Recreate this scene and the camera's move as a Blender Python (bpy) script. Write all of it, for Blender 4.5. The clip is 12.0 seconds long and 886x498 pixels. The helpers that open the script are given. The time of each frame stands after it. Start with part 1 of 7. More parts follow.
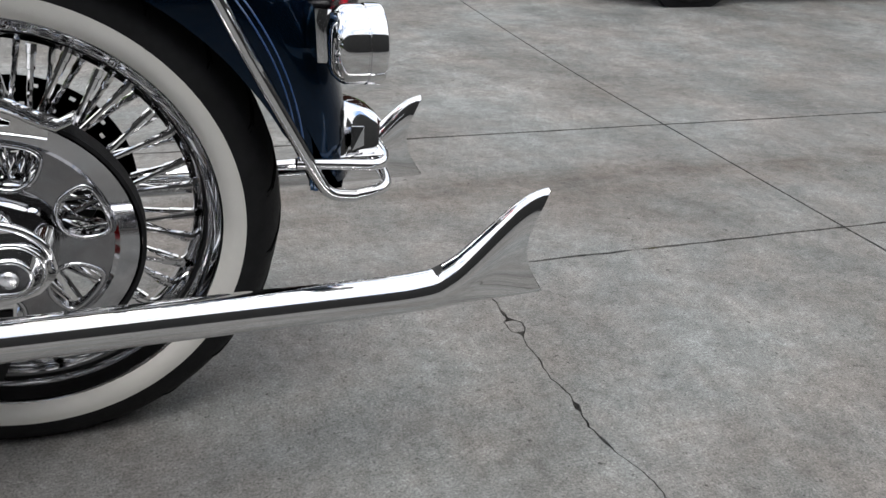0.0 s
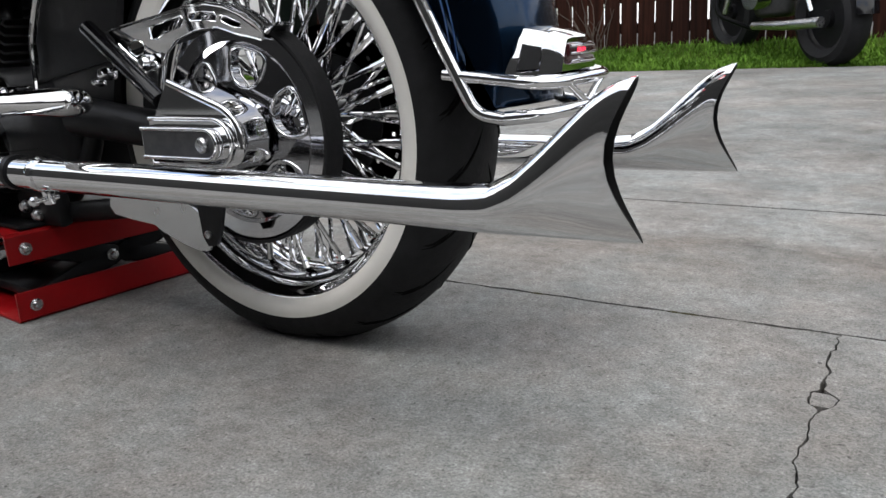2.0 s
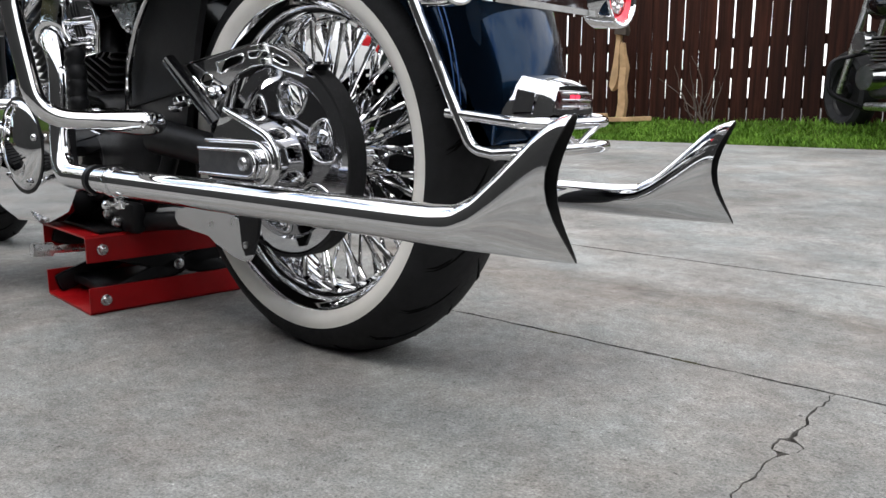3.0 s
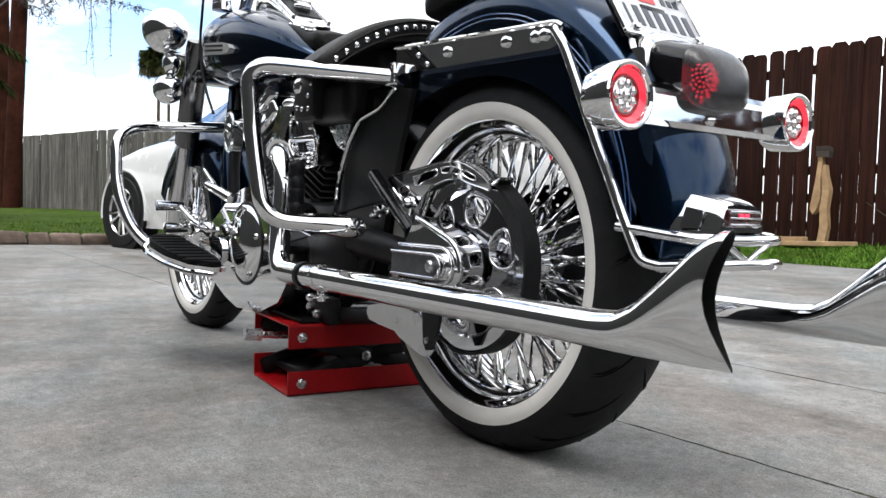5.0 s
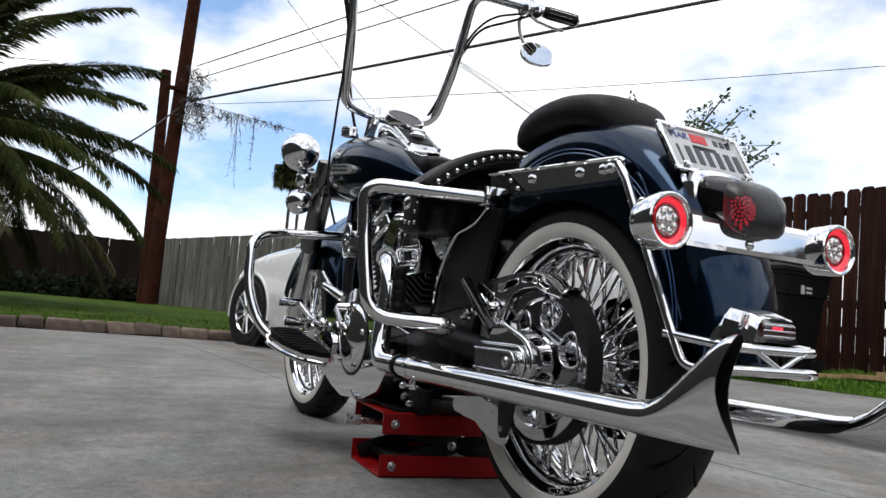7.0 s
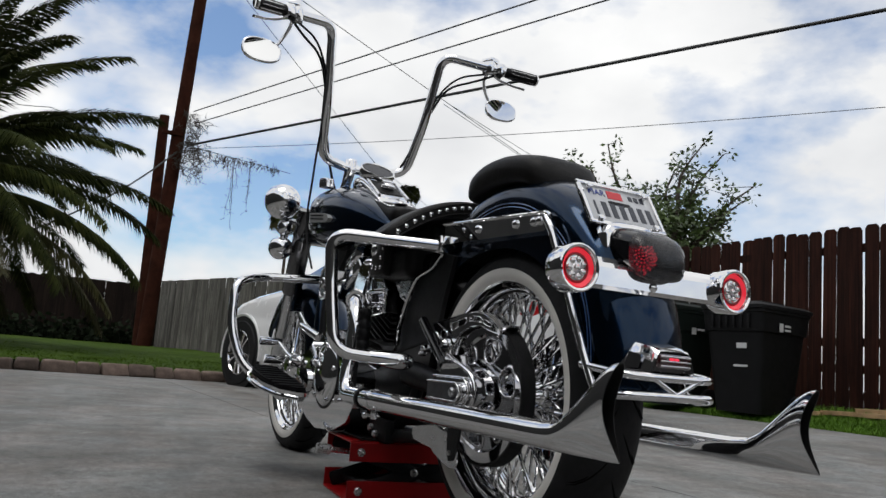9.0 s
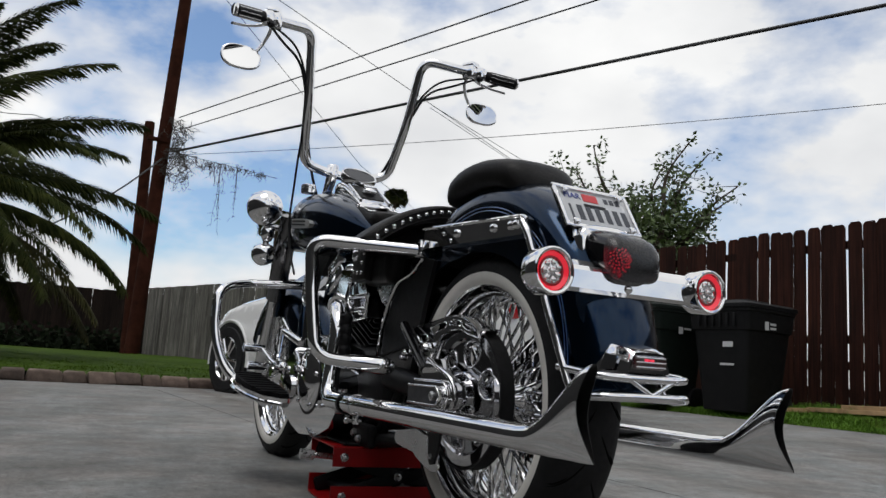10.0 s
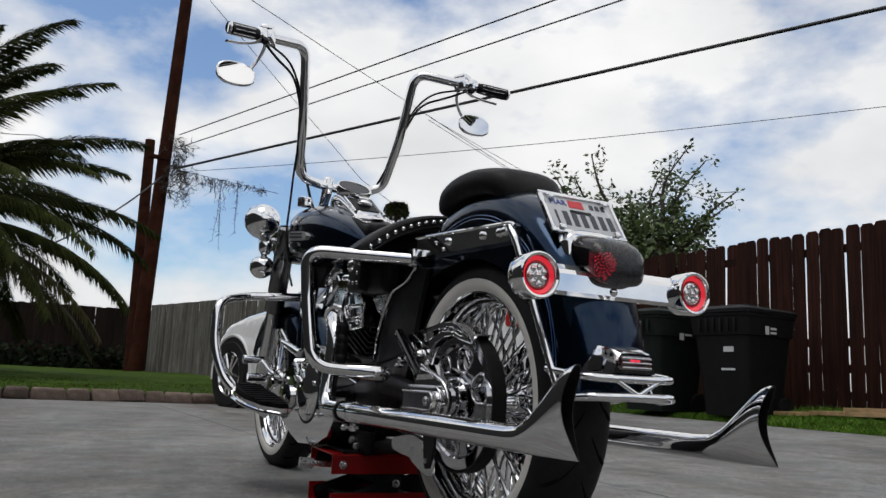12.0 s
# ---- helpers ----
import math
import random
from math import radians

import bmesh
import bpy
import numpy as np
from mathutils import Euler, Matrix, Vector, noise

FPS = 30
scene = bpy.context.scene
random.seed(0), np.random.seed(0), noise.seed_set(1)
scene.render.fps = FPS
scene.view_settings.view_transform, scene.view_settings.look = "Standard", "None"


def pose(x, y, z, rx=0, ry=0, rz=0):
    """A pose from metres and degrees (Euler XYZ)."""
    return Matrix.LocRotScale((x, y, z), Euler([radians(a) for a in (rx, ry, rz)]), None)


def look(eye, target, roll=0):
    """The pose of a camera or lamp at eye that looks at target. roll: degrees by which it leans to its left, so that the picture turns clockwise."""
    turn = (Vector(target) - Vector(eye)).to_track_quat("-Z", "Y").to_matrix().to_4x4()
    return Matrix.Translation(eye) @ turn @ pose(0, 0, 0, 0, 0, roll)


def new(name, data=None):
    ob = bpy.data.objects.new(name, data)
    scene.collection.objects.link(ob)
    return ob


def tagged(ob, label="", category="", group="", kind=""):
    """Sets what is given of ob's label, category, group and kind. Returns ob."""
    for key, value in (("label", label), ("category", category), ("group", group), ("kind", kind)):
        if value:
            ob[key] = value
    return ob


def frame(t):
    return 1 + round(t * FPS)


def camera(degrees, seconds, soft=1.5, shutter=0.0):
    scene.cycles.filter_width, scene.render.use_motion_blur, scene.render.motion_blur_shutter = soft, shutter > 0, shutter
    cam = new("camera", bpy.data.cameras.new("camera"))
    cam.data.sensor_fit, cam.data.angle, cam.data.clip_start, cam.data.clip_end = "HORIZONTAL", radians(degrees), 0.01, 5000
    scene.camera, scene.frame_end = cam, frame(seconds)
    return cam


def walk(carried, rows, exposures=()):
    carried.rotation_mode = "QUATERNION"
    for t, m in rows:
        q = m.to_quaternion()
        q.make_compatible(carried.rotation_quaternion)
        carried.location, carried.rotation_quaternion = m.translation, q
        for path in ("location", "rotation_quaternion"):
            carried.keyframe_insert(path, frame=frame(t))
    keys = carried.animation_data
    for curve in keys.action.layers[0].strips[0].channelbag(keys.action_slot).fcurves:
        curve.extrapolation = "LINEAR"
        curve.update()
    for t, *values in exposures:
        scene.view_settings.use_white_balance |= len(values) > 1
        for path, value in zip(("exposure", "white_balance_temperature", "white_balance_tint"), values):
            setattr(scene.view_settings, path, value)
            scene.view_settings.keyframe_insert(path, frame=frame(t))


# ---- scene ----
cam = camera(58.1, 12.0, soft=1.5)
PATH = [
    (0, (-0.138, 1.047, 0.756), (-0.743, -0.635, -0.142), 3.4),
    (0.2, (-0.25, 1.032, 0.712), (-0.618, -0.721, -0.179), 5.1),
    (0.3, (-0.294, 1.025, 0.687), (-0.546, -0.774, -0.151), 2.9),
    (0.5, (-0.375, 0.998, 0.621), (-0.344, -0.828, -0.195), 2.5),
    (0.7, (-0.435, 0.971, 0.553), (-0.121, -0.831, -0.258), 2.2),
    (1, (-0.51, 0.925, 0.471), (0.098, -0.845, -0.234), -0.6),
    (1.5, (-0.633, 0.906, 0.436), (0.191, -0.78, -0.255), -2.1),
    (2, (-0.778, 0.908, 0.443), (0.273, -0.712, -0.08), -3.2),
    (2.5, (-0.888, 0.906, 0.427), (0.295, -0.652, 0.015), -1.9),
    (4.5, (-1.014, 0.935, 0.401), (0.538, -0.308, 0.197), 2.0),
    (5, (-1.027, 0.952, 0.408), (0.59, -0.221, 0.316), 1.8),
    (5.5, (-1.031, 0.952, 0.448), (0.62, -0.175, 0.366), 4.4),
    (6, (-1.136, 1.01, 0.403), (0.587, -0.005, 0.417), 5.3),
    (6.5, (-1.218, 1.027, 0.389), (0.545, 0.084, 0.447), 5.0),
    (7, (-1.237, 1.018, 0.382), (0.531, 0.101, 0.564), 5.0),
    (9, (-1.462, 1.028, 0.377), (0.297, 0.118, 0.66), 4.7),
    (9.5, (-1.482, 1.019, 0.376), (0.269, 0.096, 0.663), 4.3),
    (10, (-1.481, 1.012, 0.381), (0.264, 0.079, 0.673), 3.8),
    (10.5, (-1.501, 1.017, 0.379), (0.245, 0.089, 0.679), 3.4),
    (11, (-1.528, 1.026, 0.371), (0.217, 0.097, 0.674), 2.5),
    (11.5, (-1.531, 1.013, 0.369), (0.213, 0.084, 0.681), 2.6),
    (12, (-1.527, 1.008, 0.368), (0.218, 0.083, 0.689), 2.7),
]
walk(cam, [(t, look(eye, target, roll)) for t, eye, target, roll in PATH],
     exposures=[(0, -0.10), (1.0, -0.04), (2.0, 0.14), (2.5, 0.28), (4.5, 0.44), (5.5, 0.20), (6.5, -0.20), (7.2, -0.46), (9, -0.86), (12, -0.92)])

# ---- world, sun, exposure ----
world = bpy.data.worlds.new("sky")
world.use_nodes = True
scene.world = world
wt = world.node_tree
wt.nodes.clear()
SUN_ELEV, SUN_ROT = 74.0, -12.0
sky = wt.nodes.new("ShaderNodeTexSky")
sky.sky_type, sky.sun_disc = "NISHITA", False
sky.sun_elevation, sky.sun_rotation = radians(SUN_ELEV), radians(SUN_ROT)
wc = wt.nodes.new("ShaderNodeTexCoord")
wm = wt.nodes.new("ShaderNodeMapping")
wm.inputs["Scale"].default_value = (1.0, 1.0, 1.9)
wm.inputs["Location"].default_value = (3.1, 0.4, 0.0)
wn = wt.nodes.new("ShaderNodeTexNoise")
wn.inputs["Scale"].default_value, wn.inputs["Detail"].default_value, wn.inputs["Roughness"].default_value = 3.1, 10.0, 0.55
wr = wt.nodes.new("ShaderNodeValToRGB")
wr.color_ramp.elements[0].position, wr.color_ramp.elements[1].position = 0.335, 0.50
wn2 = wt.nodes.new("ShaderNodeTexNoise")
wn2.inputs["Scale"].default_value, wn2.inputs["Detail"].default_value = 3.4, 6.0
wr2 = wt.nodes.new("ShaderNodeValToRGB")
wr2.color_ramp.elements[0].position, wr2.color_ramp.elements[1].position = 0.3, 0.72
wr2.color_ramp.elements[0].color, wr2.color_ramp.elements[1].color = (14.2, 14.4, 14.7, 1), (19.6, 19.6, 19.4, 1)
wx = wt.nodes.new("ShaderNodeMixRGB")
wb = wt.nodes.new("ShaderNodeBackground")
wb.inputs["Strength"].default_value = 0.10
wo = wt.nodes.new("ShaderNodeOutputWorld")
wgain = wt.nodes.new("ShaderNodeMixRGB")
wgain.blend_type, wgain.inputs["Fac"].default_value, wgain.inputs["Color2"].default_value = "MULTIPLY", 1.0, (2.35, 2.55, 2.75, 1)
for a, b in ((wc.outputs["Generated"], wm.inputs["Vector"]), (wm.outputs["Vector"], wn.inputs["Vector"]), (wm.outputs["Vector"], wn2.inputs["Vector"]),
             (wn.outputs["Fac"], wr.inputs["Fac"]), (wn2.outputs["Fac"], wr2.inputs["Fac"]), (wr.outputs["Color"], wx.inputs["Fac"]),
             (sky.outputs["Color"], wgain.inputs["Color1"]), (wgain.outputs["Color"], wx.inputs["Color1"]), (wr2.outputs["Color"], wx.inputs["Color2"]),
             (wx.outputs["Color"], wb.inputs["Color"]), (wb.outputs["Background"], wo.inputs["Surface"])):
    wt.links.new(a, b)
sun = new("sun", bpy.data.lights.new("sun", "SUN"))
sun.data.energy, sun.data.angle, sun.data.color = 1.7, radians(30), (1.0, 0.97, 0.92)
az = radians(SUN_ROT)
sun_dir = Vector((math.sin(az) * math.cos(radians(SUN_ELEV)), math.cos(az) * math.cos(radians(SUN_ELEV)), math.sin(radians(SUN_ELEV))))
sun.matrix_world = sun_dir.to_track_quat("Z", "Y").to_matrix().to_4x4()


# ---- materials ----
def material(name, color, rough=0.5, metal=0.0, vary=0.0, scale=8.0, bump=0.0, bump_scale=60.0, coat=0.0, spec=0.5, color2=None, island=0.0, big=0.0, big_scale=1.2):
    """A principled surface with two scales of variation and fine relief."""
    m = bpy.data.materials.new(name)
    m.use_nodes = True
    t = m.node_tree
    p = t.nodes["Principled BSDF"]
    p.inputs["Base Color"].default_value = (*color, 1)
    p.inputs["Roughness"].default_value = rough
    p.inputs["Metallic"].default_value = metal
    p.inputs["Coat Weight"].default_value = coat
    p.inputs["Coat Roughness"].default_value = 0.04
    p.inputs["Specular IOR Level"].default_value = spec
    co = t.nodes.new("ShaderNodeTexCoord").outputs["Object"]

    def noise_node(s, d=6.0, r=0.6):
        n = t.nodes.new("ShaderNodeTexNoise")
        n.inputs["Scale"].default_value, n.inputs["Detail"].default_value, n.inputs["Roughness"].default_value = s, d, r
        t.links.new(co, n.inputs["Vector"])
        return n.outputs["Fac"]
    last = None
    if vary:
        ramp = t.nodes.new("ShaderNodeValToRGB")
        ramp.color_ramp.elements[0].position, ramp.color_ramp.elements[1].position = 0.3, 0.7
        c2 = color2 or tuple(c * (1 + vary) for c in color)
        ramp.color_ramp.elements[0].color = (*[c * (1 - vary) for c in color], 1)
        ramp.color_ramp.elements[1].color = (*c2, 1)
        t.links.new(noise_node(scale), ramp.inputs["Fac"])
        last = ramp.outputs["Color"]
        rr = t.nodes.new("ShaderNodeMapRange")
        rr.inputs["To Min"].default_value, rr.inputs["To Max"].default_value = max(rough - 0.12 * (rough > 0.2), 0.02), min(rough + 0.12 * (rough > 0.2), 1.0)
        t.links.new(noise_node(scale * 2.7), rr.inputs["Value"])
        t.links.new(rr.outputs["Result"], p.inputs["Roughness"])

    def multiply(fac, lo, hi):
        nonlocal last
        mr = t.nodes.new("ShaderNodeMapRange")
        mr.inputs["To Min"].default_value, mr.inputs["To Max"].default_value = lo, hi
        t.links.new(fac, mr.inputs["Value"])
        mx = t.nodes.new("ShaderNodeMixRGB")
        mx.blend_type, mx.inputs["Fac"].default_value = "MULTIPLY", 1.0
        if last is None:
            mx.inputs["Color1"].default_value = (*color, 1)
        else:
            t.links.new(last, mx.inputs["Color1"])
        t.links.new(mr.outputs["Result"], mx.inputs["Color2"])
        last = mx.outputs["Color"]
    if big:
        multiply(noise_node(big_scale, 4.0, 0.5), 1 - big, 1 + big)
    if island:
        multiply(t.nodes.new("ShaderNodeObjectInfo").outputs["Random"], 1 - island, 1 + island)
        multiply(t.nodes.new("ShaderNodeNewGeometry").outputs["Random Per Island"], 1 - island, 1 + island)
    if last is not None:
        t.links.new(last, p.inputs["Base Color"])
    if bump:
        b = t.nodes.new("ShaderNodeBump")
        b.inputs["Strength"].default_value, b.inputs["Distance"].default_value = 1.0, bump
        t.links.new(noise_node(bump_scale, 8.0, 0.65), b.inputs["Height"])
        t.links.new(b.outputs["Normal"], p.inputs["Normal"])
    return m


CHROME = material("chrome", (0.80, 0.80, 0.81), 0.045, 1.0, vary=0.03, scale=30)
STEEL = material("brushed steel", (0.55, 0.55, 0.56), 0.28, 1.0, vary=0.1, scale=40)
DARKCHROME = material("dark polished chrome", (0.52, 0.52, 0.54), 0.06, 1.0, vary=0.05, scale=30)
ALLOY = material("polished alloy", (0.72, 0.72, 0.73), 0.16, 1.0, vary=0.06, scale=25)
BLUE = material("dark blue metallic paint", (0.0028, 0.0155, 0.0390), 0.15, 0.9, vary=0.2, scale=600, coat=0.35, spec=0.3)
BLUE.node_tree.nodes["Principled BSDF"].inputs["Coat Roughness"].default_value = 0.025
STRIPE = material("light blue pinstripe", (0.05, 0.11, 0.28), 0.2, coat=1.0)
BLACK = material("gloss black", (0.004, 0.004, 0.005), 0.14, 0.0, vary=0.2, scale=20, coat=0.3, spec=0.3)
SATIN = material("satin black", (0.008, 0.008, 0.009), 0.42, 0.0, vary=0.3, scale=25, bump=0.0004, bump_scale=200, spec=0.16)
RUBBER = material("tyre rubber", (0.010, 0.010, 0.011), 0.66, 0.0, vary=0.3, scale=30, bump=0.0006, bump_scale=260, spec=0.22)
WHITEWALL = material("whitewall rubber", (0.72, 0.70, 0.66), 0.5, 0.0, vary=0.05, scale=14, big=0.05, big_scale=6, bump=0.0003, bump_scale=300)
MATRUBBER = material("black mat rubber", (0.006, 0.006, 0.0065), 0.8, 0.0, vary=0.3, scale=30, bump=0.0005, bump_scale=200, spec=0.08)
GROOVESHADE = material("dark tread groove shade", (0.003, 0.003, 0.003), 0.9, 0.0, vary=0.2, scale=40, spec=0.1)
LEATHER = material("black leather", (0.008, 0.0075, 0.0075), 0.46, 0.0, vary=0.3, scale=30, bump=0.0008, bump_scale=170, spec=0.17)
REDPAINT = material("red jack paint", (0.27, 0.003, 0.005), 0.38, 0.0, vary=0.15, scale=18, bump=0.0004, bump_scale=120, spec=0.25)
SOOT = material("sooty steel", (0.02, 0.02, 0.02), 0.6, 0.3, vary=0.4, scale=40)
ENGINE = material("grey cast engine", (0.06, 0.06, 0.06), 0.4, 0.7, vary=0.2, scale=60, bump=0.0008, bump_scale=200)


def boards(name, color, light, dark, rough=0.85):
    """Weathered boards: streaks along the grain, knots of dirt, each board its own tone."""
    m = material(name, color, rough, bump=0.0, spec=0.14)
    t = m.node_tree
    p = t.nodes["Principled BSDF"]
    co = t.nodes.new("ShaderNodeTexCoord").outputs["Object"]
    rnd = t.nodes.new("ShaderNodeObjectInfo").outputs["Random"]
    add = t.nodes.new("ShaderNodeVectorMath")
    add.operation = "MULTIPLY_ADD"
    t.links.new(rnd, add.inputs[0])
    add.inputs[1].default_value = (37.0, 0.0, 53.0)
    t.links.new(co, add.inputs[2])
    last = None
    for sc, lo, hi, a, b, det in (((38, 38, 1.3), 0.32, 0.68, dark, light, 6.0), ((9, 9, 0.5), 0.35, 0.65, 0.7, 1.25, 3.0), ((3, 3, 2.2), 0.3, 0.7, 0.75, 1.2, 4.0)):
        mp = t.nodes.new("ShaderNodeMapping")
        mp.inputs["Scale"].default_value = sc
        t.links.new(add.outputs["Vector"], mp.inputs["Vector"])
        n = t.nodes.new("ShaderNodeTexNoise")
        n.inputs["Scale"].default_value, n.inputs["Detail"].default_value, n.inputs["Roughness"].default_value = 1.0, det, 0.65
        t.links.new(mp.outputs["Vector"], n.inputs["Vector"])
        r = t.nodes.new("ShaderNodeMapRange")
        r.inputs["From Min"].default_value, r.inputs["From Max"].default_value, r.inputs["To Min"].default_value, r.inputs["To Max"].default_value = lo, hi, a, b
        t.links.new(n.outputs["Fac"], r.inputs["Value"])
        mx = t.nodes.new("ShaderNodeMixRGB")
        mx.blend_type, mx.inputs["Fac"].default_value = "MULTIPLY", 1.0
        if last is None:
            mx.inputs["Color1"].default_value = (*color, 1)
            bp = t.nodes.new("ShaderNodeBump")
            bp.inputs["Strength"].default_value, bp.inputs["Distance"].default_value = 1.0, 0.004
            t.links.new(n.outputs["Fac"], bp.inputs["Height"])
            t.links.new(bp.outputs["Normal"], p.inputs["Normal"])
        else:
            t.links.new(last, mx.inputs["Color1"])
        t.links.new(r.outputs["Result"], mx.inputs["Color2"])
        last = mx.outputs["Color"]
    tone = t.nodes.new("ShaderNodeMapRange")
    tone.inputs["To Min"].default_value, tone.inputs["To Max"].default_value = 0.72, 1.28
    t.links.new(rnd, tone.inputs["Value"])
    mx = t.nodes.new("ShaderNodeMixRGB")
    mx.blend_type, mx.inputs["Fac"].default_value = "MULTIPLY", 1.0
    t.links.new(last, mx.inputs["Color1"])
    t.links.new(tone.outputs["Result"], mx.inputs["Color2"])
    t.links.new(mx.outputs["Color"], p.inputs["Base Color"])
    return m


# ---- mesh helpers ----
V = Vector


def obj(name, bm, mat, parent=None, label="", smooth=38, kind=""):
    bmesh.ops.recalc_face_normals(bm, faces=bm.faces[:])
    me = bpy.data.meshes.new(name)
    bm.to_mesh(me)
    bm.free()
    if smooth:
        me.polygons.foreach_set("use_smooth", [True] * len(me.polygons))
        me.set_sharp_from_angle(angle=radians(smooth))
    me.materials.append(mat)
    ob = new(name, me)
    if parent is not None:
        ob.parent = parent
        if parent.type == "EMPTY":
            ob.matrix_parent_inverse = Matrix.Translation(parent.location).inverted()
    if label or kind:
        tagged(ob, label=label, kind=kind)
    return ob


part = obj


def again(name, src, m, parent):
    """Another object on the mesh of src, at the pose m within its parent."""
    ob = new(name, src.data)
    ob.parent = parent
    if parent.type == "EMPTY":
        ob.matrix_parent_inverse = Matrix.Translation(parent.location).inverted()
    ob.matrix_basis = m
    return ob


def thing(name, loc, label, category, group="", kind=""):
    e = new(name)
    e.location = loc
    e.empty_display_size = 0.1
    return tagged(e, label, category, group, kind)


def bend(pts, r=0.03, n=6):
    """The polyline with its corners rounded off."""
    pts = [V(p) for p in pts]
    out = [pts[0]]
    for a, b, c in zip(pts, pts[1:], pts[2:]):
        d1, d2 = (a - b), (c - b)
        k = min(r, d1.length * 0.49, d2.length * 0.49)
        p, q = b + d1.normalized() * k, b + d2.normalized() * k
        out += [p * (1 - s) ** 2 + b * 2 * s * (1 - s) + q * s ** 2 for s in [i / n for i in range(n + 1)]]
    return out + [pts[-1]]


def sweep(bm, pts, r, n=12, caps=True, closed=False, flat=1.0):
    """A round bar along the points; r is one radius or one for each point."""
    pts = [V(p) for p in pts]
    m = len(pts)
    rs = r if isinstance(r, (list, tuple)) else [r] * m
    up = None
    rings = []
    for i, p in enumerate(pts):
        a, b = (pts[i - 1] if i or closed else p), (pts[(i + 1) % m] if i < m - 1 or closed else p)
        t = (b - a).normalized()
        if up is None:
            up = t.cross(V((0, 0, 1)) if abs(t.z) < 0.9 else V((0, 1, 0))).normalized()
        up = (up - t * up.dot(t)).normalized()
        w = t.cross(up)
        rings.append([bm.verts.new(p + (up * math.cos(k) + w * math.sin(k) * flat) * rs[i]) for k in [2 * math.pi * j / n for j in range(n)]])
    pairs = list(zip(rings, rings[1:])) + ([(rings[-1], rings[0])] if closed else [])
    for A, B in pairs:
        for j in range(n):
            bm.faces.new((A[j], A[(j + 1) % n], B[(j + 1) % n], B[j]))
    if caps and not closed:
        bm.faces.new(rings[0][::-1])
        bm.faces.new(rings[-1])
    return bm


def lathe(bm, prof, c, axis="y", n=48, closed=False, a0=0.0, a1=360.0):
    """Turns the profile of (radius, along) round the axis through c."""
    c = V(c)
    full = abs(a1 - a0) >= 359.9
    steps = n if full else n + 1
    rings = []
    for k in range(steps):
        a = radians(a0 + (a1 - a0) * k / n)
        row = []
        for r, h in prof:
            d = {"y": V((math.cos(a) * r, h, math.sin(a) * r)), "x": V((h, math.cos(a) * r, math.sin(a) * r)), "z": V((math.cos(a) * r, math.sin(a) * r, h))}[axis]
            row.append(bm.verts.new(c + d))
        rings.append(row)
    m = len(prof)
    for k in range(n):
        A, B = rings[k], rings[(k + 1) % steps]
        for i in range(m if closed else m - 1):
            j = (i + 1) % m
            bm.faces.new((A[i], A[j], B[j], B[i]))
    bmesh.ops.remove_doubles(bm, verts=bm.verts[:], dist=1e-6)
    return bm


def loft(bm, rings, caps=True, closed=True):
    rows = [[bm.verts.new(p) for p in ring] for ring in rings]
    n = len(rows[0])
    for A, B in zip(rows, rows[1:]):
        for j in range(n if closed else n - 1):
            bm.faces.new((A[j], A[(j + 1) % n], B[(j + 1) % n], B[j]))
    if caps and closed:
        bm.faces.new(rows[0][::-1])
        bm.faces.new(rows[-1])
    return bm


def bevelled(bm, edges, w, seg=2):
    if w:
        bmesh.ops.bevel(bm, geom=edges, offset=w, segments=seg, affect="EDGES", profile=0.5)
    return bm


def box(bm, c, size, w=0.0, m=None, seg=2):
    other = bmesh.new()
    bmesh.ops.create_cube(other, size=1)
    bmesh.ops.scale(other, vec=V(size), verts=other.verts[:])
    bevelled(other, other.edges[:], w, seg)
    bmesh.ops.transform(other, matrix=Matrix.Translation(c) @ (m or Matrix()), verts=other.verts[:])
    return join(bm, other)


def join(bm, other):
    idx = [bm.verts.new(v.co) for v in other.verts]
    other.verts.index_update()
    for f in other.faces:
        bm.faces.new([idx[v.index] for v in f.verts])
    other.free()
    return bm


def plate(bm, pts, y0, y1, w=0.0, plane="xz", seg=2):
    """An outline of (a, b) points, drawn in a plane and given depth from y0 to y1."""
    put = {"xz": lambda a, b, d: V((a, d, b)), "xy": lambda a, b, d: V((a, b, d)), "yz": lambda a, b, d: V((d, a, b))}[plane]
    other = bmesh.new()
    lo = [other.verts.new(put(a, b, y0)) for a, b in pts]
    hi = [other.verts.new(put(a, b, y1)) for a, b in pts]
    other.faces.new(lo[::-1])
    other.faces.new(hi)
    n = len(pts)
    for i in range(n):
        other.faces.new((lo[i], lo[(i + 1) % n], hi[(i + 1) % n], hi[i]))
    if w:
        bevelled(other, [e for e in other.edges if len(e.link_faces) == 2 and e.calc_face_angle(0) > 0.6], w, seg)
    return join(bm, other)


def ball(bm, c, r, s=(1, 1, 1), u=16, v=10, m=None):
    other = bmesh.new()
    bmesh.ops.create_uvsphere(other, u_segments=u, v_segments=v, radius=r)
    bmesh.ops.scale(other, vec=V(s), verts=other.verts[:])
    bmesh.ops.transform(other, matrix=Matrix.Translation(c) @ (m or Matrix()), verts=other.verts[:])
    return join(bm, other)


def rod(bm, a, b, r, n=10):
    return sweep(bm, [a, b], r, n)


def bolt(bm, c, r, h, axis="y", n=6):
    """A domed bolt head standing out along the axis."""
    s = 1 if h > 0 else -1
    return lathe(bm, [(0, h), (r * 0.6, h * 0.95), (r, h * 0.6), (r, 0), (0, 0)], c, axis, 10 if n == 6 else n)


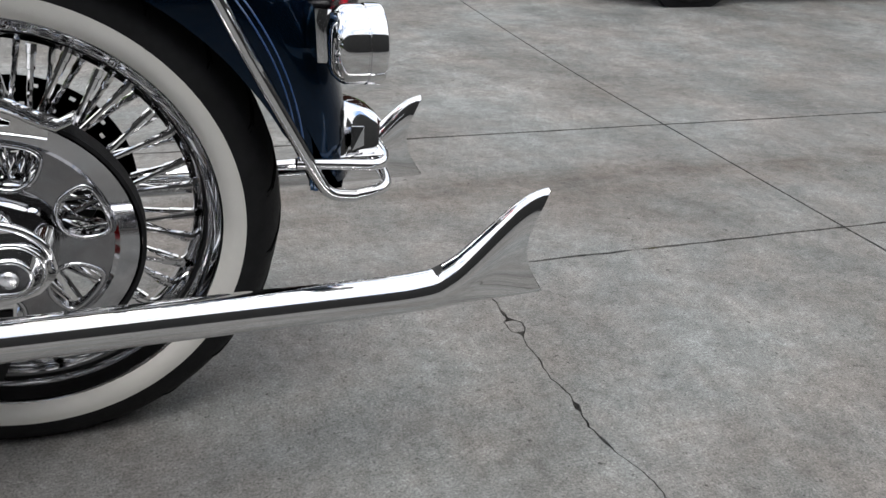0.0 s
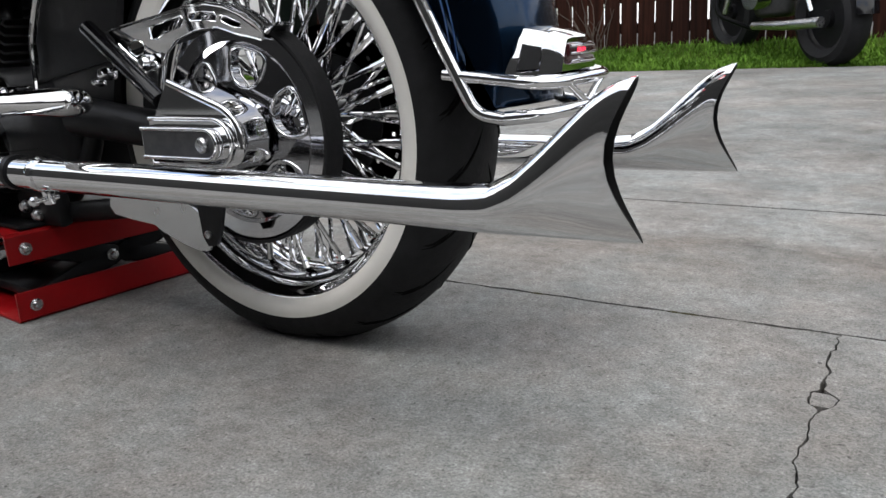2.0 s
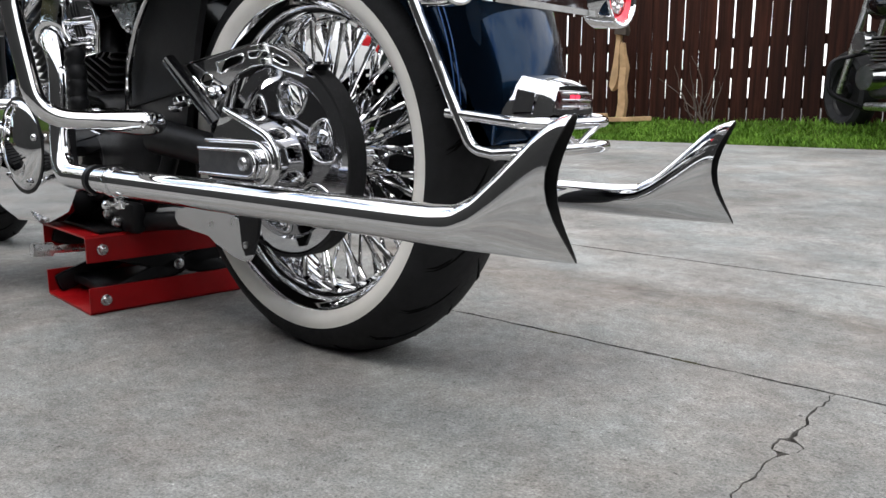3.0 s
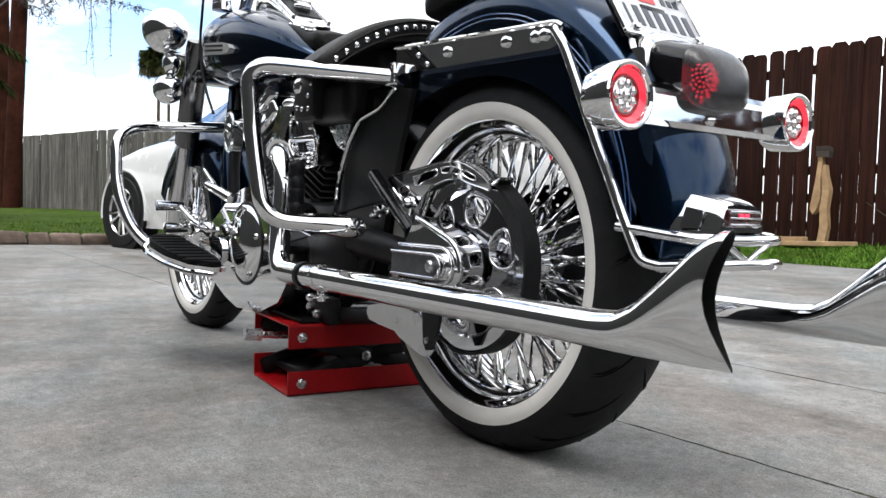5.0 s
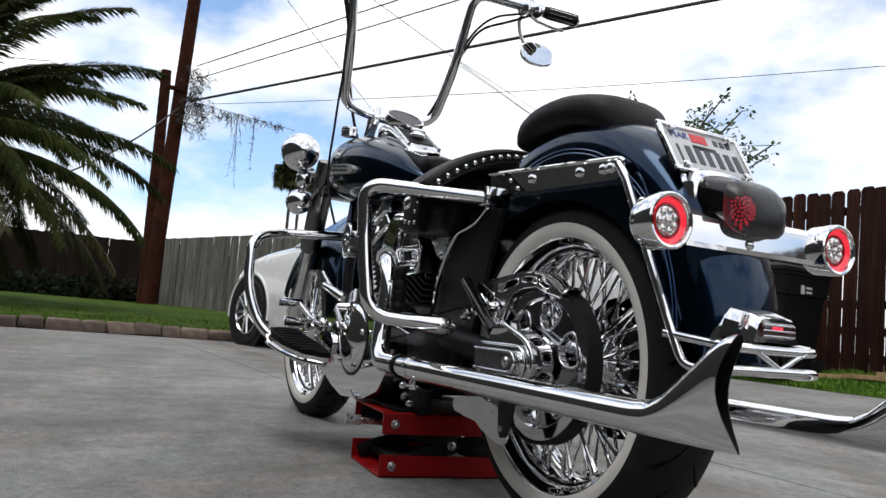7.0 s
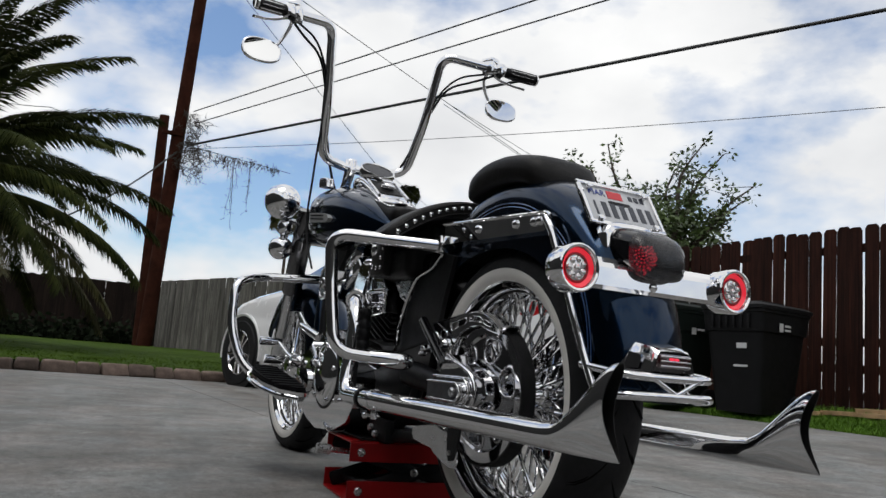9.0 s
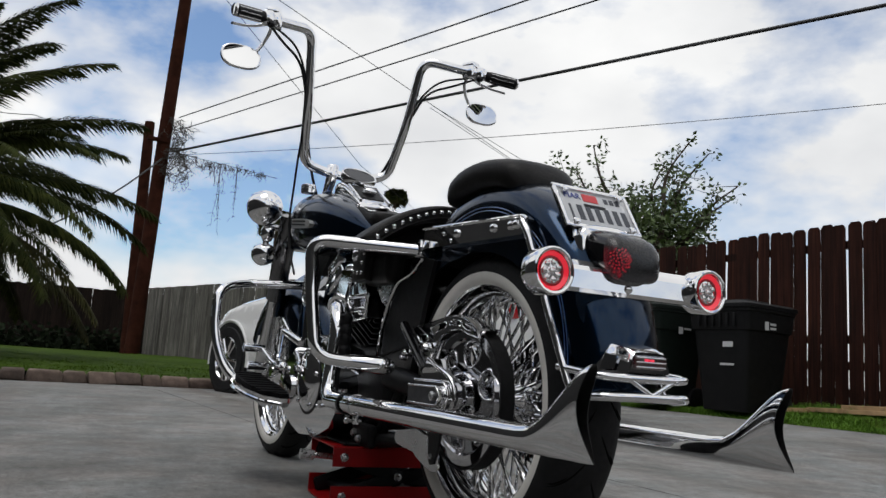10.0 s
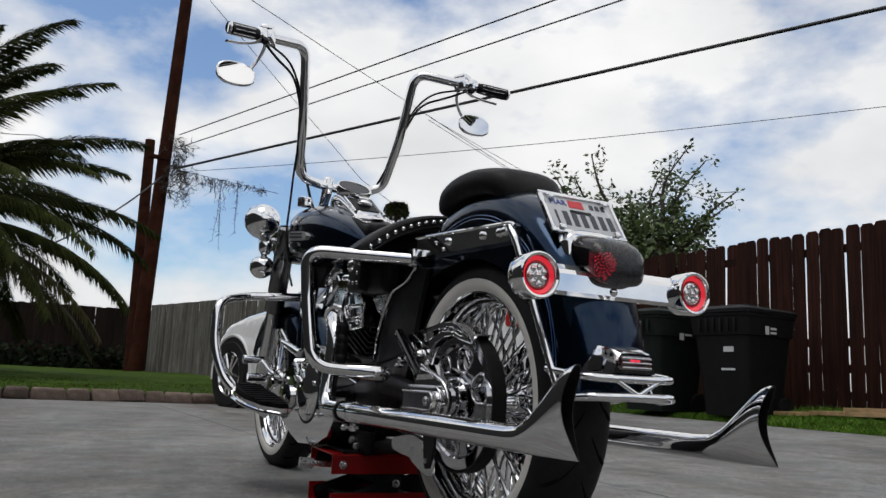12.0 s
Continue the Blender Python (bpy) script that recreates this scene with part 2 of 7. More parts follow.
def arc(c, r, a0, a1, n):
    return [(c[0] + r * math.cos(radians(a0 + (a1 - a0) * i / n)), c[1] + r * math.sin(radians(a0 + (a1 - a0) * i / n))) for i in range(n + 1)]


def lerp(table, s):
    """Reads a table of (s, a, b, ...) rows at s, smoothly."""
    if s <= table[0][0]:
        return table[0][1:]
    for p, q in zip(table, table[1:]):
        if s <= q[0]:
            k = (s - p[0]) / (q[0] - p[0])
            return tuple(a + (b - a) * k for a, b in zip(p[1:], q[1:]))
    return table[-1][1:]


# ---- the motorcycle ----
BIKE = thing("motorcycle", (0.065, 0.0, 0.0), "dark blue cruiser motorcycle with much chrome, raised on a red jack", "motorcycle")
RX, RZ = 0.067, 0.3205      # rear axle
FX, FZ = 1.650, 0.3205      # front axle
HX, HZ = 0.060, 0.3270      # centre of the rear fender's sweep


def wheel(which, cx, cz, half, n_sets):
    """Whitewall tyre, chrome rim, hub and fat, nearly straight spokes."""
    tyre_prof = [(0.243, half * 0.66), (0.250, half * 0.86), (0.262, half * 0.97), (0.276, half), (0.290, half * 0.985), (0.304, half * 0.92), (0.316, half * 0.78),
                 (0.3255, half * 0.55), (0.3310, half * 0.30), (0.3330, half * 0.08)]
    tyre_prof += [(r, -h) for r, h in tyre_prof[::-1]]

    def rest(bm):
        """The tread flattens where it stands on the ground."""
        for v in bm.verts:
            v.co.z = max(v.co.z, 0.0008)
        return bm
    tyre = part(which + "_tyre", rest(lathe(bmesh.new(), tyre_prof + [(0.231, -half * 0.5), (0.231, half * 0.5)], (cx, 0, cz), "y", 120, closed=True)), RUBBER, BIKE, "black rubber tyre with a broad whitewall")
    for s in (1, -1):
        ww = [(0.2490, s * half * 0.860), (0.2560, s * (half * 0.93 + 0.0016)), (0.2635, s * (half * 0.982 + 0.0016)), (0.2725, s * (half * 0.998 + 0.0014)), (0.2800, s * (half * 0.997 + 0.0004))]
        part("whitewall", lathe(bmesh.new(), ww, (cx, 0, cz), "y", 120), WHITEWALL, tyre, "cream whitewall band")

    def tread(h):
        """Radius of the tread at a share of the half width."""
        return lerp([(0.0, 0.3331), (0.08, 0.3330), (0.30, 0.3310), (0.55, 0.3255), (0.78, 0.316), (0.92, 0.304)], h)[0]
    # slanted, curving grooves, alternating long and short; dark strips paint their shade
    bm = bmesh.new()
    for k in range(22):
        for s in (1, -1):
            for start, reach, slant in ((0.10, 0.76, 1.0), (0.52, 0.34, 0.35)):
                pts = []
                for i in range(7):
                    u = i / 6
                    a = 2 * math.pi * (k + (0.5 if s < 0 else 0) + (0.45 if start > 0.3 else 0.0) + slant * (u * 1.15 - 0.35 * u * u)) / 22
                    h = start + reach * u
                    r = tread(h) - 0.0004
                    pts.append(V((cx + r * math.cos(a), s * half * h, max(0.002, cz + r * math.sin(a)))))
                sweep(bm, pts, [0.0006, 0.0022, 0.0026, 0.0028, 0.0026, 0.0022, 0.0006], 5, flat=0.8)
    part("tread_groove", bm, GROOVESHADE, tyre, "slanted tread grooves, their shade painted as dark strips", kind="stuff")
    rp = [(0.2535, half * 0.80), (0.2555, half * 0.87), (0.2525, half * 0.90), (0.2475, half * 0.86), (0.2435, half * 0.74), (0.2385, half * 0.70), (0.2345, half * 0.62), (0.2340, half * 0.50),
          (0.2285, half * 0.46), (0.2255, half * 0.36), (0.2185, half * 0.27), (0.2165, 0.0)]
    rp += [(r, -h) for r, h in rp[-2::-1]]
    rim = part(which + "_rim", lathe(bmesh.new(), rp + [(0.242, -half * 0.6), (0.242, half * 0.6)], (cx, 0, cz), "y", 96, closed=True), CHROME, BIKE, "stepped chrome rim")
    hub = [(0.0, 0.075), (0.022, 0.075), (0.024, 0.06), (0.05, 0.052), (0.056, 0.046), (0.056, 0.038), (0.036, 0.03), (0.03, 0.0)]
    hub += [(r, -h) for r, h in hub[-2::-1]]
    part("hub", lathe(bmesh.new(), hub, (cx, 0, cz), "y", 32), CHROME, rim, "polished chrome hub")
    for side in (1, -1):
        for lean in (1, -1):
            d = radians(16 * lean)
            a = V((0.054 * math.cos(d), side * (0.044 + 0.004 * lean), 0.054 * math.sin(d)))
            b = V((0.2175, side * (0.020 + 0.005 * lean), 0))
            bm = bmesh.new()
            k = b - a
            sweep(bm, [a, a + k * 0.82, a + k * 0.825, a + k * 0.93, a + k * 0.935, b], [0.0036, 0.0036, 0.0050, 0.0050, 0.0058, 0.0058], 8)
            src = None
            for q in range(n_sets):
                turn = Matrix.Translation((cx, 0, cz)) @ Matrix.Rotation(2 * math.pi * (q + 0.25 * (side > 0) + 0.5 * (lean > 0)) / n_sets, 4, "Y")
                if src is None:
                    src = part("spoke", bm, CHROME, rim)
                    src.matrix_basis = turn
                else:
                    again("spoke", src, turn, rim)
    return tyre, rim


rear_tyre, rear_rim = wheel("rear", RX, RZ, 0.084, 18)
front_tyre, front_rim = wheel("front", FX, FZ, 0.060, 18)


def fishtail(y, dx, dz, name):
    """A straight chrome silencer that flares into a tall, pinched fishtail."""
    zc, r = 0.2765 + dz, 0.0235
    x0, x1 = 0.335 + dx, -0.34 + dx
    n = 28
    table = [(0.0, 0.2530, 0.3000, 0.0235), (0.18, 0.2530, 0.3005, 0.0235), (0.34, 0.2532, 0.304, 0.0230), (0.46, 0.2535, 0.318, 0.0218), (0.58, 0.2540, 0.340, 0.0200), (0.70, 0.2545, 0.3635, 0.0180),
             (0.80, 0.2550, 0.382, 0.0168), (0.88, 0.2555, 0.393, 0.0160), (0.95, 0.256, 0.3985, 0.0155), (1.0, 0.2565, 0.400, 0.0155)]

    def ring(s, inset=0.0):
        zb, zt, w = lerp(table, s)
        zb, zt, w = zb + dz + inset, zt + dz - inset, w - inset
        out = []
        for k in range(n):
            a = 2 * math.pi * k / n
            v = 0.5 + 0.5 * math.sin(a)          # 0 at the bottom edge, 1 at the crest
            square = 1.0 + 0.45 * max(0.0, s - 0.35)
            ww = w * abs(math.cos(a)) ** (1.0 / square) * (1 if math.cos(a) >= 0 else -1)
            ww *= 1 - 0.72 * max(0.0, (s - 0.3) / 0.7) * (1 - v) ** 1.6
            z = zb + (zt - zb) * v
            cut = 0.030 * (math.sin(math.pi * (0.02 + 0.96 * v)) ** 1.2) + 0.006 * v
            x = x1 - s * (0.221 - s * s * cut)
            out.append(V((x, y + ww, z)))
        return out
    steps = [i / 26 for i in range(27)]
    straight = [[V((x0 + (x1 - x0) * k, y + r * math.cos(2 * math.pi * i / n), zc + r * math.sin(2 * math.pi * i / n))) for i in range(n)] for k in (0, 0.03, 0.5, 0.97)]
    pipe = part(name, loft(bmesh.new(), straight + [ring(s) for s in steps], caps=False), CHROME, BIKE, "long chrome exhaust with a fishtail end", smooth=60)
    inner = [ring(1.0)] + [ring(s, 0.0018) for s in (1.0, 0.9, 0.75, 0.6, 0.45, 0.3, 0.1)]
    part("fishtail_inside", loft(bmesh.new(), inner, caps=False), SOOT, pipe, "sooty inside of the fishtail", smooth=60)
    return pipe


left_pipe = fishtail(0.252, 0.0, 0.0, "left_exhaust")
right_pipe = fishtail(-0.203, 0.022, -0.016, "right_exhaust")
# left pipe: black joint rings, clamp and the elbow that rises to the engine
part("joint_ring", lathe(bmesh.new(), [(0.0225, -0.006), (0.0262, -0.006), (0.0262, 0.006), (0.0225, 0.006)], (0.397, 0.252, 0.2765), "x", 28, closed=True), SATIN, left_pipe, "black joint ring")
bm = lathe(bmesh.new(), [(0.0230, -0.007), (0.0258, -0.007), (0.0268, 0), (0.0258, 0.007), (0.0230, 0.007)], (0.330, 0.252, 0.2765), "x", 28, closed=True)
box(bm, (0.330, 0.250, 0.244), (0.014, 0.012, 0.026), 0.002)
rod(bm, (0.330, 0.236, 0.240), (0.330, 0.276, 0.240), 0.004)
bolt(bm, (0.330, 0.270, 0.240), 0.0075, 0.010)
part("pipe_clamp", bm, CHROME, left_pipe, "chrome band clamp with its bolt")
part("left_header", sweep(bmesh.new(), bend([(0.336, 0.252, 0.2765), (0.520, 0.252, 0.2765), (0.556, 0.236, 0.345), (0.562, 0.222, 0.475), (0.630, 0.206, 0.528), (0.76, 0.150, 0.545)], 0.05, 8), 0.0228, 20), CHROME, BIKE, "chrome exhaust elbow", smooth=60)
part("right_header", sweep(bmesh.new(), bend([(0.35, -0.203, 0.26), (0.62, -0.203, 0.265), (0.78, -0.20, 0.42), (0.80, -0.14, 0.55)], 0.05, 8), 0.0222, 16), CHROME, BIKE, smooth=60)

# rear fender
OUT = [(15, 0.30, 0.415), (30, 0.40, 0.39), (45, 0.452, 0.362), (60, 0.474, 0.338), (75, 0.487, 0.322), (90, 0.490, 0.316), (105, 0.486, 0.315), (120, 0.475, 0.317), (135, 0.462, 0.321), (150, 0.447, 0.328), (162, 0.434, 0.338), (170, 0.426, 0.356), (176, 0.421, 0.385)]


def fender_ring(a, grow=0.0):
    ro, ri = lerp(OUT, a)
    w = 0.098 + grow
    ro += grow
    pts = [(-w, ri), (-w, ri + (ro - ri) * 0.3), (-w, ro - 0.062)]
    for k in range(1, 12):
        t = math.pi * k / 12
        pts.append((-w * math.cos(t), ro - 0.062 + 0.062 * math.sin(t) ** 0.85))
    pts += [(w, ro - 0.062), (w, ri + (ro - ri) * 0.3), (w, ri)]
    c, s = math.cos(radians(a)), math.sin(radians(a))
    return [V((HX + c * r, y, HZ + s * r)) for y, r in pts]


def fender_mesh(angles, grow=0.0):
    outer = [fender_ring(a, grow) for a in angles]
    inner = [fender_ring(a, grow - 0.004) for a in angles]
    rings = [o + i[::-1] for o, i in zip(outer, inner)]
    return loft(bmesh.new(), rings)


fender = part("rear_fender", fender_mesh([18 + 158 * i / 56 for i in range(57)]), BLUE, BIKE, "deep dark blue rear fender with pinstripes")
liner = [fender_ring(a, -0.0055) for a in [19 + 156 * i / 40 for i in range(41)]]
part("fender_liner", loft(bmesh.new(), liner, caps=False, closed=False), SATIN, fender, "black underside of the fender", smooth=50)
for s in (1, -1):
    bm = bmesh.new()
    for off in (0.072, 0.080):
        pts = [V((HX + (lerp(OUT, a)[0] - off) * math.cos(radians(a)), s * 0.0984, HZ + (lerp(OUT, a)[0] - off) * math.sin(radians(a)))) for a in range(64, 172, 3)]
        sweep(bm, pts, 0.0011, 5)
    part("pinstripe", bm, STRIPE, fender, "thin light blue double pinstripe")

# fender struts, trim and bumper
for s, side in ((1, "left"), (-1, "right")):
    bm = plate(bmesh.new(), [(0.300, 0.724), (-0.146, 0.698), (-0.159, 0.689), (-0.153, 0.665), (-0.134, 0.659), (0.296, 0.672)], s * 0.100, s * 0.116, 0.003)
    strut = part(side + "_fender_strut", bm, CHROME, BIKE, "polished chrome fender strut")
    bm = sweep(bmesh.new(), bend([(0.302, s * 0.117, 0.723), (-0.144, s * 0.117, 0.698), (-0.159, s * 0.117, 0.689)], 0.01), 0.0038, 8)
    part("strut_rim", bm, CHROME, strut)
    for x, z in ((0.130, 0.692), (-0.030, 0.685), (-0.100, 0.682), (-0.120, 0.682)):
        part("strut_bolt", bolt(bmesh.new(), (x, s * 0.115, z), 0.0095, s * 0.009), CHROME, strut, "domed chrome bolt")
    bm = sweep(bmesh.new(), bend([(-0.144, s * 0.118, 0.686), (-0.165, s * 0.118, 0.660), (-0.216, s * 0.113, 0.548), (-0.292, s * 0.110, 0.395), (-0.315, s * 0.108, 0.350), (-0.352, s * 0.106, 0.345)], 0.03, 6),
               0.0082, 12)
    part(side + "_fender_rail", bm, CHROME, BIKE, "chrome rail round the fender edge", smooth=60)
    bm = sweep(bmesh.new(), bend([(0.296, s * 0.112, 0.672), (0.303, s * 0.113, 0.648), (0.352, s * 0.114, 0.614), (0.437, s * 0.116, 0.594), (0.481, s * 0.117, 0.545), (0.523, s * 0.118, 0.466), (0.531, s * 0.118, 0.385)], 0.02, 5), 0.0045, 8)
    part(side + "_plate_trim", bm, CHROME, BIKE, "chrome edge trim")
    bm = plate(bmesh.new(), [(0.303, 0.650), (0.352, 0.614), (0.437, 0.594), (0.481, 0.545), (0.523, 0.466), (0.531, 0.350), (0.400, 0.325), (0.345, 0.360), (0.318, 0.450), (0.290, 0.540), (0.250, 0.640)], s * 0.095, s * 0.108, 0.003)
    frame_cover = part(side + "_side_plate", bm, SATIN, BIKE, "black frame cover")
    part("corner_plate", plate(bmesh.new(), [(0.578, 0.592), (0.474, 0.590), (0.506, 0.534), (0.537, 0.548)], s * 0.106, s * 0.1135, 0.002), STEEL, frame_cover, "brushed corner plate")
    for x, z in ((0.509, 0.546), (0.556, 0.583)):
        part("plate_bolt", bolt(bmesh.new(), (x, s * 0.113, z), 0.008, s * 0.007), CHROME, frame_cover)
bm = sweep(bmesh.new(), bend([(-0.345, 0.106, 0.345), (-0.392, 0.100, 0.349), (-0.404, 0.06, 0.350), (-0.404, -0.06, 0.350), (-0.392, -0.100, 0.349), (-0.345, -0.106, 0.345)], 0.03, 6), 0.0082, 12)
bumper = part("rear_bumper", bm, CHROME, BIKE, "chrome tube bumper below the fender", smooth=60)
bm = sweep(bmesh.new(), bend([(-0.275, 0.110, 0.396), (-0.385, 0.104, 0.384), (-0.402, 0.065, 0.382), (-0.402, -0.065, 0.382), (-0.385, -0.104, 0.384), (-0.275, -0.110, 0.396)], 0.03, 6), 0.0072, 12)
part("upper_bar", bm, CHROME, bumper, smooth=60)
bm = sweep(bmesh.new(), bend([(-0.404, 0.055, 0.382), (-0.405, 0.0, 0.354), (-0.404, -0.055, 0.382)], 0.006), 0.0045, 8)
part("brace", bm, CHROME, bumper, smooth=60)

# lamp at the fender tip
TAILGLASS = material("smoked red glass", (0.05, 0.01, 0.012), 0.08, 0.0, spec=0.8, coat=1.0)
rings = []
for x, w, zb, zt in ((-0.334, 0.080, 0.389, 0.443), (-0.342, 0.078, 0.389, 0.446), (-0.352, 0.066, 0.389, 0.445), (-0.372, 0.056, 0.390, 0.440), (-0.390, 0.052, 0.391, 0.434), (-0.396, 0.049, 0.393, 0.430)):
    rings.append([V((x, w * a, zb + (zt - zb) * b)) for a, b in ((-1, 0), (-0.965, 0.2), (-0.79, 0.75), (-0.70, 0.95), (-0.4, 1), (0.4, 1), (0.70, 0.95), (0.79, 0.75), (0.965, 0.2), (1, 0))])
tiplamp = part("fender_tip_lamp", loft(bmesh.new(), rings), CHROME, BIKE, "chrome fender tip lamp", smooth=50)
part("lens", box(bmesh.new(), (-0.3965, 0, 0.412), (0.008, 0.074, 0.024), 0.003), TAILGLASS, tiplamp, "smoked lens")
for s in (1, -1):
    side_lens = [V((-0.352, s * 0.0735, 0.397)), V((-0.371, s * 0.0590, 0.397)), V((-0.373, s * 0.0520, 0.421)), V((-0.354, s * 0.0640, 0.426))]
    part("side_window", loft(bmesh.new(), [side_lens, [p + V((-0.001, s * 0.0035, 0.0)) for p in side_lens]]), DARKCHROME, tiplamp, "dark chrome side window", smooth=0)
for z in (0.4035, 0.412, 0.4205):
    part("lens_bar", box(bmesh.new(), (-0.401, 0, z), (0.003, 0.070, 0.003), 0.001), CHROME, tiplamp, "thin chrome bar")
part("lip", box(bmesh.new(), (-0.362, 0, 0.387), (0.074, 0.160, 0.006), 0.0035), CHROME, tiplamp, "chrome lip")


def glow(name, color, strength, base=(0.4, 0.02, 0.03)):
    m = material(name, base, 0.2, coat=0.6)
    p = m.node_tree.nodes["Principled BSDF"]
    p.inputs["Emission Color"].default_value = (*color, 1)
    p.inputs["Emission Strength"].default_value = strength
    return m


REDRING = glow("lit red ring", (1.0, 0.028, 0.055), 1.05, (0.5, 0.02, 0.03))
REDLED = glow("lit red diode", (1.0, 0.02, 0.06), 1.9)
TAILLED = glow("lit red tail diode", (1.0, 0.02, 0.06), 3.6)
REDLENS = material("deep red lens", (0.30, 0.006, 0.012), 0.12, spec=0.4, coat=0.6)
CLEAR = material("faceted clear lens", (0.75, 0.72, 0.72), 0.12, 0.9, vary=0.3, scale=180)
bm = bmesh.new()
for y in (-0.006, 0.006):
    box(bm, (-0.4005, y + 0.004, 0.416), (0.003, 0.010, 0.004), 0.001)
part("diode", bm, REDLED, tiplamp, "lit red diode")

# lamp bar, signals and tail lamp
bm = plate(bmesh.new(), [(-0.292, 0.594), (-0.316, 0.592), (-0.334, 0.580), (-0.340, 0.571), (-0.342, 0.538), (-0.336, 0.531), (-0.294, 0.535)], -0.165, 0.165, 0.003)
part("lamp_bar", bm, CHROME, BIKE, "chrome bar that carries the signals", smooth=18)
part("lamp_bar_bolt", bolt(bmesh.new(), (-0.340, 0.006, 0.546), 0.008, -0.007, "x"), CHROME, BIKE)
for s, side in ((1, "left"), (-1, "right")):
    c = (-0.308, s * 0.189, 0.560)
    prof = [(0.0, 0.012), (0.022, 0.011), (0.034, 0.006), (0.042, -0.004), (0.0455, -0.012), (0.0460, -0.042), (0.0450, -0.043), (0.0450, -0.045), (0.0468, -0.046), (0.0470, -0.068), (0.0462, -0.0715), (0.0432, -0.0738), (0.0390, -0.0720), (0.0368, -0.0665), (0.0362, -0.057), (0.0, -0.055)]
    prof = [(r * 0.93, h * 0.70) for r, h in prof]
    sig = part(side + "_signal", lathe(bmesh.new(), prof, c, "x", 40), CHROME, BIKE, "chrome bullet signal with a red lens ring")
    part("lens_ring", lathe(bmesh.new(), [(0.0272, -0.0405), (0.0295, -0.0415), (0.0318, -0.0440), (0.0337, -0.0455)], c, "x", 40), REDRING, sig, "lit red lens ring")
    part("inner_ring", lathe(bmesh.new(), [(0.0222, -0.0405), (0.0232, -0.0425), (0.0252, -0.0425), (0.0274, -0.0404)], c, "x", 40), REDLENS, sig, "deep red inner ring")
    cx = lathe(bmesh.new(), [(0.0, -0.0425), (0.012, -0.0420), (0.0210, -0.0415), (0.0238, -0.0395)], c, "x", 24)
    part("clear_center", cx, CLEAR, sig, "faceted clear centre")
    src = part("facet", ball(bmesh.new(), (0, 0, 0), 0.0062, (0.6, 1, 1), 8, 6), CLEAR, sig, smooth=0)
    src.matrix_basis = Matrix.Translation((c[0] - 0.0425, c[1], c[2]))
    for k in range(7):
        a = 2 * math.pi * k / 7
        again("facet", src, Matrix.Translation((c[0] - 0.0415, c[1] + 0.0152 * math.cos(a), c[2] + 0.0152 * math.sin(a))), sig)
    part("arm", rod(bmesh.new(), (-0.316, s * 0.130, 0.568), (-0.318, s * 0.160, 0.562), 0.019, 14), CHROME, sig)


def egg(x, hw, hh, zc, n=32, p=0.62):
    out = []
    for k in range(n):
        a = 2 * math.pi * k / n
        out.append(V((x, hw * math.copysign(abs(math.cos(a)) ** p, math.cos(a)), zc + hh * math.copysign(abs(math.sin(a)) ** p, math.sin(a)))))
    return out


rings = [egg(-0.215, 0.048, 0.026, 0.642), egg(-0.250, 0.056, 0.034, 0.634), egg(-0.288, 0.0605, 0.041, 0.622), egg(-0.333, 0.0602, 0.0435, 0.606)]
tail = part("tail_lamp", loft(bmesh.new(), rings), BLACK, BIKE, "layback tail lamp with a smoked lens", smooth=60)
part("lamp_collar", loft(bmesh.new(), [egg(-0.228, 0.062, 0.040, 0.638), egg(-0.236, 0.069, 0.046, 0.635), egg(-0.268, 0.0705, 0.047, 0.6285), egg(-0.275, 0.066, 0.043, 0.627)]), CHROME, tail, "chrome collar", smooth=60)
SMOKE = material("smoked lens", (0.05, 0.05, 0.052), 0.20, 0.0, spec=0.25, bump=0.0004, bump_scale=380)
st = SMOKE.node_tree
chk = st.nodes.new("ShaderNodeTexChecker")
chk.inputs["Scale"].default_value, chk.inputs["Color1"].default_value, chk.inputs["Color2"].default_value = 330.0, (0.060, 0.060, 0.064, 1), (0.020, 0.020, 0.022, 1)
st.links.new(st.nodes.new("ShaderNodeTexCoord").outputs["Object"], chk.inputs["Vector"])
st.links.new(chk.outputs["Color"], st.nodes["Principled BSDF"].inputs["Base Color"])
SMOKE.node_tree.nodes["Principled BSDF"].inputs["Transmission Weight"].default_value = 0.65
lens = part("tail_lens", loft(bmesh.new(), [egg(-0.3335, 0.0610, 0.0440, 0.606), egg(-0.346, 0.0600, 0.0425, 0.601), egg(-0.358, 0.0550, 0.0380, 0.595), egg(-0.366, 0.046, 0.031, 0.591), egg(-0.371, 0.032, 0.020, 0.589), egg(-0.373, 0.012, 0.008, 0.588)]), SMOKE, tail, "smoked oval lens", smooth=60)
lens.visible_shadow = False
src = None
for i in range(52):
    a, r = i * 2.39996, 0.0031 * math.sqrt(i + 0.5)
    m = Matrix.Translation((-0.344 - 0.010 * (1 - (r / 0.0225) ** 2), 0.034 + r * math.cos(a), 0.596 + r * math.sin(a)))
    if src is None:
        src = part("diode", ball(bmesh.new(), (0, 0, 0), 0.0017, (1, 1, 1), 8, 6), TAILLED, tail, "lit red diode")
        src.matrix_basis = m
    else:
        again("diode", src, m, tail)

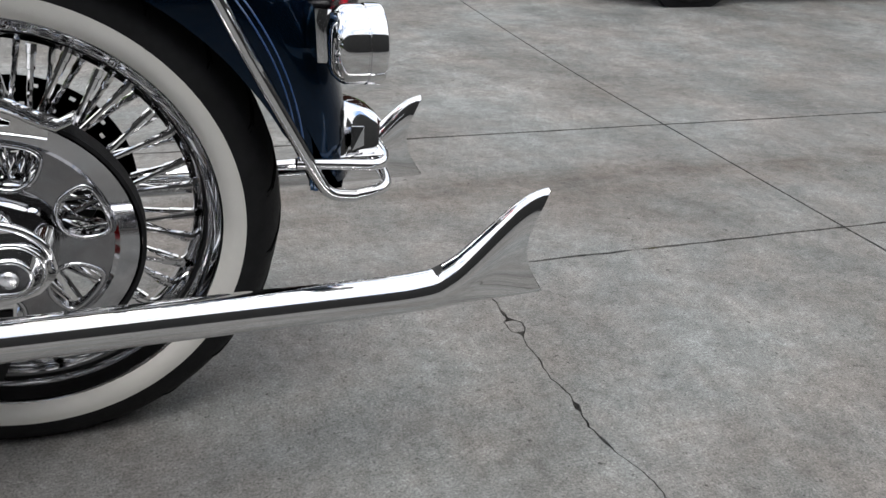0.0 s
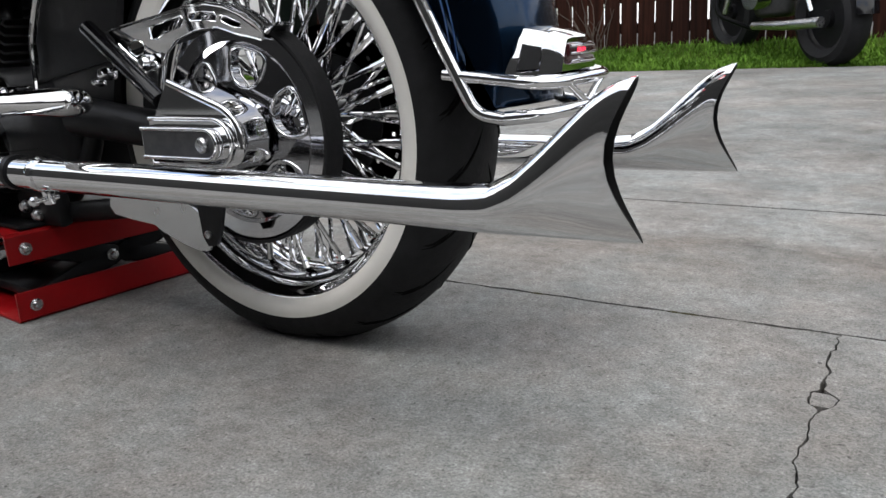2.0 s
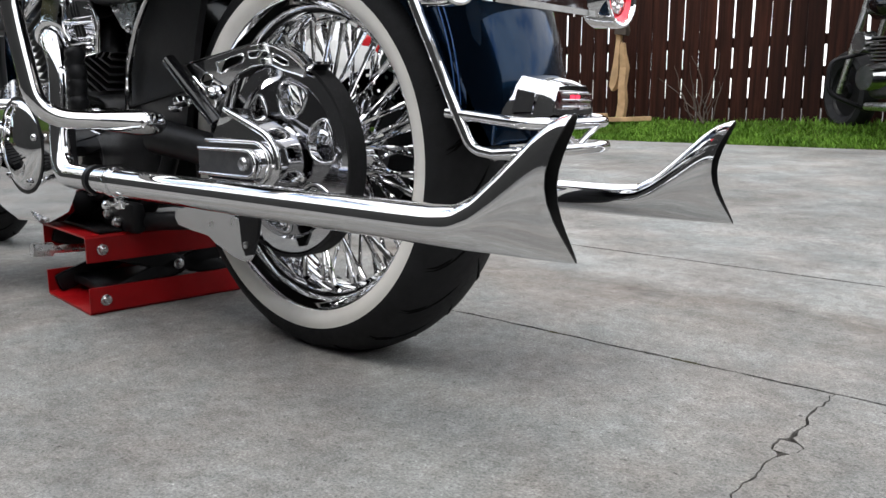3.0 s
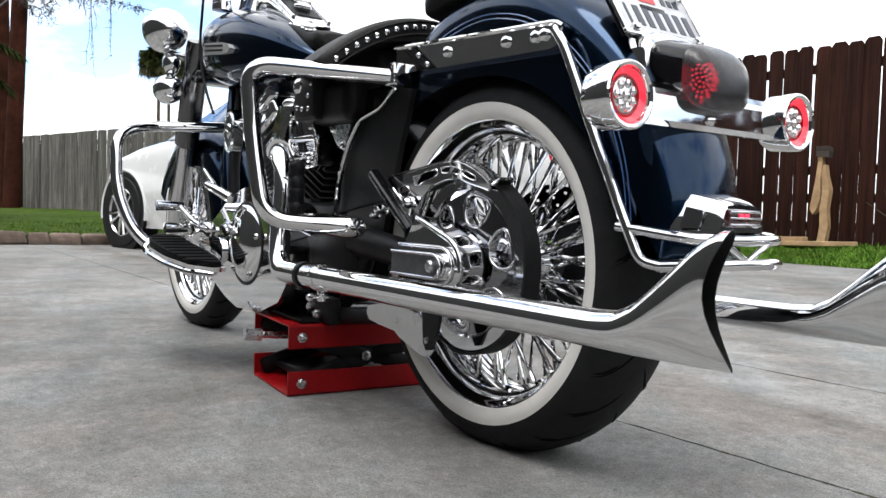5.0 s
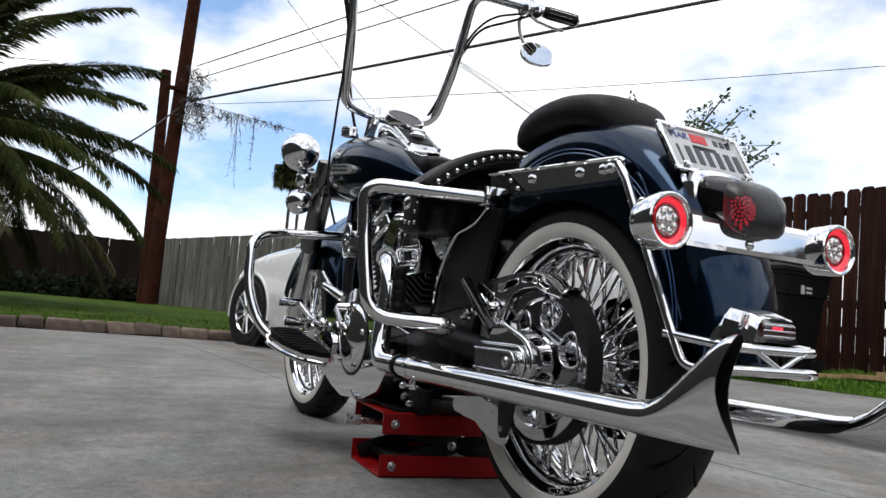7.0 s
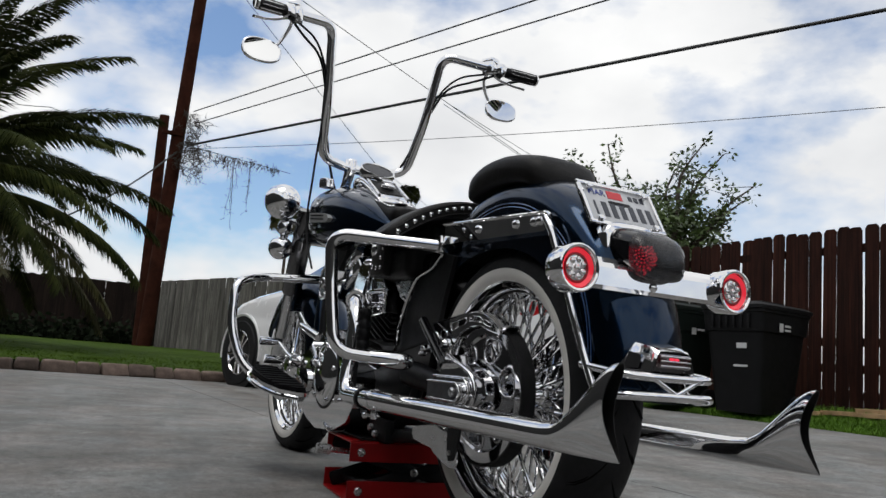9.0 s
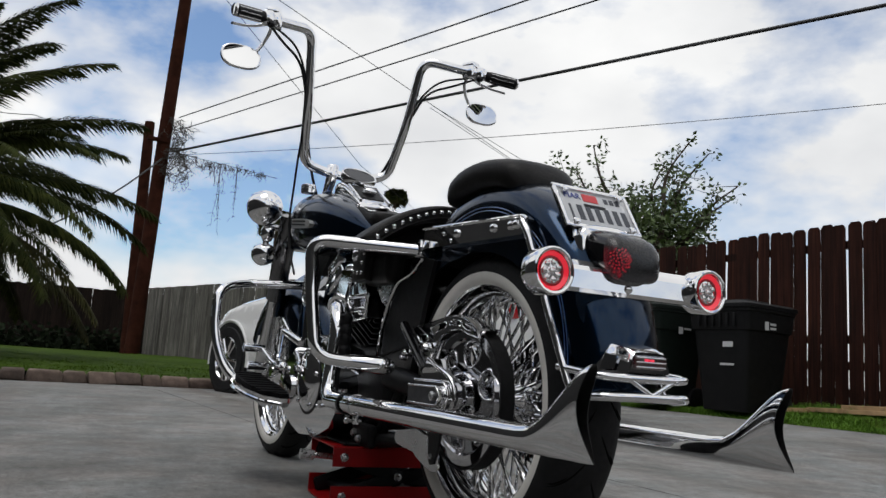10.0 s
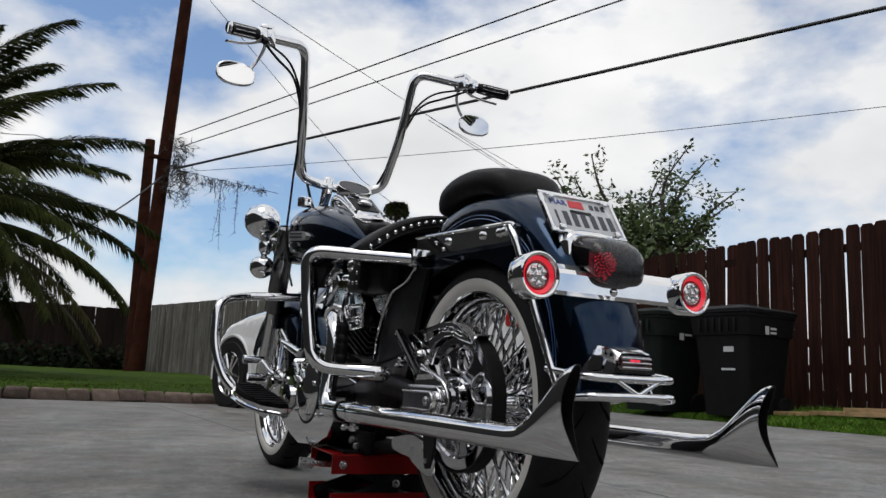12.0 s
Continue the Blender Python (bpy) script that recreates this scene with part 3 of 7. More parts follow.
# licence plate, its writing as plain bars
PLATEWHITE = material("white plate enamel", (0.55, 0.56, 0.58), 0.35, 0.0, vary=0.06, scale=30, coat=0.3)
INK = material("dark plate ink", (0.03, 0.035, 0.05), 0.4)
INKBLUE = material("blue sticker ink", (0.03, 0.06, 0.30), 0.4)
INKRED = material("red sticker", (0.62, 0.03, 0.04), 0.4)
top, bot = V((-0.204, 0, 0.756)), V((-0.259, 0, 0.668))
pz = (top - bot).normalized()
px = V((0, -1, 0))
pn = px.cross(pz).normalized()
PM = Matrix((( *px, 0), (*pz, 0), (*pn, 0), (0, 0, 0, 1))).transposed()
PM.translation = (top + bot) / 2
if pn.x > 0:
    pn = -pn


def on_plate(bm, x, y, w, h, d, lift, bevel=0.0):
    o = bmesh.new()
    box(o, (x, y, 0), (w, h, d), bevel)
    bmesh.ops.transform(o, matrix=Matrix((( *px, 0), (*pz, 0), (*pn, 0), (0, 0, 0, 1))).transposed(), verts=o.verts[:])
    bmesh.ops.translate(o, vec=(top + bot) / 2 + pn * lift, verts=o.verts[:])
    return join(bm, o)


lp = part("licence_plate", on_plate(bmesh.new(), 0, 0, 0.178, 0.102, 0.0015, 0.0, 0.0005), PLATEWHITE, BIKE, "white licence plate in a chrome frame")
bm = bmesh.new()
for x, y, w, h in ((0, 0.051, 0.190, 0.009), (0, -0.051, 0.190, 0.009), (0.0905, 0, 0.009, 0.096), (-0.0905, 0, 0.009, 0.096)):
    on_plate(bm, x, y, w, h, 0.006, 0.002, 0.002)
part("plate_frame", bm, CHROME, lp, "chrome plate frame")
part("plate_backing", on_plate(bmesh.new(), 0, 0, 0.182, 0.106, 0.006, -0.006, 0.002), BLACK, lp)
for x in (-0.066, -0.043, -0.021, 0.002, 0.026, 0.049, 0.071):
    part("plate_bar", on_plate(bmesh.new(), x, -0.012, 0.013 if x > -0.06 else 0.005, 0.038, 0.001, 0.0012), INK, lp)
month = bpy.data.curves.new("month_letters", "FONT")
month.body, month.size, month.align_x, month.align_y, month.extrude = "MAR", 0.021, "CENTER", "CENTER", 0.0003
month.materials.append(INKBLUE)
letters = new("month_letters", month)
letters.parent = lp
letters.matrix_basis = Matrix.Translation((top + bot) / 2 + pz * 0.030 - px * 0.052 + pn * 0.0018) @ Matrix((( *px, 0), (*pz, 0), (*pn, 0), (0, 0, 0, 1))).transposed()
part("sticker", on_plate(bmesh.new(), -0.006, 0.030, 0.038, 0.020, 0.001, 0.0012), INKRED, lp, "red sticker")
for x in (0.035, 0.050, 0.065):
    part("state_bar", on_plate(bmesh.new(), x, 0.030, 0.010, 0.013, 0.001, 0.0012), INK, lp)
for x, y in ((-0.070, 0.040), (0.070, 0.040), (-0.070, -0.044), (0.070, -0.044)):
    o = bmesh.new()
    on_plate(o, x, y, 0.016, 0.012, 0.012, 0.006, 0.004)
    part("plate_bolt", o, CHROME, lp, "chrome plate bolt")
part("plate_bracket", box(bmesh.new(), (-0.215, 0, 0.690), (0.03, 0.06, 0.07), 0.006), BLACK, BIKE)

# drive pulley, belt and guard, on the left side
DARKPLATE = material("brushed alloy plate", (0.60, 0.60, 0.61), 0.24, 1.0, vary=0.08, scale=8)
PULLEYDARK = material("polished pulley face", (0.32, 0.32, 0.335), 0.07, 1.0, vary=0.1, scale=20)


def pulley_window(k, n=28):
    """One shield-shaped window: broad outside, rounded towards the hub."""
    mid = 2 * math.pi * (k + 0.717) / 6
    out = []
    for i in range(n):
        a = 2 * math.pi * i / n
        c, s = math.cos(a), math.sin(a)
        r = 0.0930 + 0.0265 * math.copysign(abs(c) ** 0.75, c)
        w = (0.0310 + 0.0100 * c) * math.copysign(abs(s) ** 0.75, s)
        out.append(V((r * math.cos(mid) - w * math.sin(mid), 0, r * math.sin(mid) + w * math.cos(mid))))
    return out


bm = bmesh.new()
for loop in [[V((q * math.cos(2 * math.pi * i / 72), 0, q * math.sin(2 * math.pi * i / 72))) for i in range(72)] for q in (0.150, 0.024)] + [pulley_window(k) for k in range(6)]:
    vs = [bm.verts.new(V((RX, 0.116 - 0.1 * p.length, RZ)) + p) for p in loop]
    for i in range(len(vs)):
        bm.edges.new((vs[i - 1], vs[i]))
bmesh.ops.triangle_fill(bm, use_beauty=True, use_dissolve=False, edges=bm.edges[:], normal=(0, 1, 0))
bmesh.ops.solidify(bm, geom=bm.faces[:], thickness=0.016)
pulley = part("drive_pulley", bm, PULLEYDARK, BIKE, "polished drive pulley with six windows", smooth=30)
for k in range(6):
    part("window_rim", sweep(bmesh.new(), [V((RX, 0.116 - 0.1 * p.length, RZ)) + p for p in pulley_window(k, 40)], 0.0032, 8, closed=True), DARKCHROME, pulley, "raised window rim", smooth=60)
part("pulley_ring", lathe(bmesh.new(), [(0.122, 0.104), (0.128, 0.109), (0.150, 0.109), (0.153, 0.104), (0.153, 0.080), (0.122, 0.080)], (RX, 0, RZ), "y", 80, closed=True), DARKCHROME, pulley, "polished pulley flange")
part("pulley_hub", lathe(bmesh.new(), [(0.0, 0.150), (0.030, 0.150), (0.034, 0.140), (0.036, 0.120), (0.050, 0.112), (0.058, 0.104), (0.058, 0.09)], (RX, 0, RZ), "y", 40), CHROME, pulley)
part("hub_seal", lathe(bmesh.new(), [(0.036, 0.128), (0.047, 0.130), (0.048, 0.116), (0.036, 0.114)], (RX, 0, RZ), "y", 40, closed=True), SATIN, pulley, "black seal")
for k in range(5):
    a = 2 * math.pi * (k - 0.08) / 5
    part("pulley_bolt", bolt(bmesh.new(), (RX + 0.052 * math.cos(a), 0.106, RZ + 0.052 * math.sin(a)), 0.008, 0.009), CHROME, pulley)
bm = bmesh.new()
a_top, a_bot = 77, -77
pts = [(RX + 0.1535 * math.cos(radians(a)), RZ + 0.1535 * math.sin(radians(a))) for a in [a_top + (360 - 2 * a_top) * i / 110 for i in range(111)]]
FP, FPR = (0.63, 0.34), 0.045
pts += [(pts[-1][0] + (FP[0] - pts[-1][0]) * k / 24, pts[-1][1] + (FP[1] - FPR - pts[-1][1]) * k / 24) for k in range(1, 25)]
pts += [(FP[0] + FPR * math.cos(radians(a)), FP[1] + FPR * math.sin(radians(a))) for a in range(-80, 81, 16)]
q = pts[-1]
pts += [(q[0] + (pts[0][0] - q[0]) * k / 24, FP[1] + FPR + (pts[0][1] - FP[1] - FPR) * k / 24) for k in range(24)]
n = len(pts)
ringsb = []
for i, (x, z) in enumerate(pts):
    a, b = V((pts[i - 1][0], pts[i - 1][1])), V((pts[(i + 1) % n][0], pts[(i + 1) % n][1]))
    t = (b - a).normalized()
    nx, nz = -t.y, t.x
    if i < 111:
        nx, nz = (x - RX) / 0.1535, (z - RZ) / 0.1535
    h = 0.0046
    ringsb.append([V((x, 0.078, z)), V((x + nx * h, 0.078, z + nz * h)), V((x + nx * h, 0.1125, z + nz * h)), V((x, 0.1125, z))])
loft(bm, ringsb + [ringsb[0]], caps=False)
part("drive_belt", bm, RUBBER, BIKE, "black rubber drive belt", smooth=40)


GUARD_TOP = [(0.314, 0.474), (0.255, 0.482), (0.199, 0.489), (0.129, 0.4985), (0.092, 0.500), (0.060, 0.494), (0.030, 0.481), (0.003, 0.465), (-0.006, 0.458)]
GUARD_LOW = [(-0.002, 0.447), (0.012, 0.450), (0.042, 0.456), (0.075, 0.466), (0.121, 0.464), (0.163, 0.453), (0.186, 0.437), (0.205, 0.420), (0.222, 0.411), (0.244, 0.418), (0.271, 0.434), (0.292, 0.452)]
GUARD_SLOTS = [[(0.219, 0.473), (0.180, 0.4795), (0.143, 0.485), (0.140, 0.478), (0.147, 0.4715), (0.182, 0.4645), (0.205, 0.456), (0.217, 0.457)],
               [(0.128, 0.487), (0.100, 0.488), (0.077, 0.486), (0.074, 0.4805), (0.077, 0.475), (0.100, 0.477), (0.125, 0.477), (0.130, 0.482)],
               [(0.066, 0.483), (0.048, 0.477), (0.031, 0.4695), (0.032, 0.4645), (0.047, 0.4655), (0.065, 0.473), (0.069, 0.478)],
               [(0.273, 0.448), (0.262, 0.455), (0.249, 0.457), (0.238, 0.453), (0.234, 0.445), (0.242, 0.437), (0.258, 0.434), (0.270, 0.440)]]


def pierced(outline, holes, y, thick):
    """A flat sheet with real openings, given thickness."""
    bm = bmesh.new()
    for ring in [outline] + holes:
        vs = [bm.verts.new((x, y, z)) for x, z in ring]
        for k in range(len(vs)):
            bm.edges.new((vs[k - 1], vs[k]))
    bmesh.ops.triangle_fill(bm, use_beauty=True, use_dissolve=False, edges=bm.edges[:], normal=(0, 1, 0))
    bmesh.ops.solidify(bm, geom=bm.faces[:], thickness=thick)
    for v in bm.verts:
        v.co.y += (v.co.z - 0.46) * 0.10
    return bm


guard = part("belt_guard", pierced(GUARD_TOP + GUARD_LOW, GUARD_SLOTS, 0.1205, 0.0035), CHROME, BIKE, "slotted chrome belt guard", smooth=30)
for ring in GUARD_SLOTS:
    part("slot_rim", sweep(bmesh.new(), [(x, 0.1205 + (z - 0.46) * 0.10, z) for x, z in ring], 0.0013, 6, closed=True), CHROME, guard, "rolled slot edge", smooth=60)
part("guard_edge", sweep(bmesh.new(), [(x, 0.1205 + (z - 0.46) * 0.10, z) for x, z in GUARD_LOW], 0.0018, 6), CHROME, guard, smooth=60)
bm = bmesh.new()
edge = [(-0.030, 0.468), (-0.012, 0.459)] + GUARD_TOP[-2::-1]
loft(bm, [[V((x, 0.084, z)), V((x, 0.121, z)), V((x, 0.126, z - 0.003)), V((x, 0.121, z - 0.005)), V((x, 0.084, z - 0.003))] for x, z in edge])
part("guard_lip", bm, CHROME, guard, "rolled chrome lip", smooth=50)
part("guard_bolt", bolt(bmesh.new(), (0.222, 0.121, 0.424), 0.012, 0.020), CHROME, guard)

# axle cover with its ribs, swingarm, rod
def stadium(h, x1=0.172, c=(0.046, 0.318)):
    return arc(c, h, 90, 270, 14) + [(x1, c[1] - h), (x1, c[1] + h)]


DARKPANEL = material("dark brushed panel", (0.09, 0.09, 0.095), 0.4, 0.7, vary=0.2, scale=60)
bm = plate(bmesh.new(), [(0.004, 0.318), (0.008, 0.342), (0.022, 0.358), (0.060, 0.374), (0.110, 0.392), (0.138, 0.399), (0.152, 0.384), (0.174, 0.352), (0.178, 0.300), (0.164, 0.268), (0.062, 0.268), (0.026, 0.280), (0.008, 0.298)], 0.120, 0.166, 0.007, seg=3)
cover = part("axle_cover", bm, CHROME, BIKE, "ribbed chrome axle cover")
for h, y0, y1 in ((0.0345, 0.164, 0.179), (0.0225, 0.178, 0.194)):
    part("cover_step", plate(bmesh.new(), stadium(h), y0, y1, 0.0015), CHROME, cover)
    rim = [V((x, y1, z)) for x, z in [(0.172, 0.318 + h - 0.003)] + arc((0.046, 0.318), h - 0.003, 90, 270, 16) + [(0.172, 0.318 - h + 0.003)]]
    part("rib", sweep(bmesh.new(), rim, 0.0030, 8), CHROME, cover, "rounded rib", smooth=60)
part("boss_panel", plate(bmesh.new(), stadium(0.0165, 0.170), 0.1935, 0.1950, 0.0), DARKPANEL, cover, "matt inset panel")
part("cover_edge", sweep(bmesh.new(), bend([(0.008, 0.166, 0.310), (0.010, 0.166, 0.338), (0.030, 0.167, 0.361), (0.136, 0.166, 0.397)], 0.015), 0.0055, 8), CHROME, cover, smooth=60)
part("axle_nut", lathe(bmesh.new(), [(0, 0.204), (0.008, 0.203), (0.0105, 0.200), (0.0105, 0.194), (0, 0.194)], (0.048, 0, 0.318), "y", 18), STEEL, cover, "domed axle nut")
for s in (1, -1):
    part("swingarm", sweep(bmesh.new(), [(0.05, s * 0.112, 0.318), (0.20, s * 0.118, 0.322), (0.42, s * 0.12, 0.345)], [0.028, 0.028, 0.032], 14), SATIN, BIKE, smooth=60)
part("black_strut", rod(bmesh.new(), (0.175, 0.152, 0.372), (0.345, 0.132, 0.479), 0.0125, 14), BLACK, BIKE, "slim black frame strut")
bm = bmesh.new()
bolt(bm, (0.318, 0.118, 0.411), 0.011, 0.026)
bolt(bm, (0.345, 0.118, 0.398), 0.008, 0.020)
part("strut_nut", bm, CHROME, BIKE, "chrome frame nuts")
bm = plate(bmesh.new(), [(0.372, 0.214), (0.330, 0.222), (0.262, 0.230), (0.190, 0.218), (0.152, 0.196), (0.139, 0.172), (0.141, 0.155), (0.152, 0.145), (0.172, 0.143), (0.205, 0.150), (0.252, 0.166), (0.270, 0.176), (0.320, 0.180), (0.366, 0.186), (0.376, 0.198)], 0.118, 0.122, 0.001)
part("lower_guard", bm, DARKPLATE, BIKE, "polished lower belt guard")
bm = plate(bmesh.new(), [(0.112, 0.262), (0.058, 0.262), (0.062, 0.221), (0.072, 0.190), (0.083, 0.171), (0.099, 0.168), (0.108, 0.182), (0.112, 0.222)], 0.160, 0.166, 0.002)
part("pipe_bracket", bm, SATIN, BIKE, "black exhaust bracket")
part("bracket_bolt", bolt(bmesh.new(), (0.096, 0.166, 0.186), 0.006, 0.005), STEEL, BIKE)

# brake disc on the right side
bm = bmesh.new()
rr = [0.100, 0.106, 0.111, 0.119, 0.124, 0.132, 0.137, 0.146]
ND = 108
grid = [[bm.verts.new((RX + r * math.cos(2 * math.pi * k / ND), -0.090, RZ + r * math.sin(2 * math.pi * k / ND))) for k in range(ND)] for r in rr]
for i in range(len(rr) - 1):
    for k in range(ND):
        if i in (1, 3, 5) and (k + i) % 6 == 0:
            continue
        bm.faces.new((grid[i][k], grid[i][(k + 1) % ND], grid[i + 1][(k + 1) % ND], grid[i + 1][k]))
bmesh.ops.solidify(bm, geom=bm.faces[:], thickness=0.005)
part("brake_disc", bm, SATIN, BIKE, "black drilled brake disc", smooth=0)
part("disc_carrier", lathe(bmesh.new(), [(0.045, -0.085), (0.100, -0.088), (0.103, -0.093), (0.045, -0.095)], (RX, 0, RZ), "y", 40, closed=True), SATIN, BIKE)


# seat, pillion and leather work
def shell(rows, n=24, p=0.75, floor=0.25):
    """Cushion-like rings from rows of x, half width, bottom and top."""
    rings = []
    for x, w, zb, zt in rows:
        ring = []
        for k in range(n):
            a = 2 * math.pi * k / n
            c, s = math.cos(a), math.sin(a)
            y = w * math.copysign(abs(c) ** p, c)
            z = (zb + zt) / 2 + (zt - zb) / 2 * math.copysign(abs(s) ** (p if s > 0 else 0.5), s)
            ring.append(V((x, y, z)))
        rings.append(ring)
    return rings


def smooth_rows(rows, steps=3):
    out = []
    for i in range(len(rows) - 1):
        p0, p1, p2, p3 = rows[max(i - 1, 0)], rows[i], rows[i + 1], rows[min(i + 2, len(rows) - 1)]
        for k in range(steps):
            t = k / steps
            out.append(tuple(0.5 * (2 * b + (c - a) * t + (2 * a - 5 * b + 4 * c - d) * t * t + (3 * b - a - 3 * c + d) * t ** 3) for a, b, c, d in zip(p0, p1, p2, p3)))
    return out + [rows[-1]]


SEAT = [(0.330, 0.246, 0.793, 0.104, 0.040), (0.334, 0.258, 0.799, 0.110, 0.046), (0.344, 0.268, 0.8025, 0.116, 0.050), (0.365, 0.271, 0.803, 0.117, 0.052), (0.40, 0.268, 0.801, 0.112, 0.055), (0.46, 0.250, 0.794, 0.100, 0.060), (0.55, 0.205, 0.790, 0.085, 0.065), (0.65, 0.150, 0.797, 0.075, 0.070), (0.72, 0.108, 0.806, 0.060, 0.065), (0.765, 0.074, 0.806, 0.045, 0.045), (0.79, 0.036, 0.800, 0.020, 0.024)]


def saddle_ring(x, w, top, drop, thick, n=20):
    """A broad arched section: x, half width, crown height, fall to the edge, thickness."""
    us = [-1 + 2 * k / n for k in range(n + 1)]
    upper = [V((x, w * u, top - drop * abs(u) ** 2.2)) for u in us]
    lower = [V((x, w * 0.985 * u, top - drop * abs(u) ** 2.2 - thick * (1 - 0.75 * u * u))) for u in reversed(us)]
    return upper + lower


seat = part("seat", loft(bmesh.new(), [saddle_ring(*r) for r in smooth_rows(SEAT)]), LEATHER, BIKE, "broad black leather saddle edged with chrome studs", smooth=60)
src = None
for i in range(22):
    y = 0.231 - 0.022 * i
    m = Matrix.Translation((0.3295, y, 0.7835 - 1.72 * y * y))
    if src is None:
        src = part("stud", ball(bmesh.new(), (0, 0, 0), 0.0064, (0.8, 1, 1), 10, 6), CHROME, seat, "domed chrome stud")
        src.matrix_basis = m
    else:
        again("stud", src, m, seat)
bm = bmesh.new()
for lift in (0.012, -0.014):
    sweep(bm, [V((0.3295, -0.236 + 0.0236 * k, 0.7835 + lift - 1.72 * (-0.236 + 0.0236 * k) ** 2)) for k in range(21)], 0.0022, 6)
part("seat_piping", bm, LEATHER, seat, "leather piping beside the studs")
# added black box; stands in for the shaded void below the saddle
part("seat_pan", box(bmesh.new(), (0.555, 0, 0.705), (0.33, 0.21, 0.085), 0.02, seg=3), SATIN, BIKE, "black filler added for the shade under the saddle", smooth=50)
PIL = [(0.292, 0.040, 0.796, 0.815), (0.280, 0.066, 0.784, 0.833), (0.235, 0.090, 0.782, 0.853), (0.17, 0.104, 0.787, 0.867), (0.085, 0.108, 0.790, 0.872), (0.01, 0.102, 0.782, 0.862), (-0.035, 0.088, 0.764, 0.848), (-0.058, 0.060, 0.760, 0.822), (-0.068, 0.030, 0.764, 0.800)]
part("pillion_pad", loft(bmesh.new(), shell(smooth_rows(PIL), p=0.7)), LEATHER, BIKE, "black leather pillion pad", smooth=70)

bag = part("tool_bag", box(bmesh.new(), (0.540, 0.100, 0.640), (0.180, 0.080, 0.095), 0.026, seg=4), LEATHER, BIKE, "black leather tool bag with studs", smooth=60)
part("flap", box(bmesh.new(), (0.613, 0.112, 0.654), (0.104, 0.096, 0.100), 0.010, seg=3), LEATHER, bag)
for x, z in ((0.576, 0.681), (0.588, 0.655), (0.587, 0.627), (0.616, 0.628), (0.642, 0.633)):
    part("stud", ball(bmesh.new(), (x, 0.161, z), 0.0062, (1, 0.6, 1), 10, 6), CHROME, bag, "chrome stud")
part("concho", lathe(bmesh.new(), [(0, 0.169), (0.010, 0.168), (0.0165, 0.164), (0.018, 0.159), (0, 0.159)], (0.640, 0, 0.681), "y", 20), CHROME, bag, "round chrome concho")

# fuel tank and dash
BADGE = material("pale silver badge", (0.42, 0.42, 0.42), 0.35, 0.3, vary=0.1, scale=40)
DIALGLASS = material("dark dial glass", (0.020, 0.021, 0.026), 0.16, spec=0.12)
TANK = [(0.715, 0.035, 0.752, 0.770), (0.745, 0.068, 0.745, 0.793), (0.80, 0.098, 0.738, 0.828), (0.87, 0.128, 0.732, 0.870), (0.95, 0.152, 0.728, 0.908), (1.04, 0.168, 0.728, 0.940), (1.13, 0.175, 0.732, 0.961), (1.22, 0.172, 0.745, 0.972), (1.30, 0.157, 0.770, 0.970), (1.35, 0.132, 0.800, 0.956), (1.385, 0.090, 0.830, 0.930), (1.395, 0.045, 0.850, 0.905)]
tank = part("fuel_tank", loft(bmesh.new(), shell(smooth_rows(TANK, 4), 40, 0.72)), BLUE, BIKE, "deep dark blue teardrop fuel tank", smooth=70)
bm = plate(bmesh.new(), [(1.210, 0.860), (1.210, 0.828), (1.075, 0.812), (1.030, 0.810), (1.015, 0.820), (1.030, 0.832), (1.075, 0.843)], 0.145, 0.1805, 0.004)
part("tank_badge", bm, BADGE, tank, "narrow pale silver tank badge")
for z in (0.8365, 0.8485):
    part("badge_bar", plate(bmesh.new(), [(1.200, z + 0.005), (1.200, z), (1.065, z - 0.018), (1.065, z - 0.013)], 0.1800, 0.1820, 0.0), SATIN, tank)
for x, y, z in ((1.215, 0.130, 0.977), (1.215, -0.130, 0.977)):
    part("tank_cap", lathe(bmesh.new(), [(0, 0.021), (0.022, 0.020), (0.026, 0.017), (0.0265, 0.0125), (0.0245, 0.0115), (0.0265, 0.0105), (0.0265, 0.0055), (0.0245, 0.0045), (0.0265, 0.0035), (0.0265, -0.012), (0.0, -0.014)], (x, y, z - 0.004), "z", 24), CHROME, tank, "chrome tank cap")
part("emblem", box(bmesh.new(), (1.215, 0.062, 0.976), (0.055, 0.012, 0.006), 0.002), STRIPE, tank, "small blue and chrome emblem")
rows = [(1.165, 0.050, 0.945, 0.985), (1.13, 0.060, 0.945, 0.998), (1.07, 0.062, 0.935, 0.995), (1.02, 0.060, 0.925, 0.970), (0.96, 0.060, 0.905, 0.935), (0.91, 0.060, 0.882, 0.903), (0.893, 0.058, 0.868, 0.889)]
dash = part("dash", loft(bmesh.new(), shell(smooth_rows(rows), 24, 0.4)), CHROME, BIKE, "chrome dash console", smooth=50)
tilt = V((-0.55, 0, 0.835)).to_track_quat("Z", "Y").to_matrix().to_4x4()
o = lathe(bmesh.new(), [(0.0, -0.03), (0.054, -0.03), (0.062, -0.010), (0.0640, 0.004), (0.0615, 0.010), (0.0560, 0.009), (0.0545, 0.004)], (0, 0, 0), "z", 40)
bmesh.ops.transform(o, matrix=Matrix.Translation((1.072, 0, 1.016)) @ tilt, verts=o.verts[:])
part("speedometer_rim", o, CHROME, dash, "chrome speedometer bezel")
o = lathe(bmesh.new(), [(0.0, 0.0065), (0.0552, 0.0065), (0.0552, 0.001), (0.0, 0.001)], (0, 0, 0), "z", 40)
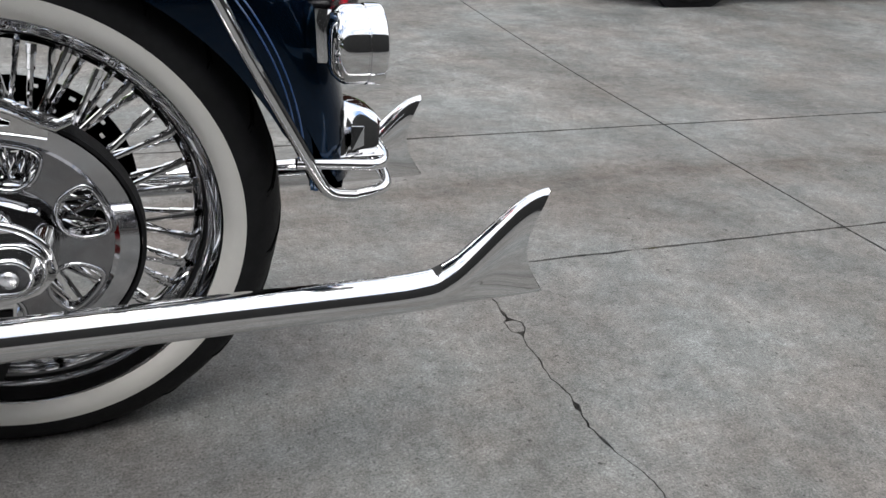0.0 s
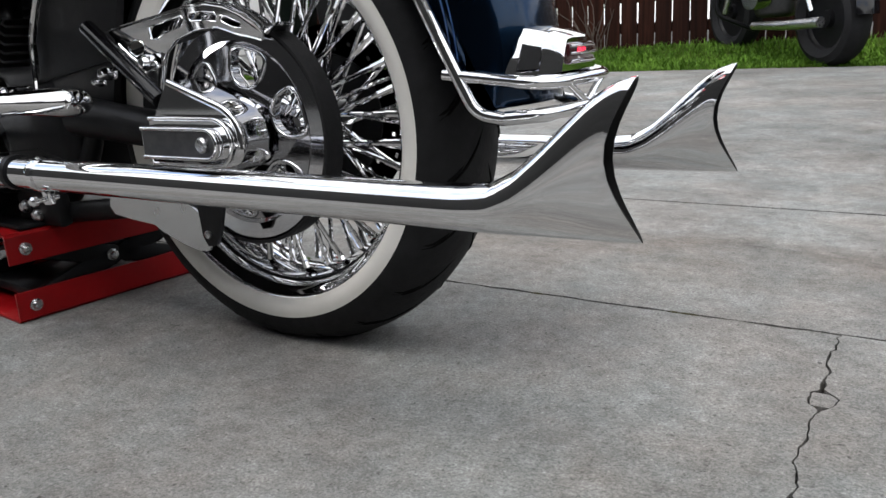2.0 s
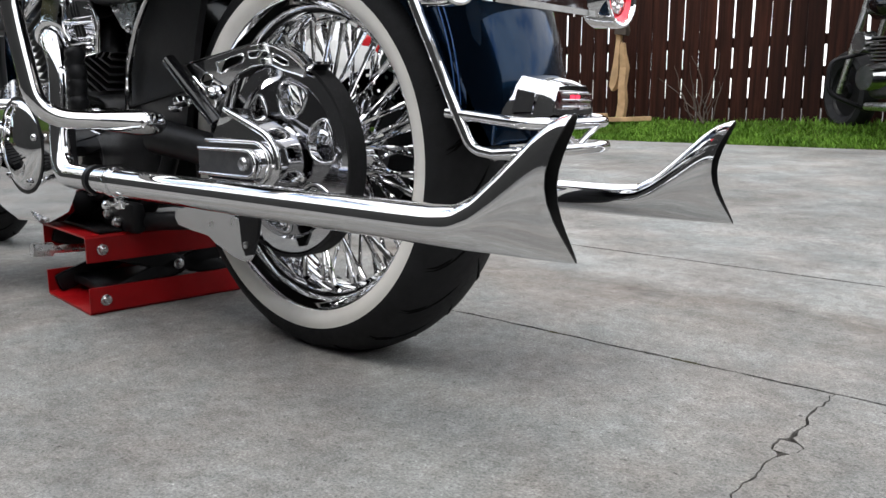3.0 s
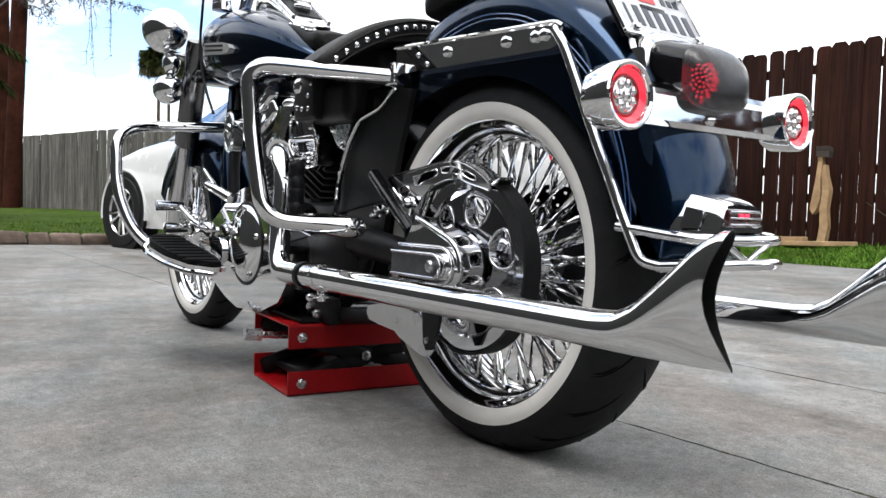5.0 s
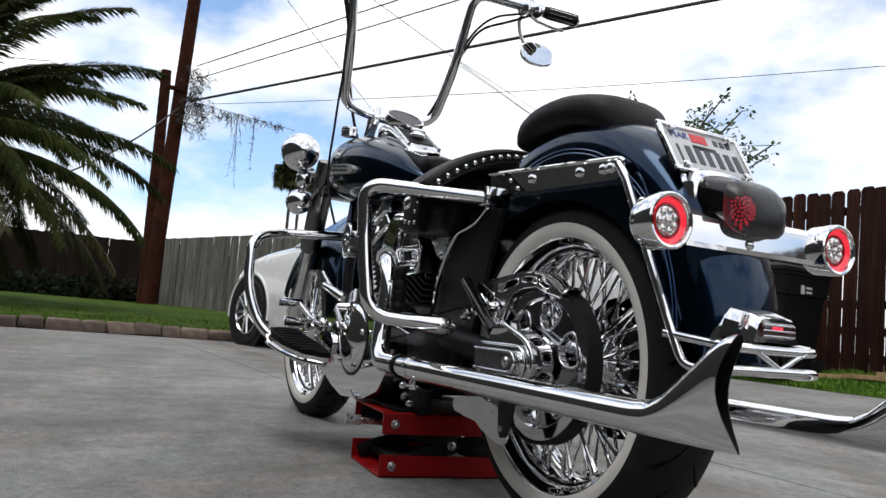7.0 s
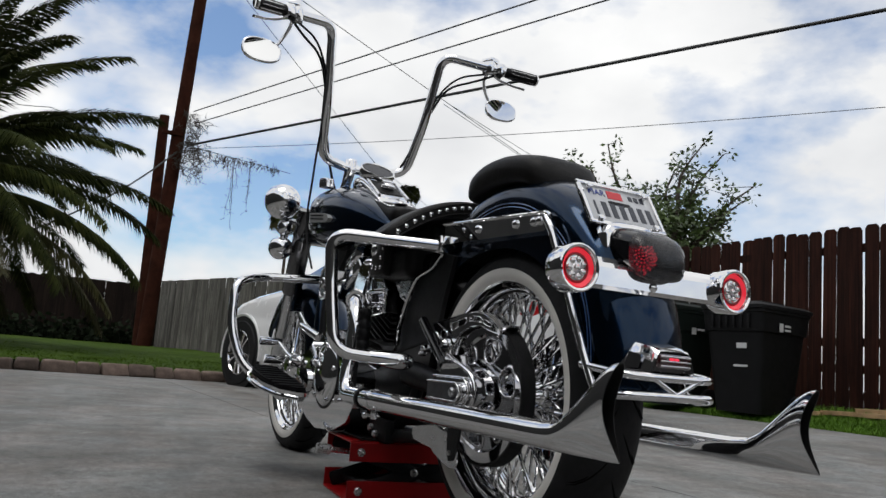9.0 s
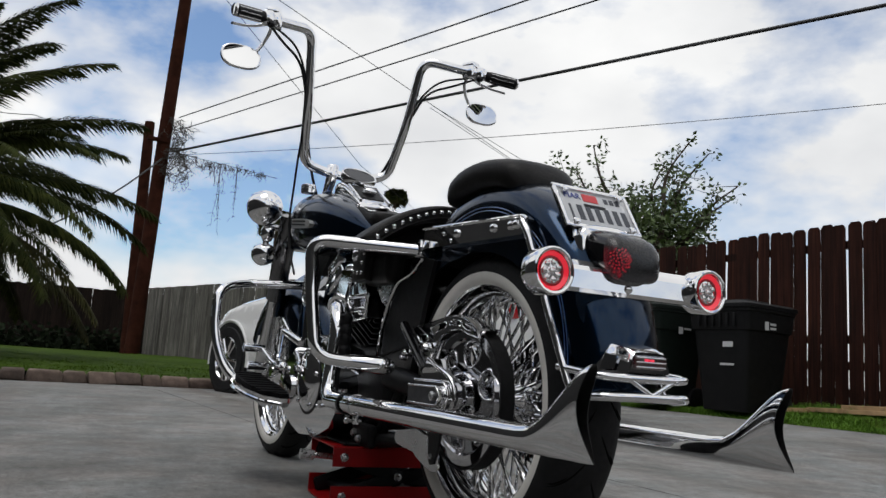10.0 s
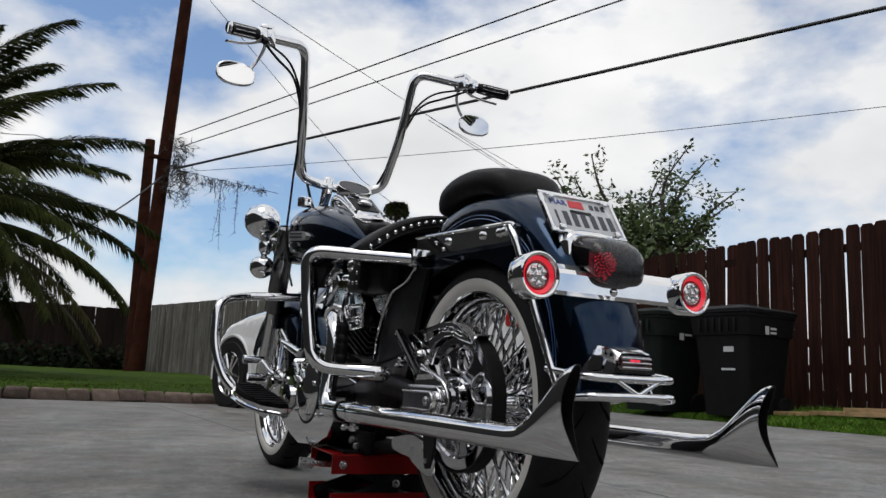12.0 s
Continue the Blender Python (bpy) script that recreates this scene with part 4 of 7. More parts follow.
bmesh.ops.transform(o, matrix=Matrix.Translation((1.072, 0, 1.016)) @ tilt, verts=o.verts[:])
part("speedometer_face", o, DIALGLASS, dash, "dark speedometer glass")
for s in (1, -1):
    o = sweep(bmesh.new(), [(1.02, s * 0.052, 0.972), (0.96, s * 0.052, 0.936), (0.905, s * 0.052, 0.902)], 0.0055, 8)
    part("dash_edge", o, CHROME, dash, "raised chrome edge", smooth=60)
o = plate(bmesh.new(), [(1.02, 0.970), (0.925, 0.9115), (0.925, 0.916), (1.02, 0.9745)], -0.040, 0.040, 0.0)
part("dash_panel", o, SATIN, dash, "dark inset panel")
o = bmesh.new()
ball(o, (0.965, 0, 0.945), 0.026, (1, 1, 0.6))
rod(o, (0.963, -0.024, 0.962), (0.963, 0.024, 0.962), 0.007)
part("ignition_switch", o, CHROME, dash)
rows = [(0.905, 0.075, 0.866, 0.884), (0.86, 0.072, 0.842, 0.872), (0.80, 0.070, 0.800, 0.850), (0.75, 0.066, 0.790, 0.844), (0.73, 0.05, 0.79, 0.835)]
bib = part("tank_bib", loft(bmesh.new(), shell(smooth_rows(rows), 20, 0.5)), LEATHER, BIKE, "black studded leather tank panel", smooth=60)
src = None
for s in (1, -1):
    for i in range(7):
        x = 0.895 - 0.021 * i
        w, zb, zt = lerp([(-r[0], *r[1:]) for r in rows], -x)
        m = Matrix.Translation((x, s * w * 0.86, zt - 0.002))
        if src is None:
            src = part("stud", ball(bmesh.new(), (0, 0, 0), 0.0048, (1, 1, 0.7), 10, 6), CHROME, bib, "chrome stud")
            src.matrix_basis = m
        else:
            again("stud", src, m, bib)
part("concho", ball(bmesh.new(), (0.845, 0, 0.870), 0.022, (1.2, 1, 0.3)), CHROME, bib, "oval chrome concho")

# handlebar and what it carries
MIRROR = material("mirror glass", (0.9, 0.9, 0.9), 0.02, 1.0)
for s, side in ((1, "left"), (-1, "right")):
    line = bend([(1.222, 0, 1.046), (1.215, s * 0.070, 1.049), (1.206, s * 0.164, 1.066), (1.125, s * 0.188, 1.243), (1.068, s * 0.216, 1.500), (0.973, s * 0.378, 1.459), (0.905, s * 0.510, 1.431)], 0.055, 8)
    bar = part(side + "_handlebar", sweep(bmesh.new(), line, 0.0168, 18), CHROME, BIKE, "tall chrome ape hanger handlebar", smooth=60)
    g0, g1 = V((0.951, s * 0.420, 1.450)), V((0.900, s * 0.519, 1.428))
    bm = bmesh.new()
    ks = [i / 24 for i in range(25)]
    sweep(bm, [g0 + (g1 - g0) * k for k in ks], [0.0190] * 23 + [0.0205, 0.0205], 18)
    grip = part("grip", bm, SATIN, bar, "black grip with chrome strips", smooth=40)
    for k in range(9):
        a = 2 * math.pi * k / 9
        off = V((0.0195 * math.cos(a), 0, 0.0195 * math.sin(a)))
        part("grip_strip", rod(bmesh.new(), g0 + (g1 - g0) * 0.10 + off, g0 + (g1 - g0) * 0.90 + off, 0.0024, 6), CHROME, grip)
    part("grip_end", lathe(bmesh.new(), [(0, s * 0.006), (0.016, s * 0.005), (0.021, 0), (0.021, -s * 0.006), (0, -s * 0.006)], g1, "y", 18), CHROME, bar)
    part("switch_housing", box(bmesh.new(), (0.962, s * 0.400, 1.455), (0.042, 0.040, 0.044), 0.008, pose(0, 0, 0, 0, 0, -s * 25)), CHROME, bar, "chrome switch housing")
    part("clamp", box(bmesh.new(), (0.981, s * 0.365, 1.462), (0.046, 0.034, 0.050), 0.009, pose(0, 0, 0, 0, 0, -s * 30)), CHROME, bar)
    part("reservoir", box(bmesh.new(), (0.990, s * 0.375, 1.490), (0.052, 0.046, 0.022), 0.006, pose(0, 0, 0, 0, 0, -s * 25)), CHROME, bar, "chrome fluid reservoir")
    part("switch", ball(bmesh.new(), (0.950, s * 0.392, 1.434), 0.014), BLACK, bar)
    part("lever", sweep(bmesh.new(), [(1.000, s * 0.388, 1.452), (1.005, s * 0.430, 1.436), (0.985, s * 0.470, 1.420), (0.960, s * 0.512, 1.408)], [0.009, 0.008, 0.0065, 0.007], 10, flat=0.6), CHROME, bar, "chrome hand lever", smooth=60)
    mc = V((1.035, s * 0.458, 1.333))
    part("mirror_stalk", sweep(bmesh.new(), bend([(0.990, s * 0.378, 1.462), (1.030, s * 0.372, 1.436), (1.045, s * 0.390, 1.395), (1.045, s * 0.418, 1.350)], 0.02), 0.0062, 10), CHROME, bar, smooth=60)
    turn = V((-0.97, -s * 0.02, 0.10)).to_track_quat("Z", "Y").to_matrix().to_4x4()
    o = bmesh.new()
    nn = 32

    def oval(k, z):
        return [V((math.copysign(abs(math.cos(a)) ** 0.8, math.cos(a)) * 0.066 * k, math.copysign(abs(math.sin(a)) ** 0.8, math.sin(a)) * 0.042 * k, z)) for a in [2 * math.pi * i / nn for i in range(nn)]]
    loft(o, [oval(0.25, -0.026), oval(0.7, -0.021), oval(0.95, -0.008), oval(1.0, 0.0), oval(1.0, 0.004), oval(0.95, 0.006)])
    roll = Matrix.Rotation(radians(90), 4, "Z")
    bmesh.ops.transform(o, matrix=Matrix.Translation(mc) @ turn @ (roll if abs((turn @ V((1, 0, 0))).y) < 0.5 else Matrix()), verts=o.verts[:])
    mir = part("mirror_shell", o, CHROME, bar, "oval chrome mirror shell", smooth=60)
    o = bmesh.new()
    loft(o, [oval(0.9, 0.0062), oval(0.9, 0.0074)])
    bmesh.ops.transform(o, matrix=Matrix.Translation(mc) @ turn @ (roll if abs((turn @ V((1, 0, 0))).y) < 0.5 else Matrix()), verts=o.verts[:])
    part("mirror_glass", o, MIRROR, mir, "bright mirror glass", smooth=0)
    bm = bmesh.new()
    sweep(bm, bend([(0.965, s * 0.395, 1.440), (1.02, s * 0.330, 1.412), (1.075, s * 0.245, 1.385), (1.118, s * 0.198, 1.27), (1.170, s * 0.165, 1.14), (1.225, s * 0.120, 1.03), (1.30, s * 0.05, 0.93)], 0.07, 7), 0.0046, 8)
    sweep(bm, bend([(0.985, s * 0.365, 1.440), (1.045, s * 0.275, 1.425), (1.090, s * 0.222, 1.36), (1.128, s * 0.190, 1.25), (1.180, s * 0.158, 1.12), (1.240, s * 0.110, 1.01), (1.31, s * 0.04, 0.93)], 0.07, 7), 0.0040, 8)
    part("control_cable", bm, SATIN, bar, "black control cables", smooth=60)
for y in (0.045, -0.045):
    bm = bmesh.new()
    sweep(bm, [(1.275, y, 0.950), (1.245, y, 1.00), (1.222, y, 1.040), (1.218, y, 1.060)], [0.019, 0.018, 0.021, 0.022], 16)
    lathe(bm, [(0, 0.012), (0.017, 0.011), (0.022, 0.006), (0.0225, -0.03), (0, -0.03)], (1.218, y, 1.070), "z", 18)
    part("handlebar_riser", bm, CHROME, BIKE, "chrome handlebar riser", smooth=50)
part("front_cable", sweep(bmesh.new(), bend([(1.145, 0.190, 1.20), (1.178, 0.192, 1.060), (1.190, 0.192, 0.966), (1.215, 0.192, 0.850), (1.172, 0.192, 0.741), (1.095, 0.192, 0.655)], 0.06, 8), 0.0040, 8), SATIN, BIKE, "black cable beside the tank", smooth=60)

# fork, lamps and front fender
FORKGREY = material("dark polished fork tube", (0.16, 0.16, 0.165), 0.22, 1.0, vary=0.05, scale=12)
for s in (1, -1):
    fork = part("fork_leg", sweep(bmesh.new(), [(1.655, s * 0.112, 0.300), (1.648, s * 0.112, 0.335), (1.590, s * 0.114, 0.480), (1.545, s * 0.116, 0.600)], [0.020, 0.030, 0.029, 0.028], 18), ALLOY, BIKE, "polished fork slider", smooth=60)
    part("fork_cover", sweep(bmesh.new(), [(1.548, s * 0.116, 0.590), (1.545, s * 0.116, 0.600), (1.436, s * 0.120, 0.888), (1.428, s * 0.121, 0.908)], [0.028, 0.037, 0.037, 0.034], 18), FORKGREY, fork, "fork cover", smooth=60)
bm = bmesh.new()
box(bm, (1.425, 0, 0.895), (0.07, 0.26, 0.030), 0.012)
box(bm, (1.42, 0, 0.80), (0.14, 0.28, 0.035), 0.012)
part("triple_clamp", bm, BLACK, BIKE, "black fork clamps")
bm = lathe(bmesh.new(), [(0, -0.062), (0.02, -0.060), (0.042, -0.048), (0.058, -0.026), (0.065, 0.0), (0.067, 0.022), (0.064, 0.030), (0, 0.034)], (1.446, 0.214, 0.931), "x", 32)
part("spot_lamp", bm, CHROME, BIKE, "chrome bullet spot lamp", smooth=60)
bm = lathe(bmesh.new(), [(0, -0.05), (0.02, -0.046), (0.036, -0.030), (0.043, -0.008), (0.044, 0.020), (0.040, 0.026), (0, 0.028)], (1.460, 0.200, 0.757), "x", 28)
lathe(bm, [(0, 0.045), (0.016, 0.04), (0.026, 0.022), (0.026, 0.0), (0.016, -0.02), (0, -0.024)], (1.460, 0.194, 0.826), "z", 20)
rod(bm, (1.460, 0.197, 0.785), (1.458, 0.200, 0.875), 0.012)
part("front_signal", bm, CHROME, BIKE, "chrome front signal under the spot lamp", smooth=60)
part("lamp_bracket", sweep(bmesh.new(), bend([(1.455, 0.212, 0.866), (1.455, 0.15, 0.858), (1.42, 0.0, 0.862), (1.455, -0.14, 0.862)], 0.04), 0.011, 12), CHROME, BIKE, smooth=60)


def front_ring(a, d):
    r = 0.358
    c, s = math.cos(radians(a)), math.sin(radians(a))
    pts = []
    for k in range(13):
        t = math.pi * k / 12
        pts.append((-(0.090 - d) * math.cos(t), r - d - 0.125 + 0.125 * math.sin(t) ** 0.6))
    return [V((FX + c * q, y, FZ + s * q)) for y, q in pts]


part("front_fender", loft(bmesh.new(), [front_ring(a, 0) + front_ring(a, 0.004)[::-1] for a in range(25, 201, 5)]), BLUE, BIKE, "dark blue front fender", smooth=60)

# frame, engine and primary
for s in (1, -1):
    bm = sweep(bmesh.new(), bend([(1.30, s * 0.02, 0.86), (1.18, s * 0.10, 0.52), (1.10, s * 0.12, 0.20), (0.95, s * 0.12, 0.150), (0.55, s * 0.10, 0.165), (0.44, s * 0.075, 0.30), (0.50, s * 0.07, 0.60), (0.62, s * 0.05, 0.74), (1.25, s * 0.02, 0.86)], 0.07, 6), 0.017, 12)
    part("frame_tube", bm, SATIN, BIKE, smooth=60)
    bm = sweep(bmesh.new(), bend([(1.31, s * 0.045, 0.78), (1.205, s * 0.105, 0.52), (1.125, s * 0.125, 0.22)], 0.05, 6), 0.0205, 14)
    part("downtube", bm, BLUE, BIKE, "dark blue frame downtube", smooth=60)
part("frame_neck", plate(bmesh.new(), [(1.37, 0.90), (1.335, 0.76), (1.29, 0.68), (1.20, 0.67), (1.13, 0.73), (1.14, 0.80), (1.22, 0.86)], -0.060, 0.060, 0.02, seg=3), SATIN, BIKE, "black frame neck", smooth=50)
part("oil_tank", box(bmesh.new(), (0.47, 0, 0.53), (0.20, 0.19, 0.30), 0.04, seg=4), BLACK, BIKE, "black oil tank", smooth=60)
part("gearbox", box(bmesh.new(), (0.60, 0.0, 0.315), (0.26, 0.22, 0.22), 0.03, seg=3), SATIN, BIKE, smooth=50)
part("crankcase", box(bmesh.new(), (0.90, 0, 0.315), (0.48, 0.22, 0.24), 0.05, seg=3), ENGINE, BIKE, "grey engine crankcase", smooth=50)
prim = arc((1.015, 0.290), 0.085, -80, 80, 12) + [(0.93, 0.425)] + arc((0.815, 0.338), 0.116, 72, 128, 8) + [(0.655, 0.415), (0.605, 0.385), (0.580, 0.340), (0.576, 0.285), (0.588, 0.235), (0.625, 0.195), (0.72, 0.164), (0.87, 0.156), (0.95, 0.176)]
primary = part("primary_cover", plate(bmesh.new(), prim, 0.110, 0.205, 0.034, seg=6), CHROME, BIKE, "chrome primary drive cover", smooth=50)
# solid black disc; its edge paints the shade between the two covers
part("derby_gap", lathe(bmesh.new(), [(0.0, 0.203), (0.1015, 0.203), (0.1015, 0.2065), (0.0, 0.2065)], (0.815, 0, 0.318), "y", 48), SATIN, primary, "black ring painting the shade of the gap round the derby cover")
part("derby_cover", lathe(bmesh.new(), [(0, 0.226), (0.03, 0.225), (0.06, 0.221), (0.080, 0.216), (0.092, 0.209), (0.098, 0.200), (0.099, 0.192), (0, 0.192)], (0.815, 0, 0.318), "y", 44), CHROME, primary, "round derby cover")
for k in range(5):
    a = 2 * math.pi * k / 5 + 0.4
    part("cover_bolt", bolt(bmesh.new(), (0.815 + 0.086 * math.cos(a), 0.214, 0.318 + 0.086 * math.sin(a)), 0.007, 0.007), CHROME, primary)
part("inspection_cover", plate(bmesh.new(), arc((1.015, 0.290), 0.034, -90, 90, 10) + arc((0.985, 0.290), 0.034, 90, 270, 10), 0.202, 0.213, 0.004), CHROME, primary)
for base, tip in ((V((0.775, 0, 0.42)), V((0.640, 0, 0.715))), (V((0.895, 0, 0.42)), V((1.040, 0, 0.715)))):
    d = (tip - base)
    rot = d.to_track_quat("Z", "X").to_matrix().to_4x4()
    bm = bmesh.new()
    sweep(bm, [base, base + d * 0.62], 0.052, 20)
    fins = []
    for k in range(12):
        c = base + d * (0.05 + 0.052 * k)
        fins.append(c)
    cyl = part("cylinder", bm, ENGINE, BIKE, "finned black and grey cylinder", smooth=40)
    fin = part("fin", box(bmesh.new(), (0, 0, 0), (0.158, 0.158, 0.0055), 0.002, None, 1), ENGINE, cyl)
    fin.matrix_basis = Matrix.Translation(fins[0]) @ rot
    for c in fins[1:]:
        again("fin", fin, Matrix.Translation(c) @ rot, cyl)
    bm = bmesh.new()
    box(bm, base + d * 0.76, (0.150, 0.175, 0.055), 0.014, rot, 3)
    box(bm, base + d * 0.93, (0.140, 0.165, 0.060), 0.022, rot, 3)
    part("rocker_cover", bm, CHROME, cyl, "chrome rocker cover", smooth=50)
    for y in (0.05, -0.05):
        part("rocker_bolt", bolt(bmesh.new(), base + d * 0.98 + V((0, y, 0.012)), 0.008, 0.012, "z"), CHROME, cyl)


def oblong(r, x=1.118, z0=0.592, z1=0.636):
    return arc((x, z1), r, 0, 180, 12) + arc((x, z0), r, 180, 360, 12)


horn = part("horn_cover", plate(bmesh.new(), oblong(0.038), 0.112, 0.138, 0.008, seg=4), CHROME, BIKE, "chrome oval horn cover", smooth=50)
part("horn_face", plate(bmesh.new(), oblong(0.026), 0.137, 0.1395, 0.001), BLACK, horn, "black horn face")
part("horn_ring", sweep(bmesh.new(), [(x, 0.139, z) for x, z in oblong(0.0265)], 0.0035, 8, closed=True), CHROME, horn, smooth=60)
part("horn_medallion", ball(bmesh.new(), (1.118, 0.139, 0.614), 0.016, (1, 0.4, 1.3)), CHROME, horn, "chrome medallion")
tall = part("side_cover", plate(bmesh.new(), [(0.806, 0.655), (0.742, 0.648), (0.735, 0.632), (0.782, 0.552), (0.850, 0.556), (0.838, 0.600)], 0.060, 0.132, 0.007, seg=3), CHROME, BIKE, "polished angular cover beside the rear cylinder", smooth=40)
part("cover_cap", ball(bmesh.new(), (0.772, 0.118, 0.660), 0.020, (1.5, 0.8, 0.7)), CHROME, tall, smooth=60)
SIDE = [(0.735, 0.622), (0.620, 0.606), (0.604, 0.560), (0.610, 0.506), (0.686, 0.498), (0.742, 0.548)]
low = part("lower_side_cover", plate(bmesh.new(), SIDE, 0.070, 0.128, 0.006, seg=3), DARKCHROME, BIKE, "angular cover with chrome edges", smooth=40)
part("cover_frame", sweep(bmesh.new(), [(x, 0.129, z) for x, z in SIDE], 0.0052, 8, closed=True), CHROME, low, smooth=60)
for z, x0, x1 in ((0.528, 0.616, 0.712), (0.566, 0.612, 0.735)):
    part("cover_rib", box(bmesh.new(), ((x0 + x1) / 2, 0.131, z), (x1 - x0, 0.010, 0.016), 0.004), CHROME, low)
for x, z in ((0.625, 0.590), (0.630, 0.518), (0.728, 0.606)):
    part("cover_bolt", bolt(bmesh.new(), (x, 0.132, z), 0.0065, 0.008), CHROME, low)
bm = sweep(bmesh.new(), bend([(0.86, 0.09, 0.53), (0.80, 0.135, 0.545), (0.70, 0.182, 0.540), (0.655, 0.198, 0.534)], 0.035), 0.027, 16)
part("rear_header", bm, CHROME, BIKE, "chrome header elbow", smooth=60)
bm = sweep(bmesh.new(), [V((0.470 + 0.003 * math.sin(i), 0.240, 0.388 + 0.0042 * i)) for i in range(28)], [0.0175 if i % 4 < 2 else 0.0150 for i in range(28)], 16)
part("passenger_peg", bm, SATIN, BIKE, "folded black ribbed passenger peg", smooth=40)
part("peg_bracket", box(bmesh.new(), (0.475, 0.195, 0.378), (0.05, 0.06, 0.04), 0.01), CHROME, BIKE)
bm = bmesh.new()
for i in range(3):
    sweep(bm, bend([(0.66 + 0.012 * i, 0.10, 0.73), (0.70 + 0.012 * i, 0.125, 0.62), (0.64 + 0.014 * i, 0.13, 0.50)], 0.05), 0.0045, 8)
part("spark_cable", bm, SATIN, BIKE, "black cables beside the engine")

# engine guards, floorboard, shifter
bm = sweep(bmesh.new(), bend([(0.285, 0.130, 0.664), (0.410, 0.374, 0.675), (0.405, 0.363, 0.540), (0.380, 0.349, 0.384), (0.330, 0.206, 0.375)], 0.05, 9), 0.0158, 18)
cbar = part("rear_crash_bar", bm, CHROME, BIKE, "thick chrome rear crash bar", smooth=60)
bm = bmesh.new()
sweep(bm, [(0.352, 0.268, 0.379), (0.342, 0.238, 0.377), (0.331, 0.208, 0.375), (0.324, 0.187, 0.374), (0.319, 0.172, 0.373), (0.316, 0.164, 0.3725)], [0.0158, 0.019, 0.0225, 0.0225, 0.017, 0.008], 16)
lathe(bm, [(0, 0.010), (0.009, 0.009), (0.013, 0.005), (0.013, -0.004), (0, -0.004)], (0.318, 0.204, 0.374), "y", 16)
part("crash_bar_foot", bm, CHROME, cbar, smooth=60)
part("crash_bar_clamp", box(bmesh.new(), (0.283, 0.128, 0.668), (0.035, 0.03, 0.045), 0.006), CHROME, cbar)
bm = sweep(bmesh.new(), bend([(1.36, 0.06, 0.645), (1.405, 0.285, 0.634), (1.325, 0.385, 0.600), (1.300, 0.388, 0.440), (1.255, 0.350, 0.318), (1.13, 0.235, 0.225)], 0.06, 9), 0.0158, 18)
part("front_crash_bar", bm, CHROME, BIKE, "chrome front crash bar", smooth=60)
fl = [(1.235, 0.250), (1.235, 0.300), (1.205, 0.335), (1.13, 0.352), (1.00, 0.345), (0.90, 0.315), (0.865, 0.270), (0.865, 0.235), (1.00, 0.225)]
rise = Matrix.Translation((1.05, 0, 0.285)) @ Matrix.Rotation(radians(-9), 4, "Y") @ Matrix.Translation((-1.05, 0, 0))


def slanted(bm):
    bmesh.ops.transform(bm, matrix=rise, verts=bm.verts[:])
    return bm


board = part("floorboard", slanted(plate(bmesh.new(), fl, -0.012, 0.0, 0.004, "xy")), CHROME, BIKE, "chrome floorboard with a black rubber mat")
inner = [(1.05 + (x - 1.05) * 0.93, 0.288 + (y - 0.288) * 0.86) for x, y in fl]
part("rubber_mat", slanted(plate(bmesh.new(), inner, 0.001, 0.012, 0.004, "xy")), MATRUBBER, board, "ribbed black rubber mat")
bm = bmesh.new()
for i in range(9):
    box(bm, (0.90 + 0.036 * i, 0.288, 0.0125), (0.010, 0.088, 0.004), 0.001)
part("mat_rib", slanted(bm), MATRUBBER, board)
bm = sweep(bmesh.new(), [rise @ V((p.x, p.y, -0.018)) for p in bend([(1.235, 0.250, 0), (1.235, 0.305, 0), (1.205, 0.338, 0), (1.13, 0.354, 0), (1.00, 0.347, 0), (0.90, 0.318, 0), (0.865, 0.265, 0)], 0.03)], 0.007, 8)
part("board_rim", bm, CHROME, board)
bm = bmesh.new()
sweep(bm, bend([(0.985, 0.235, 0.345), (1.05, 0.250, 0.358), (1.14, 0.262, 0.402)], 0.03), 0.0085, 10)
sweep(bm, [(1.14, 0.255, 0.402), (1.14, 0.325, 0.402)], [0.012, 0.014], 12)
sweep(bm, [(1.10, 0.250, 0.345), (1.10, 0.315, 0.345)], [0.012, 0.014], 12)
sweep(bm, [(0.985, 0.215, 0.34), (0.985, 0.265, 0.350)], [0.012, 0.012], 12)
sweep(bm, [(0.96, 0.215, 0.43), (1.06, 0.225, 0.50)], 0.006, 8)
ball(bm, (0.985, 0.235, 0.345), 0.017, (1, 1, 1.2))
part("shifter", bm, CHROME, BIKE, "chrome heel and toe shift lever", smooth=50)
bm = bmesh.new()
sweep(bm, [(0.915, 0.205, 0.425), (0.98, 0.225, 0.450), (1.02, 0.23, 0.46)], [0.014, 0.012, 0.010], 12)
part("chrome_link", bm, CHROME, BIKE, smooth=50)
bm = bmesh.new()
rod(bm, (0.86, 0.17, 0.185), (0.78, 0.20, 0.170), 0.008)
rod(bm, (0.80, 0.20, 0.178), (0.74, 0.21, 0.165), 0.006)
part("side_stand", bm, STEEL, BIKE, "folded steel side stand")


